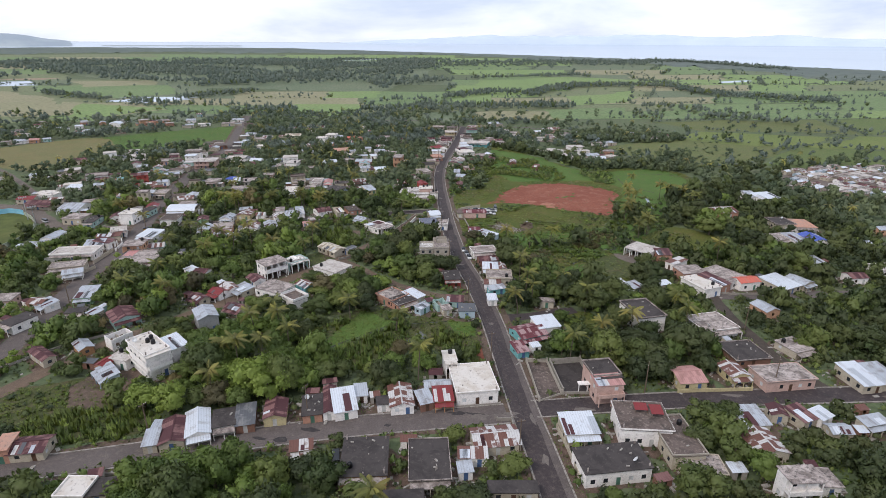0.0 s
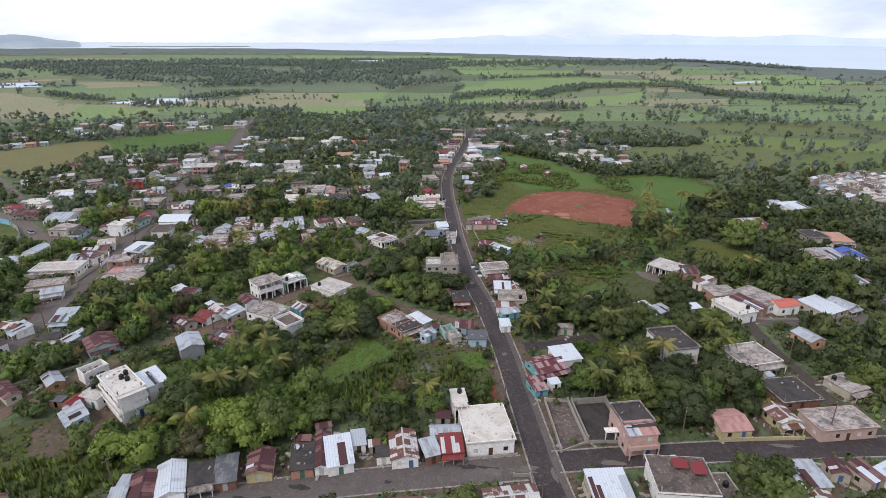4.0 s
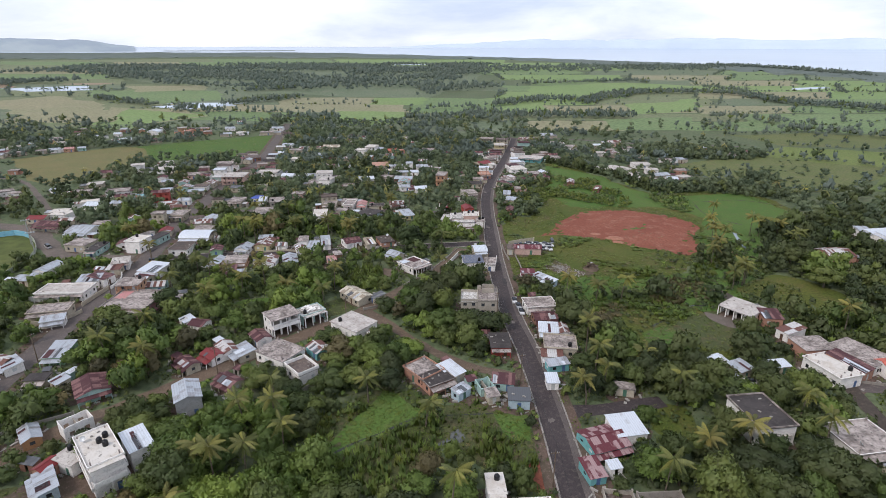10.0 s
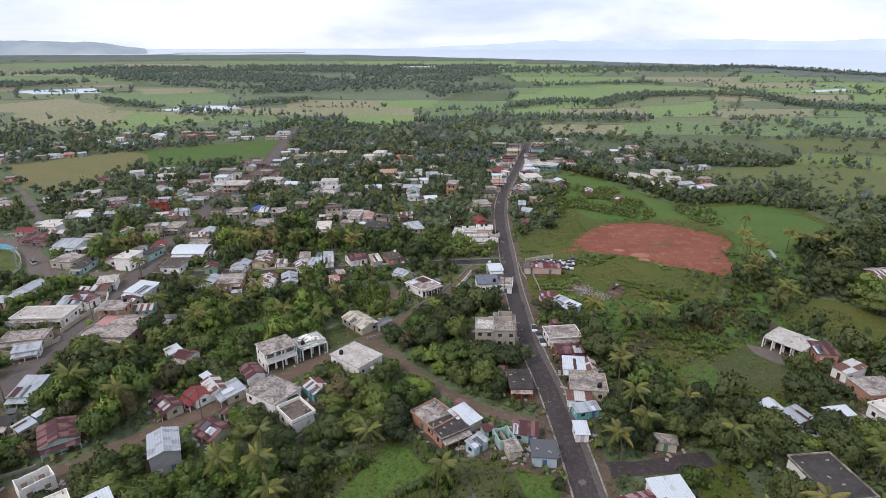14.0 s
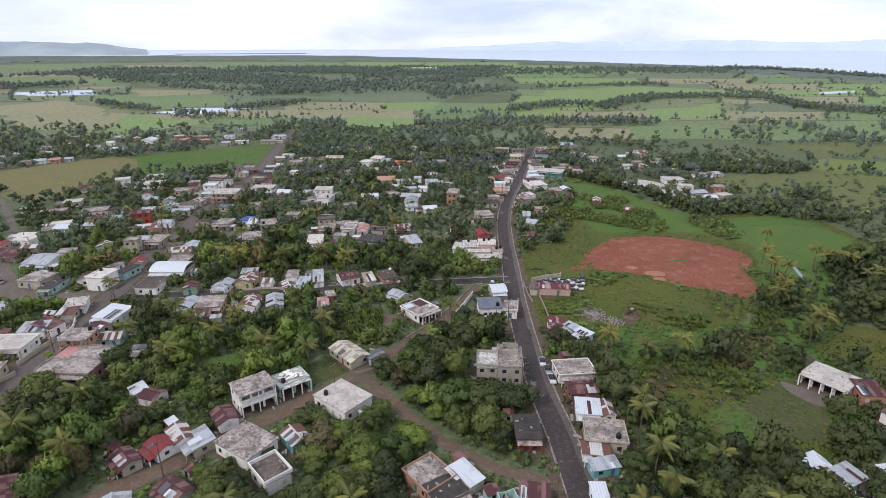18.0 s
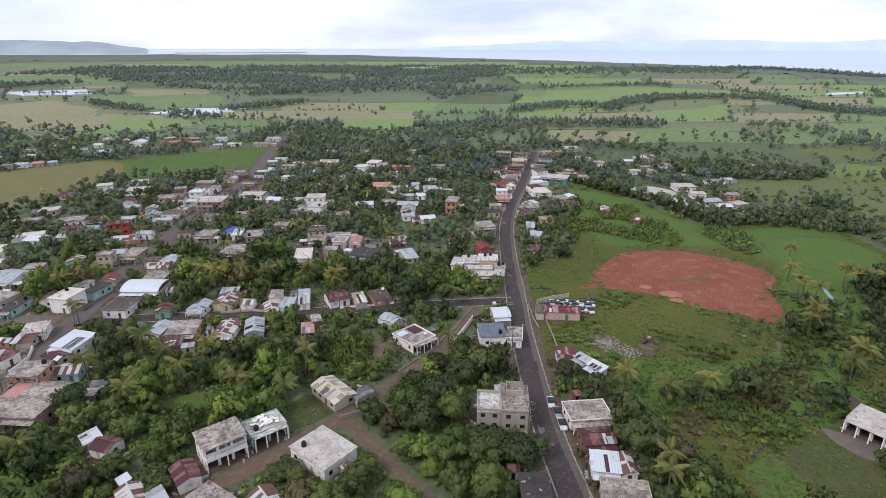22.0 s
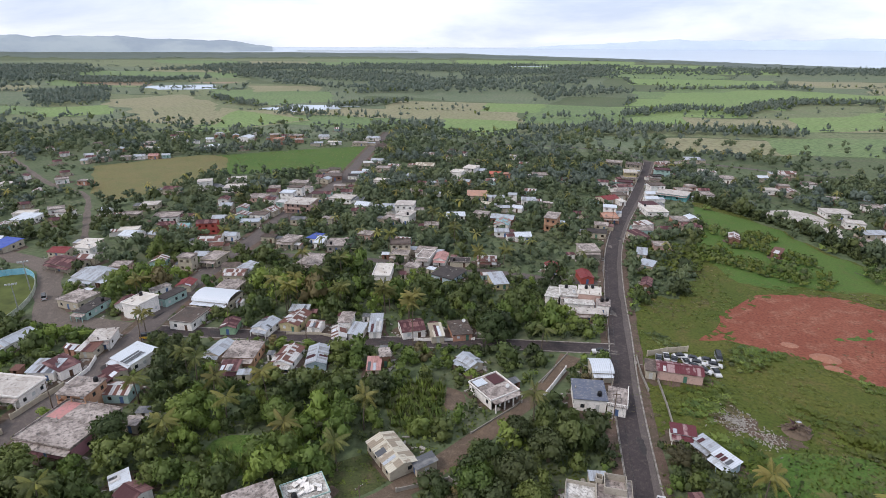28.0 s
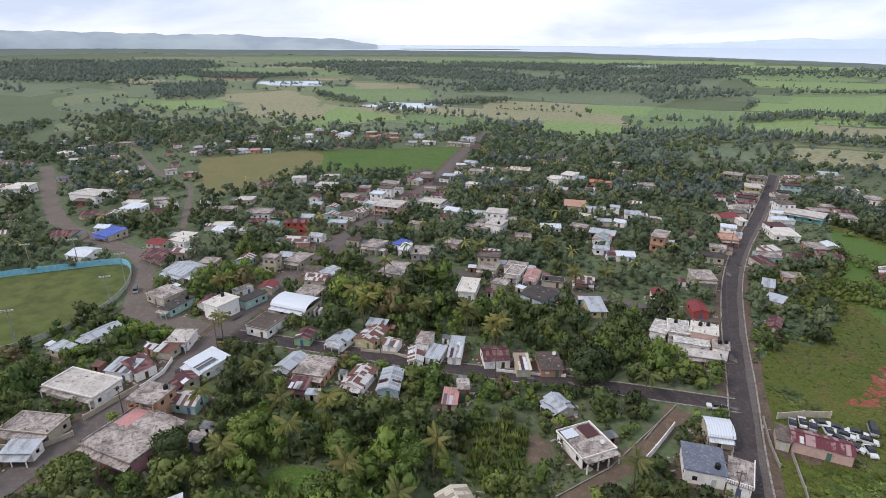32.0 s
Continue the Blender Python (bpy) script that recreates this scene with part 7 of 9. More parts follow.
for k, (x, y, radius, tone) in enumerate((
        (-82, 239, 5, 2), (-17, 297, 5.2, 1), (-66, 214, 3.6, 2), (-103, 194, 3.2, 2), (-76, 158, 3.5, 2), (-38, 111, 4, 2), (-29, 106, 4, 1), (-62, 245, 4, 2), (-46, 247, 4, 2),
        (29.5, 251, 2.6, 3), (-94, 229, 4.5, 1), (55, 96, 4.5, 1), (62, 179, 5, 0))):
    broad_tree(x, y, radius, radius * 1.75, tone, k)
for k, (x, y, radius, tone) in enumerate((
        (71, 186, 5, 0), (68, 192, 4.6, 0), (59, 184, 4.5, 0), (-8, 226, 5, 0), (2, 246, 4.5, 0), (-15, 226, 2.5, 3), (-20, 207, 3.5, 1), (49, 215, 4, 3), (-105, 215, 5, 1), (14, 281, 3.2, 0),
        (-5, 236, 5, 0), (12, 150, 3, 0), (-18, 105, 4, 1), (66, 139, 4.5, 0), (183, 225, 4, 0), (143, 276, 4.5, 0), (152, 282, 5, 0), (151, 232, 5, 0), (142, 252, 5, 1), (154, 207, 5, 1), (75, 167, 5, 0))):
    broad_tree(x, y, radius, radius * 1.7, tone, k + 12)

# the dense dark trees east of the main street
for k, (x, y) in enumerate(((58, 187), (68, 184), (72, 158), (77, 153), (90, 158), (57, 151), (38, 146), (49, 151), (104, 187), (126, 199), (86, 187), (107, 171), (59, 143), (70, 152),
                            (73, 146), (60, 138), (62, 132.5), (75, 120), (63, 111), (72, 101), (127, 152), (134, 148), (118, 149), (110, 164), (86, 148), (51, 168), (87, 202), (92, 182),
                            (54, 170), (66, 182), (67, 196), (38, 183), (49, 197), (40, 206), (150, 277), (169, 270), (81, 158), (64, 147), (97, 152), (44, 152), (80, 140), (93, 142))):
    q = 2.7 + (k * 37 % 17) / 10
    if all(math.hypot(x - a, y - b) > 0.6 * (q + c) for a, b, c in placed) and free_of(x, y, q * 0.45):
        broad_tree(x, y, q, q * 1.9, (0, 0, 1, 0, 2)[k % 5], k + 33)

# palms
frond_meshes = []
for k in range(4):
    s, droop, rise = Shape(), (0.20, 0.25, 0.27, 0.20)[k], (0.95, 0.60, 0.22, -0.30)[k]
    reach = (2.5, 2.9, 2.9, 2.3)[k]
    spine = [Vector((q * reach, 0, rise * q * reach - droop * (q * reach) ** 2)) for q in np.linspace(0.0, 1.0, 9)]
    for a, b in zip(spine, spine[1:]):
        s.bar(a, b, 0.025, 3)
    for i in range(26):
        q = 0.12 + 0.86 * i / 25
        j = min(7, int(q * 8))
        p = spine[j].lerp(spine[j + 1], q * 8 - j)
        ln = 0.95 * math.sin(math.pi * min(1, 0.18 + q * 0.78)) + 0.12
        for sd in (-1, 1):
            tip = p + Vector((0.40 * ln, sd * ln * 0.62, -0.62 * ln))
            s.add([p + Vector((-0.05, 0, 0)), p + Vector((0.09, 0, 0)), tip], [(0, 1, 2)])
    frond_meshes.append(s.mesh("frond", FROND))
palm_trunks = []
for k in range(3):
    s, bend = Shape(), (0.3, 0.8, 1.3)[k]
    way = [Vector((bend * (q / 8) ** 2, 0, q)) for q in np.linspace(-0.2, 8, 7)]
    for a, b, ra in zip(way, way[1:], (0.22, 0.17, 0.15, 0.14, 0.13, 0.12)):
        s.bar(a, b, ra, 7)
    palm_trunks.append((s.mesh("trunk", BARK), bend))
prng = random.Random(3)


def palm(x, y, height):
    if not clear(x, y, 0.6):
        return
    k = prng.randrange(3)
    ob = thing("coconut_palm", "tall coconut palm with drooping green fronds", "palm", x, y, 0, prng.uniform(0, 360), "palms")
    me, bend = palm_trunks[k]
    part("trunk", me, None, ob).scale = (1, 1, height / 8)
    n = prng.randrange(13, 17)
    if y > 215:
        s = Shape()
        for i in range(n):
            m = Matrix.Translation((bend, 0, height)) @ pose(0, 0, 0, 0, prng.uniform(-14, 14), 360 * i / n + prng.uniform(-9, 9)) @ Matrix.Scale(prng.uniform(1.05, 1.4), 4)
            me = frond_meshes[(i * 3 + prng.randrange(2)) % 4]
            s.add([m @ v.co for v in me.vertices], [tuple(f.vertices) for f in me.polygons])
        part("crown", s, FROND, ob)
        placed.append((x, y, 1.2))
        return
    for i in range(n):
        p = part("frond", frond_meshes[(i * 3 + prng.randrange(2)) % 4], None, ob)
        p.matrix_local = Matrix.Translation((bend, 0, height)) @ pose(0, 0, 0, 0, prng.uniform(-14, 14), 360 * i / n + prng.uniform(-9, 9)) @ Matrix.Scale(prng.uniform(1.05, 1.4), 4)
    placed.append((x, y, 1.2))


for x, y in PALMS:
    palm(x, y, prng.uniform(7.5, 10.5))

# the groves between the houses: the nearest as trees of their own, the rest as one wood
cand = grid(-175, 215, 74, 345, 5.2)
radius = (1.8 + 3.4 * nrng.random(len(cand)) ** 1.3) * (1 + 0.3 * patchy(cand, 0.02, 3.0))
ok, tall = room(cand, radius)
for x, y, q in placed:
    ok &= np.hypot(cand[:, 0] - x, cand[:, 1] - y) > q * 0.75 + 1.0
height = np.minimum(radius * nrng.uniform(1.35, 2.2, len(cand)), tall)
ok &= (height > 1.6)
SCRUB = [(38, 262), (112, 276), (121, 300), (122, 318), (134, 316), (139, 294), (132, 268), (128, 262), (112, 240), (98, 205), (80, 200), (60, 204), (45, 214)]
scrub = np.array([inside(x, y, SCRUB) or inside(x, y, POOLSIDE) for x, y in cand])
ok &= ~scrub | (nrng.random(len(cand)) < 0.10)
radius = np.minimum(radius, height * 0.9)
tone_n = patchy(cand, 0.03, 8.0) + nrng.normal(0, 0.22, len(cand))
tone_n += np.where(cand[:, 0] > 32, -0.26, np.where(cand[:, 0] < -25, 0.24, 0.06))
tone = np.where(tone_n < -0.08, 0, np.where(tone_n < 0.28, 1, np.where(nrng.random(len(cand)) < 0.95, 2, 3)))
MID = [crown_arrays(nrng, 8, 1, 64, 0.095) for _ in range(7)]
MID_FAR = [crown_arrays(nrng, 6, 1, 36, 0.115) for _ in range(7)]
near = ok & (height > 3.2) & (np.abs(cand[:, 0] + 10) < 95) & (cand[:, 1] < 262)
order = np.nonzero(near)[0]
order = order[np.argsort(np.hypot(cand[order, 0], cand[order, 1] - 160) + 40 * nrng.random(len(order)))][:240]
for k, i in enumerate(order):
    broad_tree(float(cand[i, 0]), float(cand[i, 1]), float(radius[i]), float(height[i]), int(tone[i]), k + 40)
rest = np.setdiff1d(np.nonzero(ok)[0], order)
for t in range(4):
    for beyond, kind in ((False, MID), (True, MID_FAR)):
        pick = [i for i in rest if tone[i] == t and (cand[i, 1] > 235 or abs(cand[i, 0]) > 100) == beyond]
        strew("grove", f"{TONE[t]} trees between the houses", "trees", [(cand[i, 0], cand[i, 1], 0.12 * height[i], radius[i], height[i] * 0.74) for i in pick], kind, LEAF[t])

# undergrowth: bushes, banana plants and weeds in every gap
cand = grid(-165, 195, 74, 345, 3.3)
radius = nrng.uniform(0.6, 1.5, len(cand))
ok, tall = room(cand, radius, [OPEN[1], OPEN[9], OPEN[10], OPEN[11], *OPEN[13:]])
grassy = np.array([any(inside(x, y, q) for q in OPEN) for x, y in cand])
tall = np.where(grassy, np.minimum(tall, nrng.uniform(0.5, 1.3, len(cand))), tall)
height = np.minimum(radius * nrng.uniform(0.7, 1.5, len(cand)), tall * 0.8)
LOW = [crown_arrays(nrng, 1, 1, 26, 0.19, 0.9, 1.0, 0.6) for _ in range(5)]
gate = patchy(cand, 0.035, 21.0)
ok &= (height > 0.35) & (gate > np.where(grassy, np.where((cand[:, 0] > 26) & (cand[:, 1] > 250), 0.34, 0.0), np.where([inside(x, y, SCRUB) for x, y in cand], -0.6, -0.55)))
tone_n = patchy(cand, 0.04, 30.0) + nrng.normal(0, 0.2, len(cand)) - 0.2 * (cand[:, 0] > 32)
for t, lo, hi in ((0, -9, -0.12), (1, -0.12, 0.16), (2, 0.16, 9)):
    pick = np.nonzero(ok & (tone_n >= lo) & (tone_n < hi))[0]
    strew("undergrowth", f"{TONE[t]} bushes and weeds", "bushes", [(cand[i, 0], cand[i, 1], -0.05, radius[i], height[i]) for i in pick], LOW, LEAF[t])
# low dense scrub east of the main street and in the meadow
cand = grid(30, 140, 195, 320, 2.1)
radius = nrng.uniform(1.3, 2.4, len(cand))
ok, tall = room(cand, radius, [OPEN[1], OPEN[10], *OPEN[12:]])
rough = np.array([inside(x, y, SCRUB) for x, y in cand])
g = patchy(cand, 0.06, 33.0)
meadow = np.array([inside(x, y, OPEN[0]) for x, y in cand])
ok &= (rough & (g > -0.02)) | (meadow & (g > 0.30))
height = np.minimum(np.where(rough, nrng.uniform(0.35, 0.8, len(cand)) + 0.6 * (patchy(cand, 0.05, 50.0) > 0.20), nrng.uniform(0.25, 0.6, len(cand))), tall)
tone_n = 1.4 * patchy(cand, 0.05, 35.0) + nrng.normal(0, 0.10, len(cand))
WEED = [tuft_arrays(nrng, 24) for _ in range(6)]
for t, lo, hi in ((0, -9, -0.30), (1, -0.30, 0.05), (2, 0.05, 0.50), (3, 0.50, 9)):
    pick = np.nonzero(ok & (tone_n >= lo) & (tone_n < hi))[0]
    strew("scrub", f"{TONE[t]} low scrub in the wet hollow", "bushes", [(cand[i, 0], cand[i, 1], 0.0, radius[i], height[i]) for i in pick], WEED, (LEAF[1], LEAF[5], LEAF[2], LEAF[3])[t])
# a stand of dry reeds in the hollow
REEDS = [(76.9, 253.8), (89.2, 259.7), (94.6, 254.3), (90.3, 244.0), (81.6, 236.1), (72.7, 237.3)]
q = np.array(REEDS)
p = grid(q[:, 0].min(), q[:, 0].max(), q[:, 1].min(), q[:, 1].max(), 1.3)
strew("reeds", "stand of dry brown reeds in the wet hollow", "reeds", [(x, y, 0.0, nrng.uniform(0.6, 1.3), nrng.uniform(0.6, 1.5)) for (x, y), k in zip(p, patchy(p, 0.15, 12.0)) if k > -0.25 and inside(x, y, REEDS)], WEED, LEAF[3])
# clumps of bushes in the lush meadow
cand = grid(55, 190, 290, 480, 3.0)
g = patchy(cand, 0.035, 71.0)
LUSH = [(74, 473), (100, 444), (128, 386), (175, 393), (186, 353), (159, 322), (126, 282), (112, 278), (124, 303), (133, 329), (126, 355), (100, 362), (72, 362), (61, 400)]
ok = np.array([inside(x, y, LUSH) for x, y in cand]) & (g > np.where((cand[:, 1] < 350) & (cand[:, 0] > 100), 0.38, 0.20))
bushes = [(x, y, -0.1, nrng.uniform(1.0, 2.4), nrng.uniform(0.8, 2.4)) for (x, y) in cand[ok]]
strew("meadow_bushes", "green bushes growing in clumps in the meadow", "bushes", bushes[::2], LOW, LEAF[1])
strew("meadow_bushes", "bright green bushes growing in clumps in the meadow", "bushes", bushes[1::2], LOW, LEAF[2])
low = []
for poly, gap in (([(31.7, 396), (44.5, 420), (56.2, 436), (63, 434), (68.5, 417), (79.6, 411), (82.7, 393.6), (72.8, 377), (52, 366), (30, 358)], -0.12),
                  ([(84, 424), (97, 429), (101.7, 407), (106, 391.6), (106, 367.5), (100.5, 359), (93, 361), (72, 376)], -0.05)):
    q = np.array(poly)
    p = grid(q[:, 0].min(), q[:, 0].max(), q[:, 1].min(), q[:, 1].max(), 2.3)
    low += [(x, y, -0.1, nrng.uniform(0.9, 2.1), nrng.uniform(0.7, 2.0)) for (x, y), k in zip(p, patchy(p, 0.06, 77.0)) if k > gap and inside(x, y, poly) and clear(x, y, 1.2)]
strew("meadow_bushes", "green bushes growing close together beside the meadow", "bushes", low[::3], LOW, LEAF[1])
strew("meadow_bushes", "bright green bushes growing close together beside the meadow", "bushes", low[1::3] + low[2::3], LOW, LEAF[5])
belt = []
for poly in ([(124, 412), (130, 398), (140, 392), (156, 392), (180, 386), (200, 377), (216, 399), (191, 418), (162, 414), (140, 418)], [(158, 512), (176, 500), (238, 496), (262, 515), (230, 545), (165, 556)], [(196, 430), (214, 418), (226, 432), (208, 446)]):
    q = np.array(poly)
    p = grid(q[:, 0].min(), q[:, 0].max(), q[:, 1].min(), q[:, 1].max(), 4.6)
    belt += [(x, y, 0.2, nrng.uniform(2.0, 3.8), nrng.uniform(2.6, 5.6)) for x, y in p if inside(x, y, poly) and clear(x, y, 1.5)]
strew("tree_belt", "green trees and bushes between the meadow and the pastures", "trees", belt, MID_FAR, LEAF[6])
hedge_line = []
for p in smooth_line([(76, 487), (87, 475), (99, 457), (108, 446), (117, 435), (122, 412), (128, 395)], 1.3):
    for q in range(2):
        hedge_line.append((p.x + nrng.normal(0, 1.6), p.y + nrng.normal(0, 1.6), 0.0, nrng.uniform(1.2, 2.6), nrng.uniform(1.8, 4.5)))
strew("hedge", "dark overgrown hedge between the meadow and the yard", "hedge", hedge_line, MID_FAR, LEAF[0])
# grass tufts and weeds in the open land
BANANA = [tuft_arrays(nrng, 12) for _ in range(6)]
bananas = [[], []]
for poly in (OPEN[22], OPEN[23], OPEN[25], OPEN[26], OPEN[27], OPEN[2]):
    q = np.array(poly)
    p = grid(q[:, 0].min(), q[:, 0].max(), q[:, 1].min(), q[:, 1].max(), 1.7)
    for (x, y), k in zip(p, patchy(p, 0.12, 61.0)):
        if inside(x, y, poly) and not any(inside(x, y, z) for z in (OPEN[16], OPEN[17])) and (poly not in (OPEN[2], OPEN[26]) or k > 0.12) and k > -0.5:
            bananas[int(nrng.random() < 0.45)].append((x, y, 0.0, nrng.uniform(0.9, 1.7), nrng.uniform(1.0, 2.3)))
for k in (0, 1):
    strew("banana_plants", "green banana plants with broad drooping leaves", "plants", bananas[k], BANANA, LEAF[(2, 5)[k]])
TUFT = [tuft_arrays(nrng, 9) for _ in range(6)]
tufts = [[], [], []]
HERB = [tuft_arrays(nrng, 6) for _ in range(6)]
p = grid(-125, 135, 84, 262, 1.75)
small = np.full(len(p), 0.4)
free, _ = room(p, small, [OPEN[1], OPEN[9], OPEN[10], OPEN[11], *OPEN[13:]])
herbs = [[], []]
for (x, y), k in zip(p[free], patchy(p[free], 0.09, 47.0)):
    if k > -0.3:
        herbs[0 if k < 0.08 else 1].append((x, y, -0.02, nrng.uniform(0.6, 1.3), nrng.uniform(0.25, 0.8)))
for t, m in ((0, LEAF[1]), (1, LEAF[5])):
    strew("herbs", "leafy weeds and young banana plants covering the ground", "weeds", herbs[t], HERB, m)
for n_poly, poly in enumerate([*OPEN[:9], OPEN[12], OPEN[14], *OPEN[16:20]]):
    q = np.array(poly)
    p = grid(q[:, 0].min() - 3, q[:, 0].max() + 3, q[:, 1].min() - 3, q[:, 1].max() + 3, 1.9 if n_poly in (0, 2, 3, 4) or n_poly > 8 else 4.0)
    g = patchy(p, 0.05, 44.0)
    for (x, y), k in zip(p, g):
        if not inside(x, y, poly) or (n_poly == 0 and inside(x, y, OPEN[1])) or k < -0.3:
            continue
        if n_poly == 5 or n_poly == 1 and k < 0.40:
            continue
        if n_poly == 0 and inside(x, y, LUSH):
            continue
        tufts[0 if k < -0.02 else 1 if k < 0.2 else 2].append((x, y, 0.0, nrng.uniform(0.3, 1.4), nrng.uniform(0.08, 0.30)))
for t, m in ((0, LEAF[5]), (1, LEAF[5]), (2, LEAF[3])):
    strew("grass_tufts", "tufts of long grass in the meadows", "grass", tufts[t], TUFT, m)
# low growth between the farther houses
cand = np.concatenate([grid(-200, 100, 345, 600, 4.8), grid(-520, -200, 300, 700, 6.0), grid(100, 300, 345, 620, 8.0)])
radius = nrng.uniform(0.9, 2.0, len(cand))
ok, tall = room(cand, radius)
ok &= ((cand[:, 0] > -200) & (cand[:, 0] < 100)) | (patchy(cand, 0.03, 90.0) > 0.02)
ONE = [crown_arrays(nrng, 1, 1, 20, 0.21, 0.9) for _ in range(5)]
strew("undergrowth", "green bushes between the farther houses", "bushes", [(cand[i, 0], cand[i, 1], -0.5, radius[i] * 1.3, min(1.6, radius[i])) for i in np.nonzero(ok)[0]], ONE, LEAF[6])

# woods round the farther village
FARM = [crown_arrays(nrng, 4, 1, 16, 0.15) for _ in range(6)]
PALM_FAR = [palm_arrays(nrng) for _ in range(4)]
cand = np.concatenate([grid(-190, 100, 345, 610, 6.6), grid(-640, -190, 345, 720, 7.4), grid(-190, 100, 612, 720, 8.6), grid(100, 420, 345, 720, 8.6), grid(-330, -175, 80, 345, 7.0), grid(215, 330, 80, 345, 7.0)])
radius = nrng.uniform(2.4, 4.6, len(cand))
ok, tall = room(cand, radius)
height = np.minimum(radius * nrng.uniform(1.5, 2.1, len(cand)), np.maximum(tall, 2.2))
g = patchy(cand, 0.012, 60.0)
ok &= (g + nrng.normal(0, 0.15, len(cand)) > -0.22)
thin = np.where((cand[:, 0] > 172) & (cand[:, 1] > 400), 0.10, 1.0)
thin = np.where((cand[:, 0] < -250) & (cand[:, 1] > 560), 0.6, thin)
thin = np.where((cand[:, 0] < -150) & (cand[:, 1] > 375) & (cand[:, 1] < 490), 0.9, thin)
thin = np.where((cand[:, 1] > 640) & ((cand[:, 0] < -210) | (cand[:, 0] > 90)), 0.12, thin)
for belt in ([(146, 565), (238, 530), (238, 500), (150, 505)], [(150, 440), (225, 392), (205, 350), (150, 372)], [(262, 322), (250, 400), (350, 420), (360, 320)]):
    thin = np.where([inside(x, y, belt) for x, y in cand], 0.8, thin)
ok &= nrng.random(len(cand)) < thin
tone_n = patchy(cand, 0.02, 70.0) + nrng.normal(0, 0.18, len(cand))
for t, lo, hi in ((0, -9, -0.12), (1, -0.12, 0.30), (2, 0.30, 9)):
    pick = np.nonzero(ok & (tone_n >= lo) & (tone_n < hi))[0]
    for beyond in (False, True):
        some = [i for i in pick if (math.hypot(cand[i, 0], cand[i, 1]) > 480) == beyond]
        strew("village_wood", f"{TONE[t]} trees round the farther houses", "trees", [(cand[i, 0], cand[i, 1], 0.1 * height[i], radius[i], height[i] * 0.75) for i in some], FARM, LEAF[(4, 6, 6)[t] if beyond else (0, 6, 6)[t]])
pick = np.nonzero(ok & (nrng.random(len(cand)) < 0.10))[0]
strew("far_palms", "coconut palms among the farther trees", "palms", [(cand[i, 0], cand[i, 1], 0, 7.5, nrng.uniform(7, 10)) for i in pick], PALM_FAR, FROND)


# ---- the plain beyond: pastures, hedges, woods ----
# lightened and shifted to blue, so that distance haze sits in these colours
HAZED_PASTURE = [ground_like("pasture_" + k, c, 0.006, 0.95, 0.5) for k, c in (
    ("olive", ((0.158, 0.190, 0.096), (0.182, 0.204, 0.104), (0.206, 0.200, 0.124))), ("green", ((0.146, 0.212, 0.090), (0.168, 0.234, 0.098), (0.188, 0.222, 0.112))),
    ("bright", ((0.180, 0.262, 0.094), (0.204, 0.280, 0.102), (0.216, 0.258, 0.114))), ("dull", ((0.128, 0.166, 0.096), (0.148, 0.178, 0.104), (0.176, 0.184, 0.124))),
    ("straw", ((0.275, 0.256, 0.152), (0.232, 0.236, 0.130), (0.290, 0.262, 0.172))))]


def uneven(corners, z, seed):
    """A field whose edges wander a little between its corners."""
    ring = []
    for (ax, ay), (bx, by) in zip(corners, [*corners[1:], corners[0]]):
        ln = math.hypot(bx - ax, by - ay)
        n = max(2, min(14, int(ln / 22)))
        for k in range(n):
            t = k / n
            x, y, q = ax + (bx - ax) * t, ay + (by - ay) * t, min(0.13 * ln, 34) * math.sin(math.pi * t)
            w = noise.noise((x * 0.013, y * 0.013, seed)) + 0.4 * noise.noise((x * 0.05, y * 0.05, seed + 3))
            ring.append((x - (by - ay) / ln * q * w, y + (bx - ax) / ln * q * w, z))
    return Shape().add(ring, [tuple(range(len(ring)))])


frng = random.Random(12)
rows = [648, 730, 815, 915, 1030, 1170, 1340, 1540, 1790, 2100, 2480, 2950, 3500]
hedge = []
WOODS = [[(-1430, 2280), (-914, 2464), (203, 2628), (60, 1495), (-40, 1000), (-252, 1090), (-455, 1150), (-765, 1469)],
         [(-2600, 1700), (-1807, 2060), (-1132, 1330), (-1144, 985), (-960, 760), (-1500, 800)]]


def line(a, b, thick):
    """A hedge along a field's edge: low, close-set, with gaps and taller trees here and there."""
    ln, seed = math.hypot(b[0] - a[0], b[1] - a[1]), frng.uniform(0, 99)
    for q in range(int(ln / 3.0 * max(0.8, thick * 0.8))):
        u = frng.random()
        if noise.noise((u * ln * 0.012, seed, 0)) < -0.12:
            continue
        tree = frng.random() < 0.12
        hedge.append((a[0] + (b[0] - a[0]) * u + frng.uniform(-2, 2) * thick, a[1] + (b[1] - a[1]) * u + frng.uniform(-4, 4) * thick, 0.1,
                      frng.uniform(2.4, 4.2) if tree else frng.uniform(1.2, 2.6), frng.uniform(4, 7.5) if tree else frng.uniform(1.4, 3.4)))


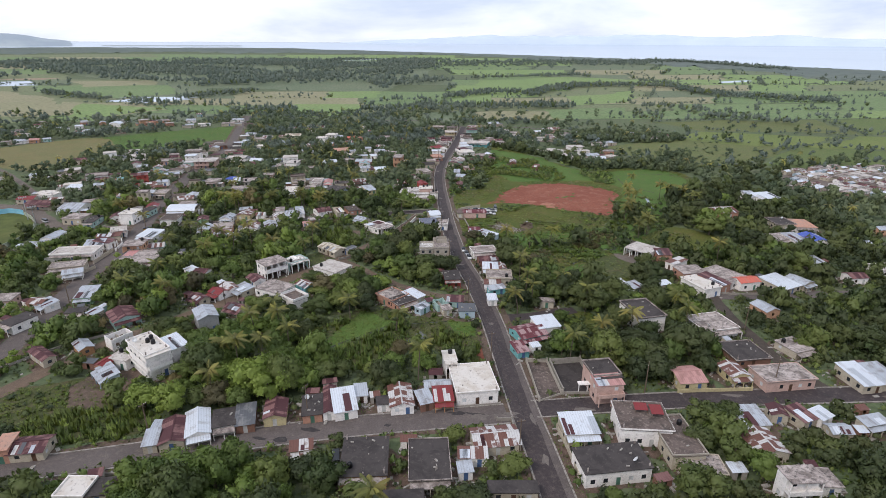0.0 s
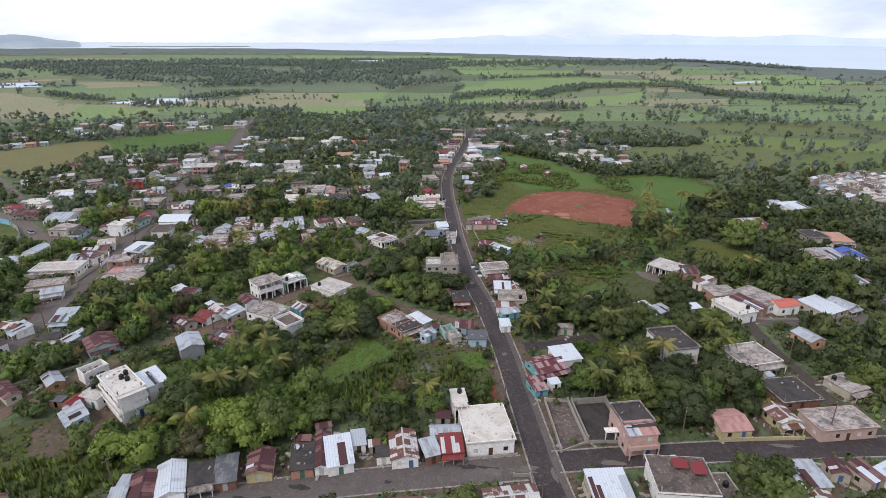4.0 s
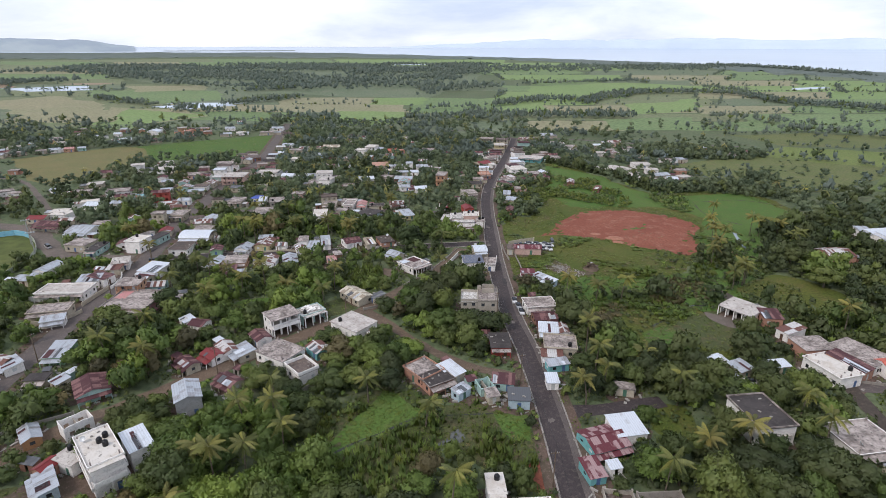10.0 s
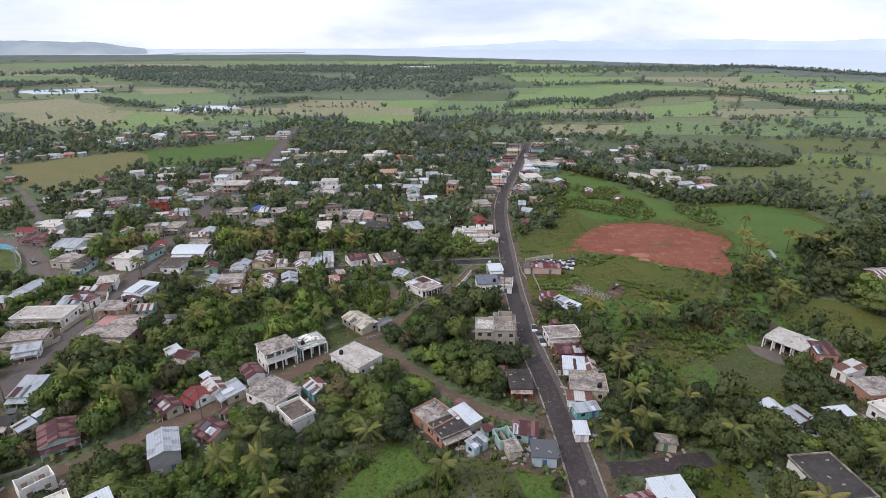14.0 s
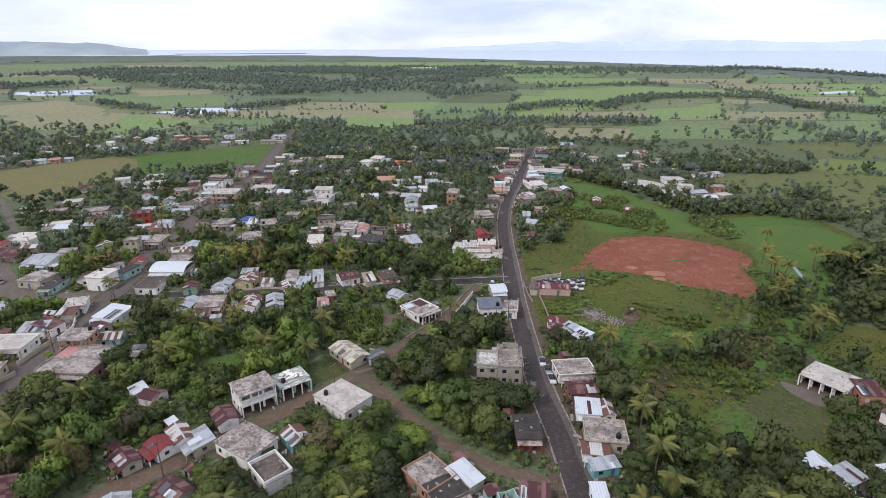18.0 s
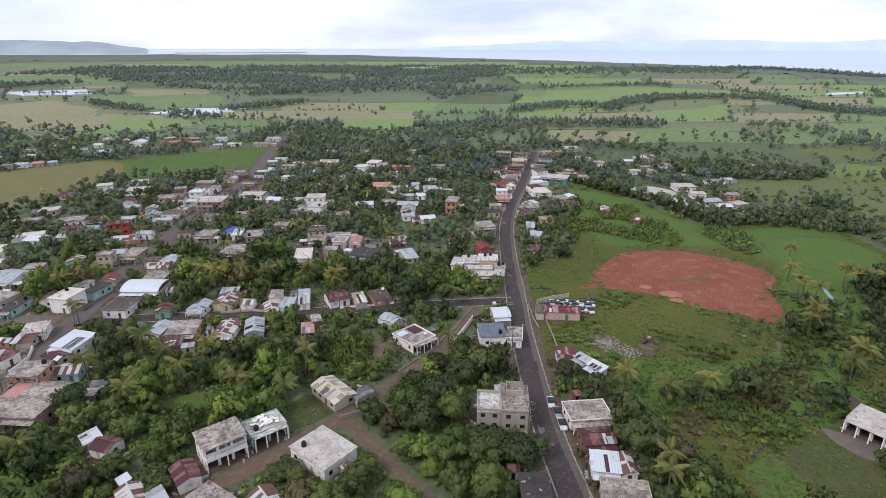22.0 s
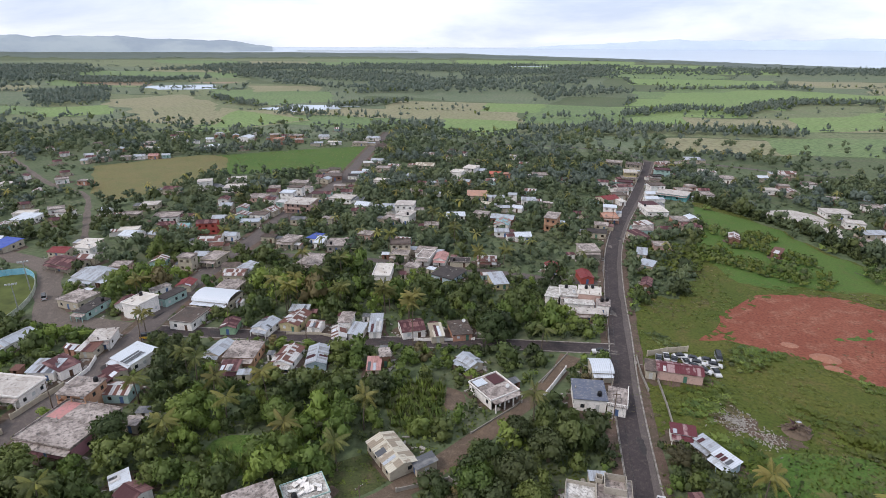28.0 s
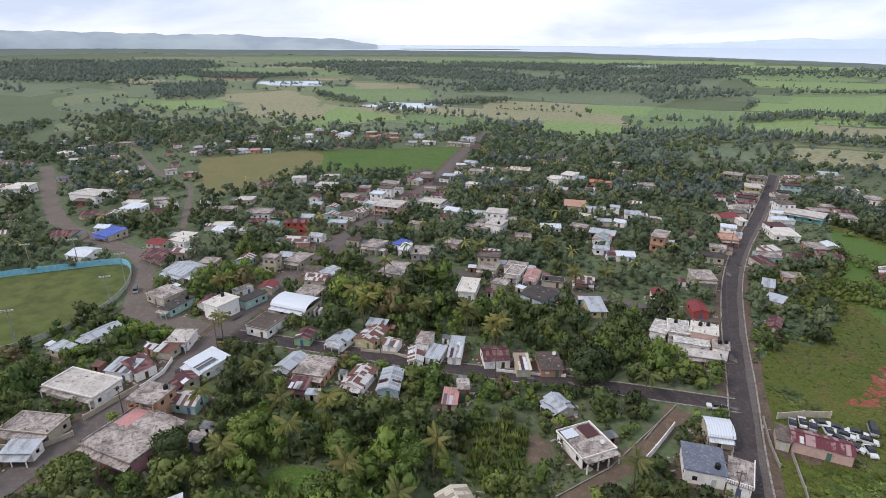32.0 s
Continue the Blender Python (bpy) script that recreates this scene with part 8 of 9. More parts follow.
for j, (y0, y1) in enumerate(zip(rows, rows[1:])):
    n = 13
    xs = [(-1.05 + 2.1 * (i + 0.35 * frng.uniform(-1, 1)) / n) * (y0 * 1.0 + 60) for i in range(n + 1)]
    for i in range(n):
        lean = frng.uniform(-0.12, 0.12) * (y1 - y0) + (y1 - y0) * 0.1 * (i - n / 2) / n * 2
        c = [(xs[i], y0 + frng.uniform(-9, 9)), (xs[i + 1], y0 + frng.uniform(-9, 9)), (xs[i + 1] * y1 / y0 + lean, y1), (xs[i] * y1 / y0 + lean, y1)]
        mid = (sum(p[0] for p in c) / 4, sum(p[1] for p in c) / 4)
        if mid[0] > 1150 and mid[1] > 1700 or any(math.hypot(x, y - 150) > coast(math.atan2(x, y - 150)) - 60 for x, y in c) or any(inside(*mid, w) for w in WOODS):
            continue
        right = mid[0] > 0
        m = frng.choices(HAZED_PASTURE, (3, 4, 4, 2, 1) if right else (4, 3, 1, 4, 2))[0]
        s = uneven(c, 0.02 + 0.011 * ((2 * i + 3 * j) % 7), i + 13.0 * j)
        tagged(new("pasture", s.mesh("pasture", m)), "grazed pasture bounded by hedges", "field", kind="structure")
        for a, b in ((c[0], c[1]), (c[0], c[3])):
            ln = math.hypot(b[0] - a[0], b[1] - a[1])
            if frng.random() < 0.6 and y0 < 2400:
                line(a, b, frng.choice((0.5, 1.0, 1.0, 2.2)))
        for q in range(frng.randrange(2, 11) if y0 < 1700 else frng.randrange(0, 5)):
            u, v = frng.random(), frng.random()
            x = (c[0][0] * (1 - u) + c[1][0] * u) * (1 - v) + (c[3][0] * (1 - u) + c[2][0] * u) * v
            hedge.append((x, c[0][1] * (1 - v) + c[3][1] * v, 0.2, frng.uniform(1.6, 4.4), frng.uniform(2.2, 6)))
for k, poly in enumerate(WOODS):
    tagged(new("pasture", uneven(poly, 0.012, 40.0 + k).mesh("pasture", HAZED_PASTURE[3])), "dull green scrubby land under the woods", "field", kind="structure")
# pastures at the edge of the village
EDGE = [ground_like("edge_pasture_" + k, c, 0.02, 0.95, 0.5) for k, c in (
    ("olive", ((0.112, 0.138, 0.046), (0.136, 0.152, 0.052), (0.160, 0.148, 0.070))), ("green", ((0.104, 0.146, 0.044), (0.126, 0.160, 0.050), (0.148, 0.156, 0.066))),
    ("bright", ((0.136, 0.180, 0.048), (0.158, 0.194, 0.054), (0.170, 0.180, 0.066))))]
# the first field is straw-bright to paint in a sunlit patch of the plain
for pts, m in (([(-520, 705), (-335, 700), (-300, 770), (-380, 850), (-540, 835)], 4), ([(-620, 600), (-470, 600), (-380, 690), (-540, 700)], 0), ([(160, 470), (250, 520), (330, 470), (250, 400), (195, 392)], 0), ([(250, 520), (300, 560), (430, 520), (330, 470)], 2), ([(262, 400), (340, 470), (470, 430), (360, 360)], 1),
               ([(300, 565), (280, 630), (480, 640), (450, 530)], 0), ([(345, 470), (440, 525), (560, 490), (480, 430)], 2), ([(460, 535), (490, 640), (700, 640), (640, 500)], 1)):
    s = uneven(pts, 0.1 + 0.001 * m, 7.7)
    tagged(new("pasture", s.mesh("pasture", EDGE[m] if pts[0][0] > 0 else HAZED_PASTURE[m])), "grazed pasture bounded by hedges", "field", kind="structure")
    for a, b in zip(pts, pts[1:] + pts[:1]):
        line(a, b, 0.8)
# belts of wood across the plain
for pts, wide, each in (([(210, 948), (318, 1103), (428, 1140), (519, 1092), (516, 963), (563, 896), (640, 820)], 26, 1.5), ([(-23, 869), (66, 906), (156, 985), (220, 972)], 22, 1.3),
                        ([(23, 778), (119, 768), (202, 771), (229, 742)], 24, 1.3), ([(327, 763), (358, 747), (387, 716)], 12, 1.0), ([(359, 662), (385, 642), (430, 610)], 12, 1.0),
                        ([(-572, 992), (-432, 883)], 14, 1.0), ([(-326, 908), (-250, 1007)], 18, 1.2), ([(-375, 847), (-309, 815)], 10, 1.0), ([(-384, 1156), (-313, 1197)], 20, 1.2),
                        ([(172, 1354), (435, 1475), (462, 1370)], 16, 0.7), ([(357, 1259), (534, 1269), (557, 1147)], 14, 0.6), ([(-200, 740), (-90, 735), (0, 745), (60, 735)], 20, 1.2)):
    way = smooth_line(pts, 8.0)
    for p in way:
        for q in range(int(wide * each / 2.8) + 1):
            hedge.append((p.x + frng.gauss(0, 5), p.y + frng.gauss(0, wide * 0.5), 0.1, frng.uniform(2.0, 4.2), frng.uniform(3.0, 7.5)))
# fields that stand out on the plain, and the woods between them
SET = []
# first three: tan and green fields, coloured brighter to stand for sunlight on them
SET.append(([(-728, 934), (-680, 1050), (-513, 908), (-429, 759), (-493, 733)], 4))
SET.append(([(-402, 687), (-442, 843), (-360, 805), (-305, 773), (-339, 701)], 2))
SET.append(([(-435, 721), (-429, 759), (-481, 868), (-447, 857), (-387, 708)], 4))
SET.append(([(-914, 766), (-956, 917), (-889, 883), (-826, 779), (-790, 680)], 0))
SET.append(([(-728, 797), (-665, 864), (-574, 768), (-632, 720)], 2))
SET.append(([(-689, 1280), (-547, 1314), (-479, 1196), (-587, 1133)], 4))
SET.append(([(-616, 1063), (-450, 1171), (-363, 995), (-432, 919), (-522, 954)], 1))
SET.append(([(-630, 569), (-598, 624), (-559, 608), (-557, 551), (-573, 530)], 0))
SET.append(([(-151, 827), (-60, 822), (-50, 712), (-118, 677)], 2))
SET.append(([(75, 895), (142, 937), (140, 846), (75, 792)], 2))
SET.append(([(268, 932), (422, 1034), (338, 848), (243, 803)], 2))
SET.append(([(172, 1307), (421, 1446), (551, 1319), (497, 1199), (301, 1168), (157, 1130)], 2))
SET.append(([(-37, 1034), (85, 1007), (68, 893), (-56, 851)], 1))
SET.append(([(185, 751), (303, 769), (255, 663), (176, 657)], 1))
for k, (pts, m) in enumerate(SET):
    tagged(new("pasture", uneven(pts, 0.13 + 0.004 * k, 60.0 + k).mesh("pasture", HAZED_PASTURE[m])), ("olive pasture", "green pasture", "bright green pasture", "dull pasture", "dry straw-coloured pasture")[m] + " bounded by woods", "field", kind="structure")
hedge = [h for h in hedge if not any(inside(h[0], h[1], pts) for pts, _ in SET)]
COPSES = []
COPSES.append([(-1807, 1385), (-1972, 1808), (-1708, 1716), (-1394, 1406), (-1368, 1263), (-1234, 988)])
COPSES.append([(-964, 1007), (-891, 1096), (-692, 894), (-744, 813)])
COPSES.append([(-1221, 1334), (-1242, 1966), (-899, 1488), (-940, 1273), (-1055, 1220)])
COPSES.append([(-955, 855), (-934, 927), (-751, 810), (-618, 678), (-663, 631)])
COPSES.append([(-432, 1143), (-406, 1358), (-326, 1122), (-380, 1058)])
COPSES.append([(-633, 672), (-538, 725), (-524, 781), (-484, 702), (-564, 630)])
COPSES.append([(-443, 2140), (-84, 2403), (4, 1415), (-20, 1012), (-188, 995)])
COPSES.append([(14, 1144), (237, 936), (287, 1014), (116, 1253)])
COPSES.append([(-24, 921), (75, 895), (42, 682), (-36, 679)])
copse = []
for poly in COPSES:
    q = np.array(poly, float)
    far = q[:, 1].mean() > 1500
    p = grid(q[:, 0].min(), q[:, 0].max(), q[:, 1].min(), q[:, 1].max(), 17.0 if far else 8.0)
    copse += [(x, y, 0.2, nrng.uniform(4.5, 8) if far else nrng.uniform(3, 5.5), nrng.uniform(6, 12) if far else nrng.uniform(4, 9)) for x, y in p if nrng.random() < 0.9 and inside(x + 30 * noise.noise((x * 0.02, y * 0.02, 2)), y + 40 * noise.noise((x * 0.02, y * 0.02, 5)), poly)]
copse = copse[:4200]
FARL = [crown_arrays(nrng, 1, 1, 7, 0.28) for _ in range(8)]
FARH = [crown_arrays(nrng, 1, 1, 8, 0.26) for _ in range(8)]
frng.shuffle(hedge)
half = len(hedge) * 3 // 7
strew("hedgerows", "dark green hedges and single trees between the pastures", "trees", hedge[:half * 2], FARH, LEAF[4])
strew("hedgerows", "green hedges and single trees between the pastures", "trees", hedge[half * 2:], FARH, LEAF[1])
wood = []
for poly in WOODS:
    q = np.array(poly, float)
    p = grid(q[:, 0].min(), q[:, 0].max(), q[:, 1].min(), q[:, 1].max(), 15.5)
    g = patchy(p, 0.004, 80.0)
    wood += [(x, y, 0.3, nrng.uniform(4, 8), nrng.uniform(5, 12)) for (x, y), k in zip(p, g) if k > -0.30 + 0.30 * nrng.random() and inside(x + 260 * noise.noise((x * 0.004, y * 0.004, 7)), y + 240 * noise.noise((x * 0.004, y * 0.004, 17)), poly)]
for pts, wide in (([(861, 2205), (1148, 2476), (1215, 2144), (1197, 1802)], 70), ([(-61, 2056), (369, 2216), (879, 2299)], 130), ([(-1328, 1760), (-1249, 1936), (-882, 1672)], 60)):
    for p in smooth_line(pts, 14.0):
        for q in range(int(wide / 11)):
            wood.append((p.x + frng.gauss(0, 12), p.y + frng.gauss(0, wide), 0.3, frng.uniform(5, 9), frng.uniform(5, 12)))
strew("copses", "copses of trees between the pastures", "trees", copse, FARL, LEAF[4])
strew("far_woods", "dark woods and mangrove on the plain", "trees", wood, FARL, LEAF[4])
# bare earth round the diggings
tagged(new("bare_ground", blob(-870, 1300, 175, 75, 8, 0.07, 0.3, 48, 3.0).mesh("bare_ground", ground_like("dug_earth", ((0.30, 0.22, 0.15), (0.25, 0.20, 0.13), (0.36, 0.29, 0.21)), 0.01))), "bare pale brown earth round flooded diggings", "ground", kind="structure")
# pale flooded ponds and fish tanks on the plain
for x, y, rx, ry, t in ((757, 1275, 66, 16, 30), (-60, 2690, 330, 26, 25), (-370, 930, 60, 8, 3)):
    tagged(new("pond", blob(x, y, rx, ry, t, 0.12, 0.25, 36, x).mesh("pond", WATER)), "pale shallow pond coloured like the sky it mirrors", "pond", kind="structure")
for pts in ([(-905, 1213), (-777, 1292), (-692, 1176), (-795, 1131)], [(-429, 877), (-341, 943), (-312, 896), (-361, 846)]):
    tagged(new("pond", uneven(pts, 0.2, 90.0).mesh("pond", WATER)), "pale shallow flooded ground coloured like the sky it mirrors", "pond", kind="structure")
# the closed canopy of mangrove along the shore
s, na, nr = Shape(), 420, 16
for i in range(na + 1):
    d = -62 + 132 * i / na
    a = radians(d)
    deep = 520 + 420 * noise.noise((d * 0.11, 2.0, 0)) + 160 * noise.noise((d * 0.6, 5.0, 0))
    for j in range(nr + 1):
        r = coast(a) - 25 - max(120, deep) * (1 - j / nr) - 60 * noise.noise((d * 1.7, 8.0, 0)) * (j == 0)
        up = 0.0 if j in (0, nr) else 3.5 + 2.6 * noise.noise((d * 4.1, r * 0.02, 1.0)) + 1.5 * noise.noise((d * 13, r * 0.05, 3.0))
        s.v.append((r * math.sin(a), 150 + r * math.cos(a), bowl(r) + up))
for i in range(na):
    for j in range(nr):
        k = i * (nr + 1) + j
        s.f.append((k, k + 1, k + nr + 2, k + nr + 1))
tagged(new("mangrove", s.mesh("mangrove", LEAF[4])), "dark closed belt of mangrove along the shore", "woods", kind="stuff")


# ---- loose things: vehicles, poles, fences ----
CAR_PAINT = {k: plain("car_paint_" + k, c, 0.25) for k, c in dict(white=(0.62, 0.62, 0.62), grey=(0.30, 0.31, 0.33), red=(0.28, 0.03, 0.03), dark=(0.05, 0.055, 0.065), yellow=(0.55, 0.33, 0.05)).items()}
RUBBER = plain("tyre_rubber", (0.02, 0.02, 0.02), 0.8)
LAMP = plain("lamp_glass", (0.6, 0.58, 0.5), 0.15)
TAIL = plain("tail_lamp", (0.35, 0.02, 0.02), 0.2)


def hull(prof, half, top_in=0.0):
    """A body from a side outline (x, z), as wide as half to both sides, drawn in above the waist by top_in."""
    s, n = Shape(), len(prof)
    zs = [z for _, z in prof]
    for sd in (-1, 1):
        for x, z in prof:
            k = 0 if max(zs) == min(zs) else (z - min(zs)) / (max(zs) - min(zs))
            s.v.append((x, sd * (half - top_in * k), z))
    s.f += [tuple(range(n)), tuple(reversed(range(n, 2 * n)))]
    s.f += [(i, n + i, n + (i + 1) % n, (i + 1) % n) for i in range(n)]
    return s


def vehicle(name, label, x, y, turn, colour, body, cabin, length, axle, z=0.06):
    ob = thing(name, label, "car", x, y, z, turn, "parked vehicles")
    b = part("body", hull(body, 0.86, 0.05), CAR_PAINT[colour], ob)
    part("glasshouse", hull(cabin, 0.80, 0.14), GLASS, ob, "dark car windows")
    zt = max(q for _, q in cabin)
    xs = [q for q, k in cabin if k == zt]
    part("car_roof", Shape().box(min(xs), max(xs), -0.67, 0.67, zt + 0.002, zt + 0.05), CAR_PAINT[colour], ob)
    if "wheel" not in SHARED:
        SHARED["wheel"] = Shape().lathe([(0.2, -0.1), (0.31, -0.1), (0.33, -0.06), (0.33, 0.06), (0.31, 0.1), (0.2, 0.1)], 12).mesh("tyre", RUBBER)
        SHARED["rim"] = Shape().lathe([(0.18, -0.105), (0.19, 0.105), (0.08, 0.115)], 10).mesh("rim", STEEL)
    for wx in (-axle, axle):
        for sd in (-1, 1):
            t = part("tyre", SHARED["wheel"], None, ob)
            t.matrix_local = pose(wx, sd * 0.78, 0.33, -90 * sd)
            part("rim", SHARED["rim"], None, t)
    for sd in (-1, 1):
        part("headlight", Shape().box(length / 2 - 0.06, length / 2 + 0.015, sd * 0.6 - 0.14, sd * 0.6 + 0.14, 0.62, 0.76), LAMP, ob)
        part("tail_light", Shape().box(-length / 2 - 0.015, -length / 2 + 0.06, sd * 0.68 - 0.1, sd * 0.68 + 0.1, 0.66, 0.86), TAIL, ob)
    return ob


def car(x, y, turn, colour):
    vehicle("car", f"{colour} saloon car parked on the ground", x, y, turn, colour,
            [(-2.15, 0.3), (2.15, 0.3), (2.2, 0.6), (2.05, 0.82), (0.9, 0.92), (-1.5, 0.95), (-2.15, 0.9), (-2.2, 0.6)], [(1.0, 0.92), (0.35, 1.4), (-0.95, 1.42), (-1.65, 0.95)], 4.36, 1.35)


def pickup(x, y, turn, colour):
    ob = vehicle("pickup_truck", f"{colour} double-cab pickup truck on the street", x, y, turn + 180, colour,
                 [(-2.5, 0.4), (2.4, 0.4), (2.45, 0.7), (2.3, 1.0), (1.2, 1.08), (-2.5, 1.05)], [(1.25, 1.08), (0.7, 1.62), (-0.75, 1.65), (-0.85, 1.06)], 4.9, 1.55)
    part("cargo_bed", Shape().box(-2.42, -0.95, -0.7, 0.7, 1.056, 1.075), RUBBER, ob, "dark open cargo bed")


def van(x, y, turn, colour):
    vehicle("van", f"{colour} minibus parked in the open", x, y, turn, colour,
            [(-2.3, 0.32), (2.3, 0.32), (2.35, 0.7), (2.15, 1.05), (-2.3, 1.1)], [(2.1, 1.05), (1.5, 1.8), (-2.2, 1.85), (-2.28, 1.1)], 4.66, 1.5)


def light_mast(x, y):
    ob = thing("light_mast", "pale steel floodlight mast beside the ball field", "light mast", x, y, 0, 40, "floodlight masts")
    part("pole", Shape().lathe([(0.22, 0), (0.12, 11.5)], 8), STEEL, ob)
    part("crossbar", Shape().box(-1.6, 1.6, -0.08, 0.08, 11.4, 11.56), STEEL, ob)
    for q in (-1.4, -0.5, 0.5, 1.4):
        part("floodlight", Shape().box(q - 0.3, q + 0.3, -0.35, -0.09, 11.35, 11.9), LOUVRE, ob)


def utility_pole(x, y, turn):
    ob = thing("utility_pole", "grey wooden utility pole with a crossarm", "utility pole", x, y, 0, turn, "utility poles")
    part("pole", Shape().lathe([(0.16, 0), (0.1, 9.2)], 7), WOOD, ob)
    part("crossarm", Shape().box(-0.95, 0.95, -0.06, 0.06, 8.6, 8.74), WOOD, ob)
    if "insulator" not in SHARED:
        SHARED["insulator"] = Shape().lathe([(0.05, 0.005), (0.07, 0.11), (0.03, 0.21)], 6).mesh("insulator", LOUVRE)
    for q in (-0.8, 0.35, 0.8):
        part("insulator", SHARED["insulator"], None, ob).location = (q, 0, 8.74)


def cable(a, b, sag=0.7):
    cu = bpy.data.curves.new("cable", "CURVE")
    cu.dimensions, cu.bevel_depth, cu.bevel_resolution = "3D", 0.03, 0
    sp = cu.splines.new("POLY")
    sp.points.add(8)
    for i in range(9):
        t = i / 8
        p = Vector(a).lerp(Vector(b), t)
        sp.points[i].co = (p.x, p.y, p.z - 4 * sag * t * (1 - t), 1)
    cu.materials.append(BLACK)
    tagged(new("cable", cu), "thin black overhead cable", "cable", "overhead cables")


def garden_wall(pts, h, paint):
    line = [Vector(p) for p in pts]
    ob = thing("garden_wall", f"low {COLOUR[paint]} boundary wall", "wall", line[0].x, line[0].y, 0)
    s = Shape()
    nn = sides(line)
    for p, n in zip(line, nn):
        q = p - line[0]
        for k, z in ((-0.09, 0), (0.09, 0), (0.09, h), (-0.09, h)):
            s.v.append((q.x + n.x * k, q.y + n.y * k, z))
    for i in range(len(line) - 1):
        for k in range(4):
            a, b = 4 * i + k, 4 * i + (k + 1) % 4
            s.f.append((a, b, b + 4, a + 4))
    e = 4 * (len(line) - 1)
    s.f += [(3, 2, 1, 0), (e, e + 1, e + 2, e + 3)]
    part("masonry", s, WALL[paint], ob)
    for p in line:
        q = p - line[0]
        part("pillar", Shape().box(q.x - 0.17, q.x + 0.17, q.y - 0.17, q.y + 0.17, 0, h + 0.15), WALL[paint], ob)


# the ball field's fence: blue boards along the outfield, a pale block wall round the corner
def fence(name, label, pts, h, mats):
    ob = thing(name, label, "fence", pts[0][0], pts[0][1], 0)
    line = smooth_line(pts, 2.6)
    for i, (a, b) in enumerate(zip(line, line[1:])):
        d = b - a
        p = part("panel", Shape().box(0.04, d.length - 0.04, -0.06, 0.06, 0.05, h + 0.05 * math.sin(i * 2.3)), mats[i % len(mats)], ob)
        p.matrix_local = pose(a.x - pts[0][0], a.y - pts[0][1], 0, 0, 0, math.degrees(math.atan2(d.y, d.x)))
        q = part("post", Shape().box(-0.05, 0.05, -0.09, 0.09, 0, h + 0.12), STEEL, ob)
        q.matrix_local = p.matrix_local


BLUE = stained("sky_blue_boards", (0.16, 0.42, 0.55), (0.24, 0.50, 0.60), (0.4, 0.5, 0.52), scale=0.5)
fence("outfield_fence", "sky-blue board fence round the outfield", [(-258, 254), (-235, 279), (-222, 292), (-208, 305), (-202, 306.5), (-195, 303)], 2.6, [BLUE])
fence("block_fence", "pale mossy block wall round the ball field", [(-195, 303), (-187, 295.5), (-180, 286.5), (-175, 276), (-172.5, 266), (-172.5, 257), (-176.5, 243.5), (-184, 231)], 2.0,
      [stained("mossy_wall", (0.40, 0.42, 0.34), (0.26, 0.31, 0.22), (0.14, 0.16, 0.10), scale=0.4)])

for i, (px_, py_) in enumerate(((23.2, 112), (22.8, 150), (20.6, 187), (17.4, 226), (16.6, 262), (17.2, 304), (17.6, 340), (19.6, 378), (26, 425), (37, 478), (50, 545))):
    utility_pole(px_, py_, 8)
pole_line = [(23.2, 112), (22.8, 150), (20.6, 187), (17.4, 226), (16.6, 262), (17.2, 304), (17.6, 340), (19.6, 378)]
for a, b in zip(pole_line, pole_line[1:]):
    for q in (-0.8, 0.8):
        cable((a[0] + q, a[1], 8.95), (b[0] + q, b[1], 8.95))
for px_, py_ in ((-60, 123.2), (-25, 128), (60, 132), (95, 132.2), (-116, 196), (-117.5, 236), (-120.5, 270), (-131, 340), (-139, 400), (-40, 287), (-72, 281.5), (-100, 284.5), (-32, 221), (-62, 190), (103.5, 160)):
    utility_pole(px_, py_, 60)

# heaps of pale earth on the bare field
def earth_mound(x, y, r, h):
    s_ = Shape()
    n, m = 14, 5
    for j in range(m):
        q = 1 - j / (m - 1) * 0.92
        for i in range(n):
            a = math.tau * i / n
            k = 1 + 0.22 * noise.noise((math.cos(a) * 2 + x, math.sin(a) * 2, j * 0.7))
            s_.v.append((r * q * k * math.cos(a), r * q * k * math.sin(a) * 0.7, h * (1 - q ** 1.6)))
    for j in range(m - 1):
        for i in range(n):
            a, b = j * n + i, j * n + (i + 1) % n
            s_.f.append((a, b, b + n, a + n))
    s_.f.append(tuple((m - 1) * n + i for i in range(n)))
    ob = new("earth_mound", s_.mesh("earth_mound", PALE_EARTH, True))
    ob.matrix_world = pose(x, y, 0.02)
    tagged(ob, "heap of pale tipped earth on the bare field", "mound")


PALE_EARTH = ground_like("pale_earth", ((0.36, 0.17, 0.115), (0.30, 0.13, 0.085), (0.42, 0.24, 0.17)), 0.3)
earth_mound(79.0, 307.0, 4.2, 1.0)
earth_mound(79.2, 301.4, 2.6, 0.7)
earth_mound(71.6, 313.2, 2.6, 0.35)
earth_mound(16.5, 229, 1.8, 0.9)


def dish(x, y, z, turn):
    ob = thing("satellite_dish", "white satellite dish on a roof", "dish", x, y, z, turn, "satellite dishes")
    s_ = Shape().lathe([(0.05, 0.0), (0.3, 0.04), (0.5, 0.12), (0.62, 0.22), (0.6, 0.235), (0.48, 0.14), (0.28, 0.06), (0.04, 0.02)], 14)
    part("reflector", s_, LOUVRE, ob).matrix_local = pose(0, 0, 0.75, 48)
    part("mast", Shape().bar((0, 0, 0), (0, 0.05, 0.78), 0.04), STEEL, ob)
    part("feed_arm", Shape().bar((0, 0, 0.75), (0, -0.55, 1.0), 0.02), STEEL, ob)


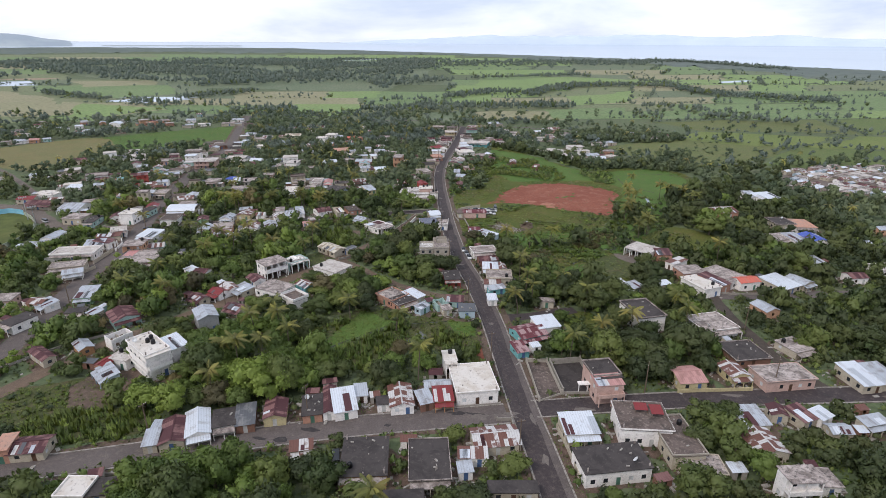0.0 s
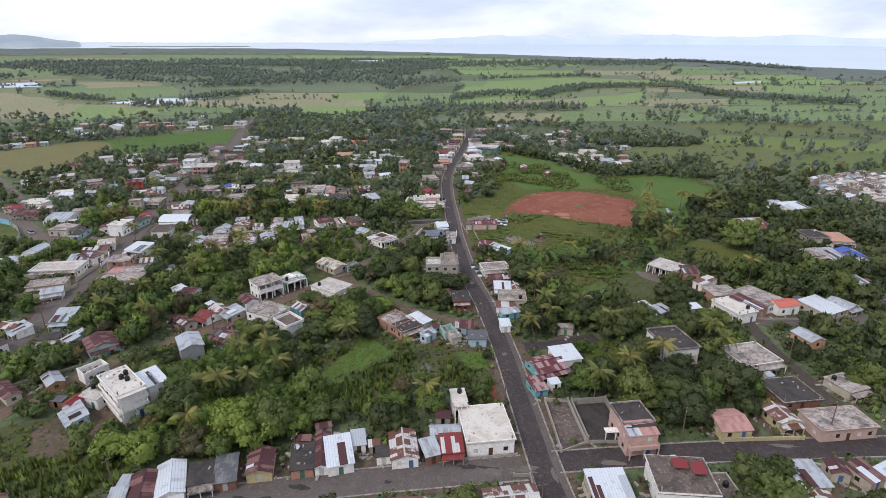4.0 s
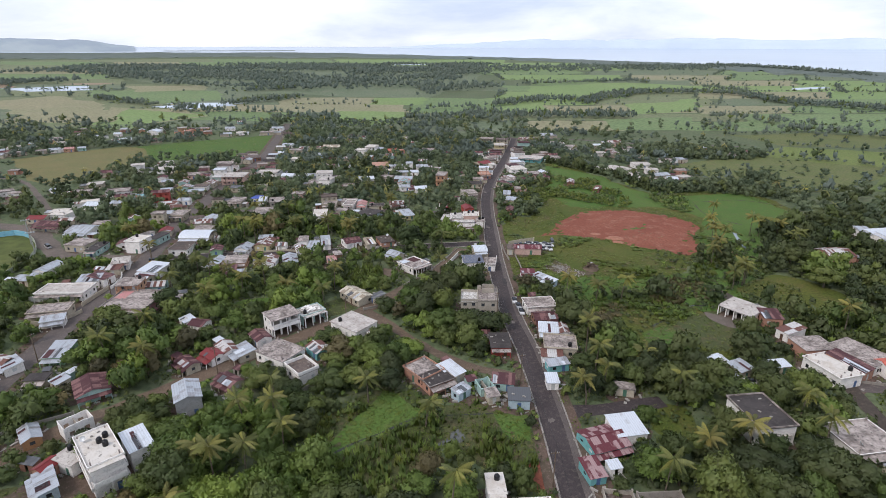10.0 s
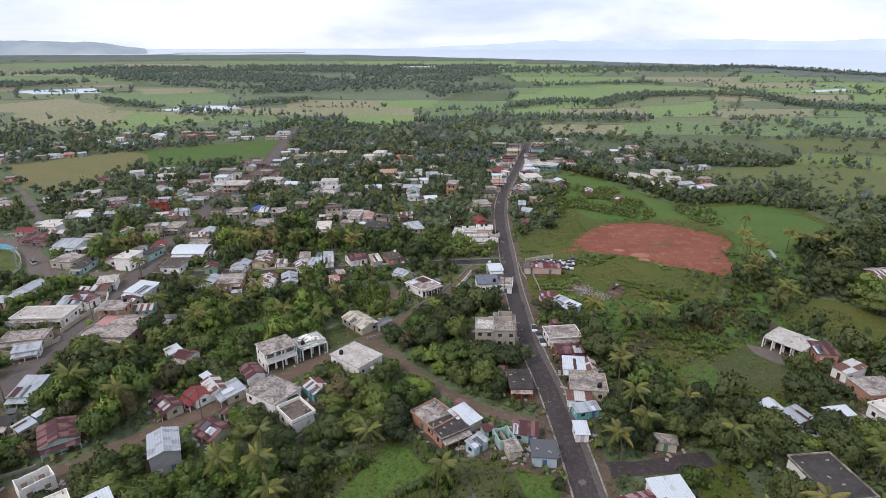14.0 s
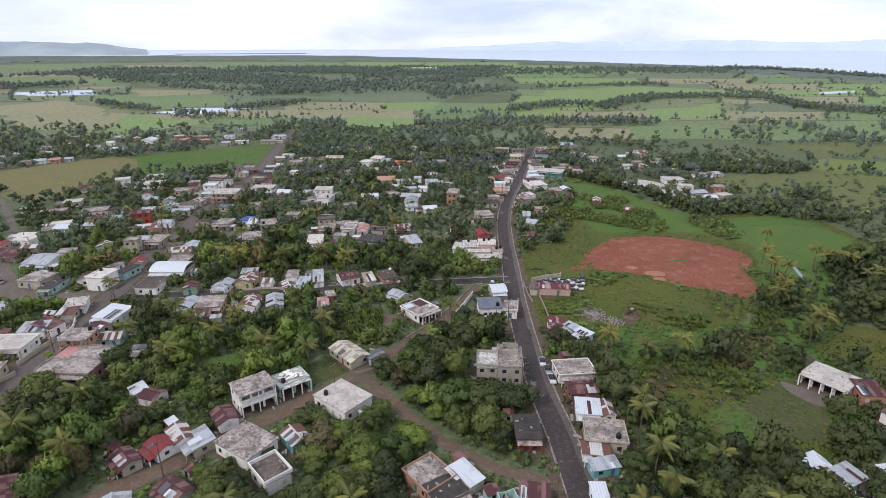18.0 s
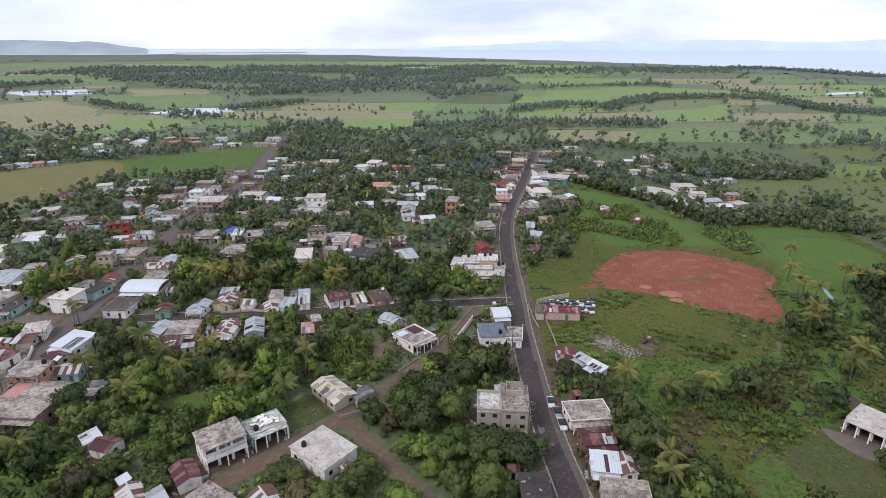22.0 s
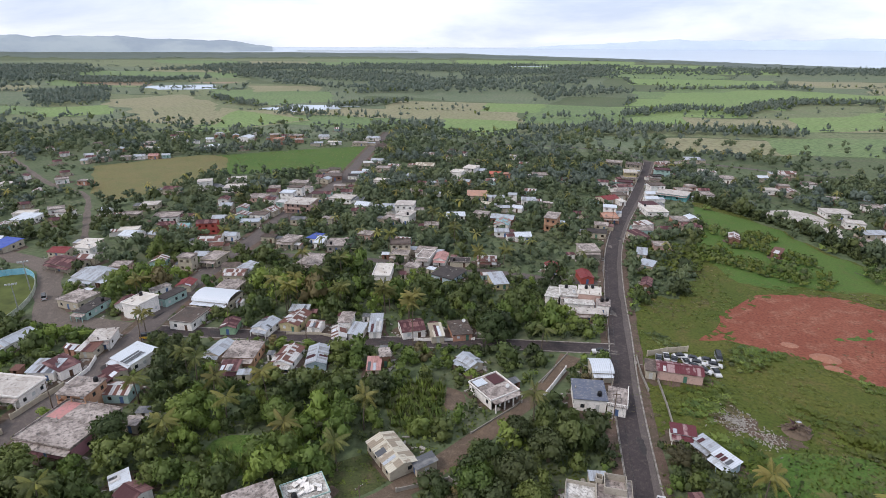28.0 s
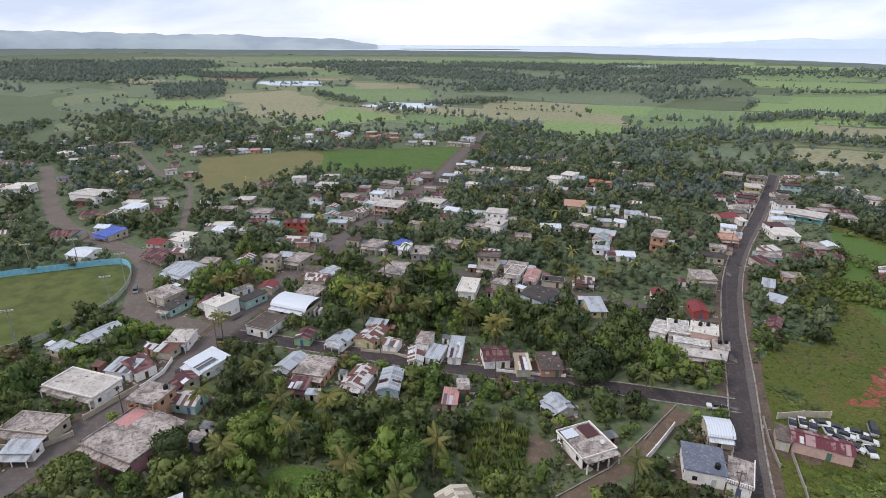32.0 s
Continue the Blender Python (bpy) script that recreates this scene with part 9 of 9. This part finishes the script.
flats = [f for f in HOUSES if f[6] == "f" and f[3] > 4 and f[4] > 4]
for k, (hx, hy, ht, hw, hd, hh, *_) in enumerate(flats):
    c, s_ = math.cos(radians(ht)), math.sin(radians(ht))
    u, v = hw * 0.3 * (-1) ** k, hd * 0.28 * (-1) ** (k // 2)
    at = (hx + u * c - v * s_, hy + u * s_ + v * c)
    if k % 5 == 1:
        dish(*at, hh + 0.16, 40 * k)
    elif k % 5 == 3 and hh < 8:
        water_tank(*at, hh + 0.16)

# roof tanks and dishes
w3 = next(f for f in HOUSES if f[5] > 7.5)
for du, dv in ((0.5, 1.0), (1.9, 2.2), (1.2, -0.8)):
    a = radians(w3[2])
    water_tank(w3[0] + du * math.cos(a) - dv * math.sin(a), w3[1] + du * math.sin(a) + dv * math.cos(a), w3[5] + 0.16)


# ---- vehicles, poles and walls where they stand ----
pickup(15.0, 295.3, 7, "white")
for x, y, turn, paint in ((31.4, 295.6, 84, "grey"), (33.7, 296.9, 88, "white"), (35.7, 296.0, 80, "grey"), (37.9, 298.1, 12, "white"), (38.7, 295.6, 100, "white"), (41.2, 297.4, -14, "white"),
                          (41.9, 295.2, -12, "white"), (40.6, 292.9, -30, "grey"), (43.0, 291.4, -32, "white"), (44.9, 297.2, -10, "white"), (46.3, 295.0, -8, "white"), (45.9, 291.0, -80, "white")):
    car(x, y, turn, paint)
van(48.4, 299.8, -94, "grey")
car(24.5, 237.7, -92, "white")
car(25.4, 233.5, -86, "grey")
car(25.9, 229.0, -87, "white")
van(-16.6, 112.7, 97, "white")
car(82.7, 188.1, -21, "white")
van(-177.2, 289.9, 138, "white")
car(54.3, 126.2, 3, "white")
light_mast(-176.8, 248.2)
light_mast(-173.4, 277.0)
light_mast(-187.8, 294.2)
light_mast(-229.9, 287.0)
light_mast(-218.6, 298.2)
garden_wall([(-155.0, 234.6), (-145.2, 235.5), (-128.3, 238.4)], 1.8, "white")
garden_wall([(-125.4, 231.6), (-125.1, 239.7), (-124.4, 245.8)], 1.6, "cream")
garden_wall([(28.4, 296.8), (34.3, 300.2), (40.4, 302.3)], 1.8, "cream")
garden_wall([(25.2, 294.9), (25.6, 285.4), (26.6, 278.1)], 1.0, "conc")
garden_wall([(-0.6, 267.5), (1.6, 273.1), (5.2, 283.1)], 1.8, "white")
garden_wall([(-27.8, 230.0), (-18.0, 235.5), (-13.2, 233.0)], 1.0, "conc")
garden_wall([(-0.9, 276.1), (2.4, 285.2), (5.5, 292.5)], 0.5, "conc")
garden_wall([(-16.0, 251.2), (-7.0, 263.8), (1.8, 283.8)], 0.5, "conc")
garden_wall([(1.5, 129.1), (11.3, 129.2), (22.0, 129.8)], 0.6, "conc")
garden_wall([(33.6, 119.5), (34.1, 111.9), (34.0, 103.4)], 1.4, "cream")
garden_wall([(68.7, 131.5), (76.3, 131.4), (88.3, 131.1)], 1.1, "yellow")
garden_wall([(-112.1, 154.2), (-106.9, 160.5), (-100.8, 166.4), (-90.8, 172.5)], 0.8, "conc")
garden_wall([(-38.5, 179.7), (-34.2, 185.7), (-29.2, 190.4)], 1.5, "conc")
garden_wall([(72.5, 180.6), (72.3, 168.2)], 0.4, "conc")
garden_wall([(-114.2, 250.1), (-115.2, 255.9)], 1.2, "conc")
garden_wall([(-123.7, 246.1), (-124.3, 253.9), (-127.2, 259.5)], 1.3, "white")
garden_wall([(-133.5, 217.5), (-125.6, 219.8), (-122.6, 226.8)], 1.4, "cream")
garden_wall([(-40.5, 290.4), (-32.8, 291.8), (-22.6, 294.9)], 0.9, "white")
garden_wall([(-80.5, 285.2), (-70.5, 287.4), (-62.6, 286.1)], 0.9, "cream")
garden_wall([(-64.6, 111.0), (-52.2, 111.2), (-45.2, 114.6)], 1.0, "conc")
garden_wall([(20.2, 123.5), (23.6, 123.3), (23.6, 116.3)], 1.0, "conc")
garden_wall([(108.9, 189.5), (117.5, 187.3), (126.5, 187.2)], 0.8, "conc")
garden_wall([(29.7, 283.6), (30.4, 272.5), (30.7, 261.5)], 1.0, "conc")

# a collapsed wooden house in the meadow, rubble beside it, and the ditch
krng = random.Random(44)
ruin = thing("collapsed_house", "collapsed brown wooden hut, planks and rusted sheets in a heap", "ruin", 58.8, 268.8, 0, 15)
for k in range(46):
    s = Shape().box(-krng.uniform(0.8, 1.9), krng.uniform(0.8, 1.9), -krng.uniform(0.06, 0.22), krng.uniform(0.06, 0.22), -0.04, 0.04)
    p = part("plank", s, WOOD, ruin)
    q, a = krng.uniform(0, 3.2), krng.uniform(0, math.tau)
    p.matrix_local = pose(q * math.cos(a), q * math.sin(a), 0.35 + 0.95 * max(0, 2.6 - q) * krng.uniform(0.5, 1.0), krng.uniform(-40, 40), krng.uniform(-40, 40), krng.uniform(0, 360))
for k in range(7):
    a = math.tau * k / 7 + 0.3
    part("post", Shape().bar((2.6 * math.cos(a), 2.1 * math.sin(a), -0.1), (1.5 * math.cos(a + 0.5), 1.2 * math.sin(a + 0.5), 2.5 + 0.4 * math.sin(3 * k)), 0.07, 5), WOOD, ruin, "leaning timber post")
for k, (px, py, pz, tilt, turn, cover) in enumerate(((-1.4, -0.4, 1.55, -38, 20, "rust"), (-0.5, 1.2, 1.9, 34, 75, "rust"), (1.5, -0.8, 1.3, -46, 130, "brownd"), (0.3, 0.4, 2.5, 12, 10, "tin"), (1.6, 1.0, 1.2, 50, 200, "rust"))):
    p = part("roofing_sheet", Shape().box(-1.1, 1.1, -0.75, 0.75, 0, 0.03) if k != 3 else Shape().box(-0.6, 0.6, -0.4, 0.4, 0, 0.03), ROOF[cover], ruin, "fallen rusted roofing sheet")
    p.matrix_local = pose(px, py, pz, tilt, 0, turn)
part("mound", Shape().lathe([(3.3, -0.05), (2.6, 0.5), (1.7, 1.1), (0.5, 1.5)], 11), WOOD, ruin, "earth and rotten timber under the heap")
tagged(new("bare_ground", blob(46.5, 269.3, 5.0, 3.4, -30, 0.062, 0.4, 30, 4.0).mesh("bare_ground", YARD)), "trodden earth under strewn rubble", "ground", kind="structure")
tagged(new("bare_ground", blob(54.5, 264.6, 5.0, 2.6, -12, 0.064, 0.4, 30, 8.0).mesh("bare_ground", YARD)), "trodden earth beside the collapsed hut", "ground", kind="structure")
rubble = Shape()
for cx, cy, spread, count in ((45.6, 270, 3.6, 420), (52, 264, 3.0, 110), (36.5, 255, 1.6, 60), (82, 249, 5.0, 160), (17, 236, 2.4, 60), (-66, 100, 8.0, 190)):
    for k in range(count):
        x, y, h = krng.gauss(cx, spread * 0.6), krng.gauss(cy, spread * 0.6), krng.uniform(0.1, 0.4)
        u, v, t = krng.uniform(0.06, 0.42), krng.uniform(0.03, 0.10), krng.uniform(0, 3.1)
        c, s_ = math.cos(t), math.sin(t)
        b = Shape().box(-u, u, -v, v, 0, h * 0.8)
        rubble.add([(x + bx * c - by * s_, y + bx * s_ + by * c, bz) for bx, by, bz in b.v], b.f)
tagged(new("rubble", rubble.mesh("rubble", JUNK)), "broken blocks, boards and dry palm leaves strewn in the grass", "rubble", kind="stuff")
small_ditch = smooth_line([(-28.5, 155.4), (-20.5, 162.6), (-14.1, 166.7), (-6, 172.4), (2, 173.3), (12.3, 174.1)], 2.0)
tagged(new("ditch", ribbon(small_ditch, -0.22, 0.22, 0.062, wobble=0.35).mesh("ditch", plain("dark_ditch_water", (0.03, 0.032, 0.025), 0.25))), "dark narrow ditch across the wet clearing", "ditch", kind="structure")
tagged(new("puddle", blob(2.4, 165, 3.4, 1.5, 48, 0.05, 0.5, 26, 6.0).mesh("puddle", plain("puddle_water", (0.10, 0.105, 0.10), 0.12))), "shallow puddle among weeds", "puddle", kind="structure")
tagged(new("pond", ribbon(smooth_line([(139.5, 316.6), (137.8, 311), (136.4, 305.4), (135, 299), (133.3, 293.8)], 1.5), -0.55, 0.55, 0.064, wobble=0.5).mesh("pond", plain("blue_grey_water", (0.20, 0.25, 0.29), 0.2))), "narrow blue-grey pool in the grass", "pond", kind="structure")
ditch = smooth_line([(119, 274), (113, 277), (106, 268), (100, 260), (94, 253), (90, 243), (91, 236), (85, 235), (76, 227), (67, 220)], 2.0)
tagged(new("ditch", ribbon(ditch, -0.35, 0.35, 0.06, wobble=0.5).mesh("ditch", plain("muddy_water", (0.045, 0.048, 0.040), 0.2))), "narrow ditch of standing water in the meadow", "ditch", kind="structure")
for pts in ([(135.7, 375), (128.3, 365.2), (120.9, 354.5)], [(142.3, 372), (139, 353.8), (140.3, 341.7), (149.2, 328.7)], [(146.6, 372.2), (170.5, 376.3), (190.8, 364.4)], [(117.6, 382.9), (122, 376.2)]):
    tagged(new("ditch", ribbon(smooth_line(pts, 1.5), -0.3, 0.3, 0.068, wobble=0.5).mesh("ditch", DARKMUD)), "narrow dark ditch in the lush meadow", "ditch", kind="structure")
# blocks, boards and pipes left on the flat roofs
litter = Shape()
for hx, hy, ht, hw, hd, hh, *_ in flats:
    c, s_ = math.cos(radians(ht)), math.sin(radians(ht))
    for k in range(krng.randrange(1, 6)):
        u, v = krng.uniform(-0.44, 0.44) * hw, krng.uniform(-0.44, 0.44) * hd
        a, b, t = krng.uniform(0.1, 0.45), krng.uniform(0.06, 0.2), krng.uniform(0, 3.1)
        ct, st = math.cos(t), math.sin(t)
        q = Shape().box(-a, a, -b, b, hh + 0.161, hh + 0.16 + krng.uniform(0.06, 0.35))
        litter.add([(hx + (u + x * ct - y * st) * c - (v + x * st + y * ct) * s_, hy + (u + x * ct - y * st) * s_ + (v + x * st + y * ct) * c, z) for x, y, z in q.v], q.f)
tagged(new("roof_litter", litter.mesh("roof_litter", JUNK)), "blocks, boards and pipes left lying on flat roofs", "scrap", kind="stuff")
# stands in for a yellow flatbed truck, built with the minibus body
van(-121, 273.5, 24, "yellow")
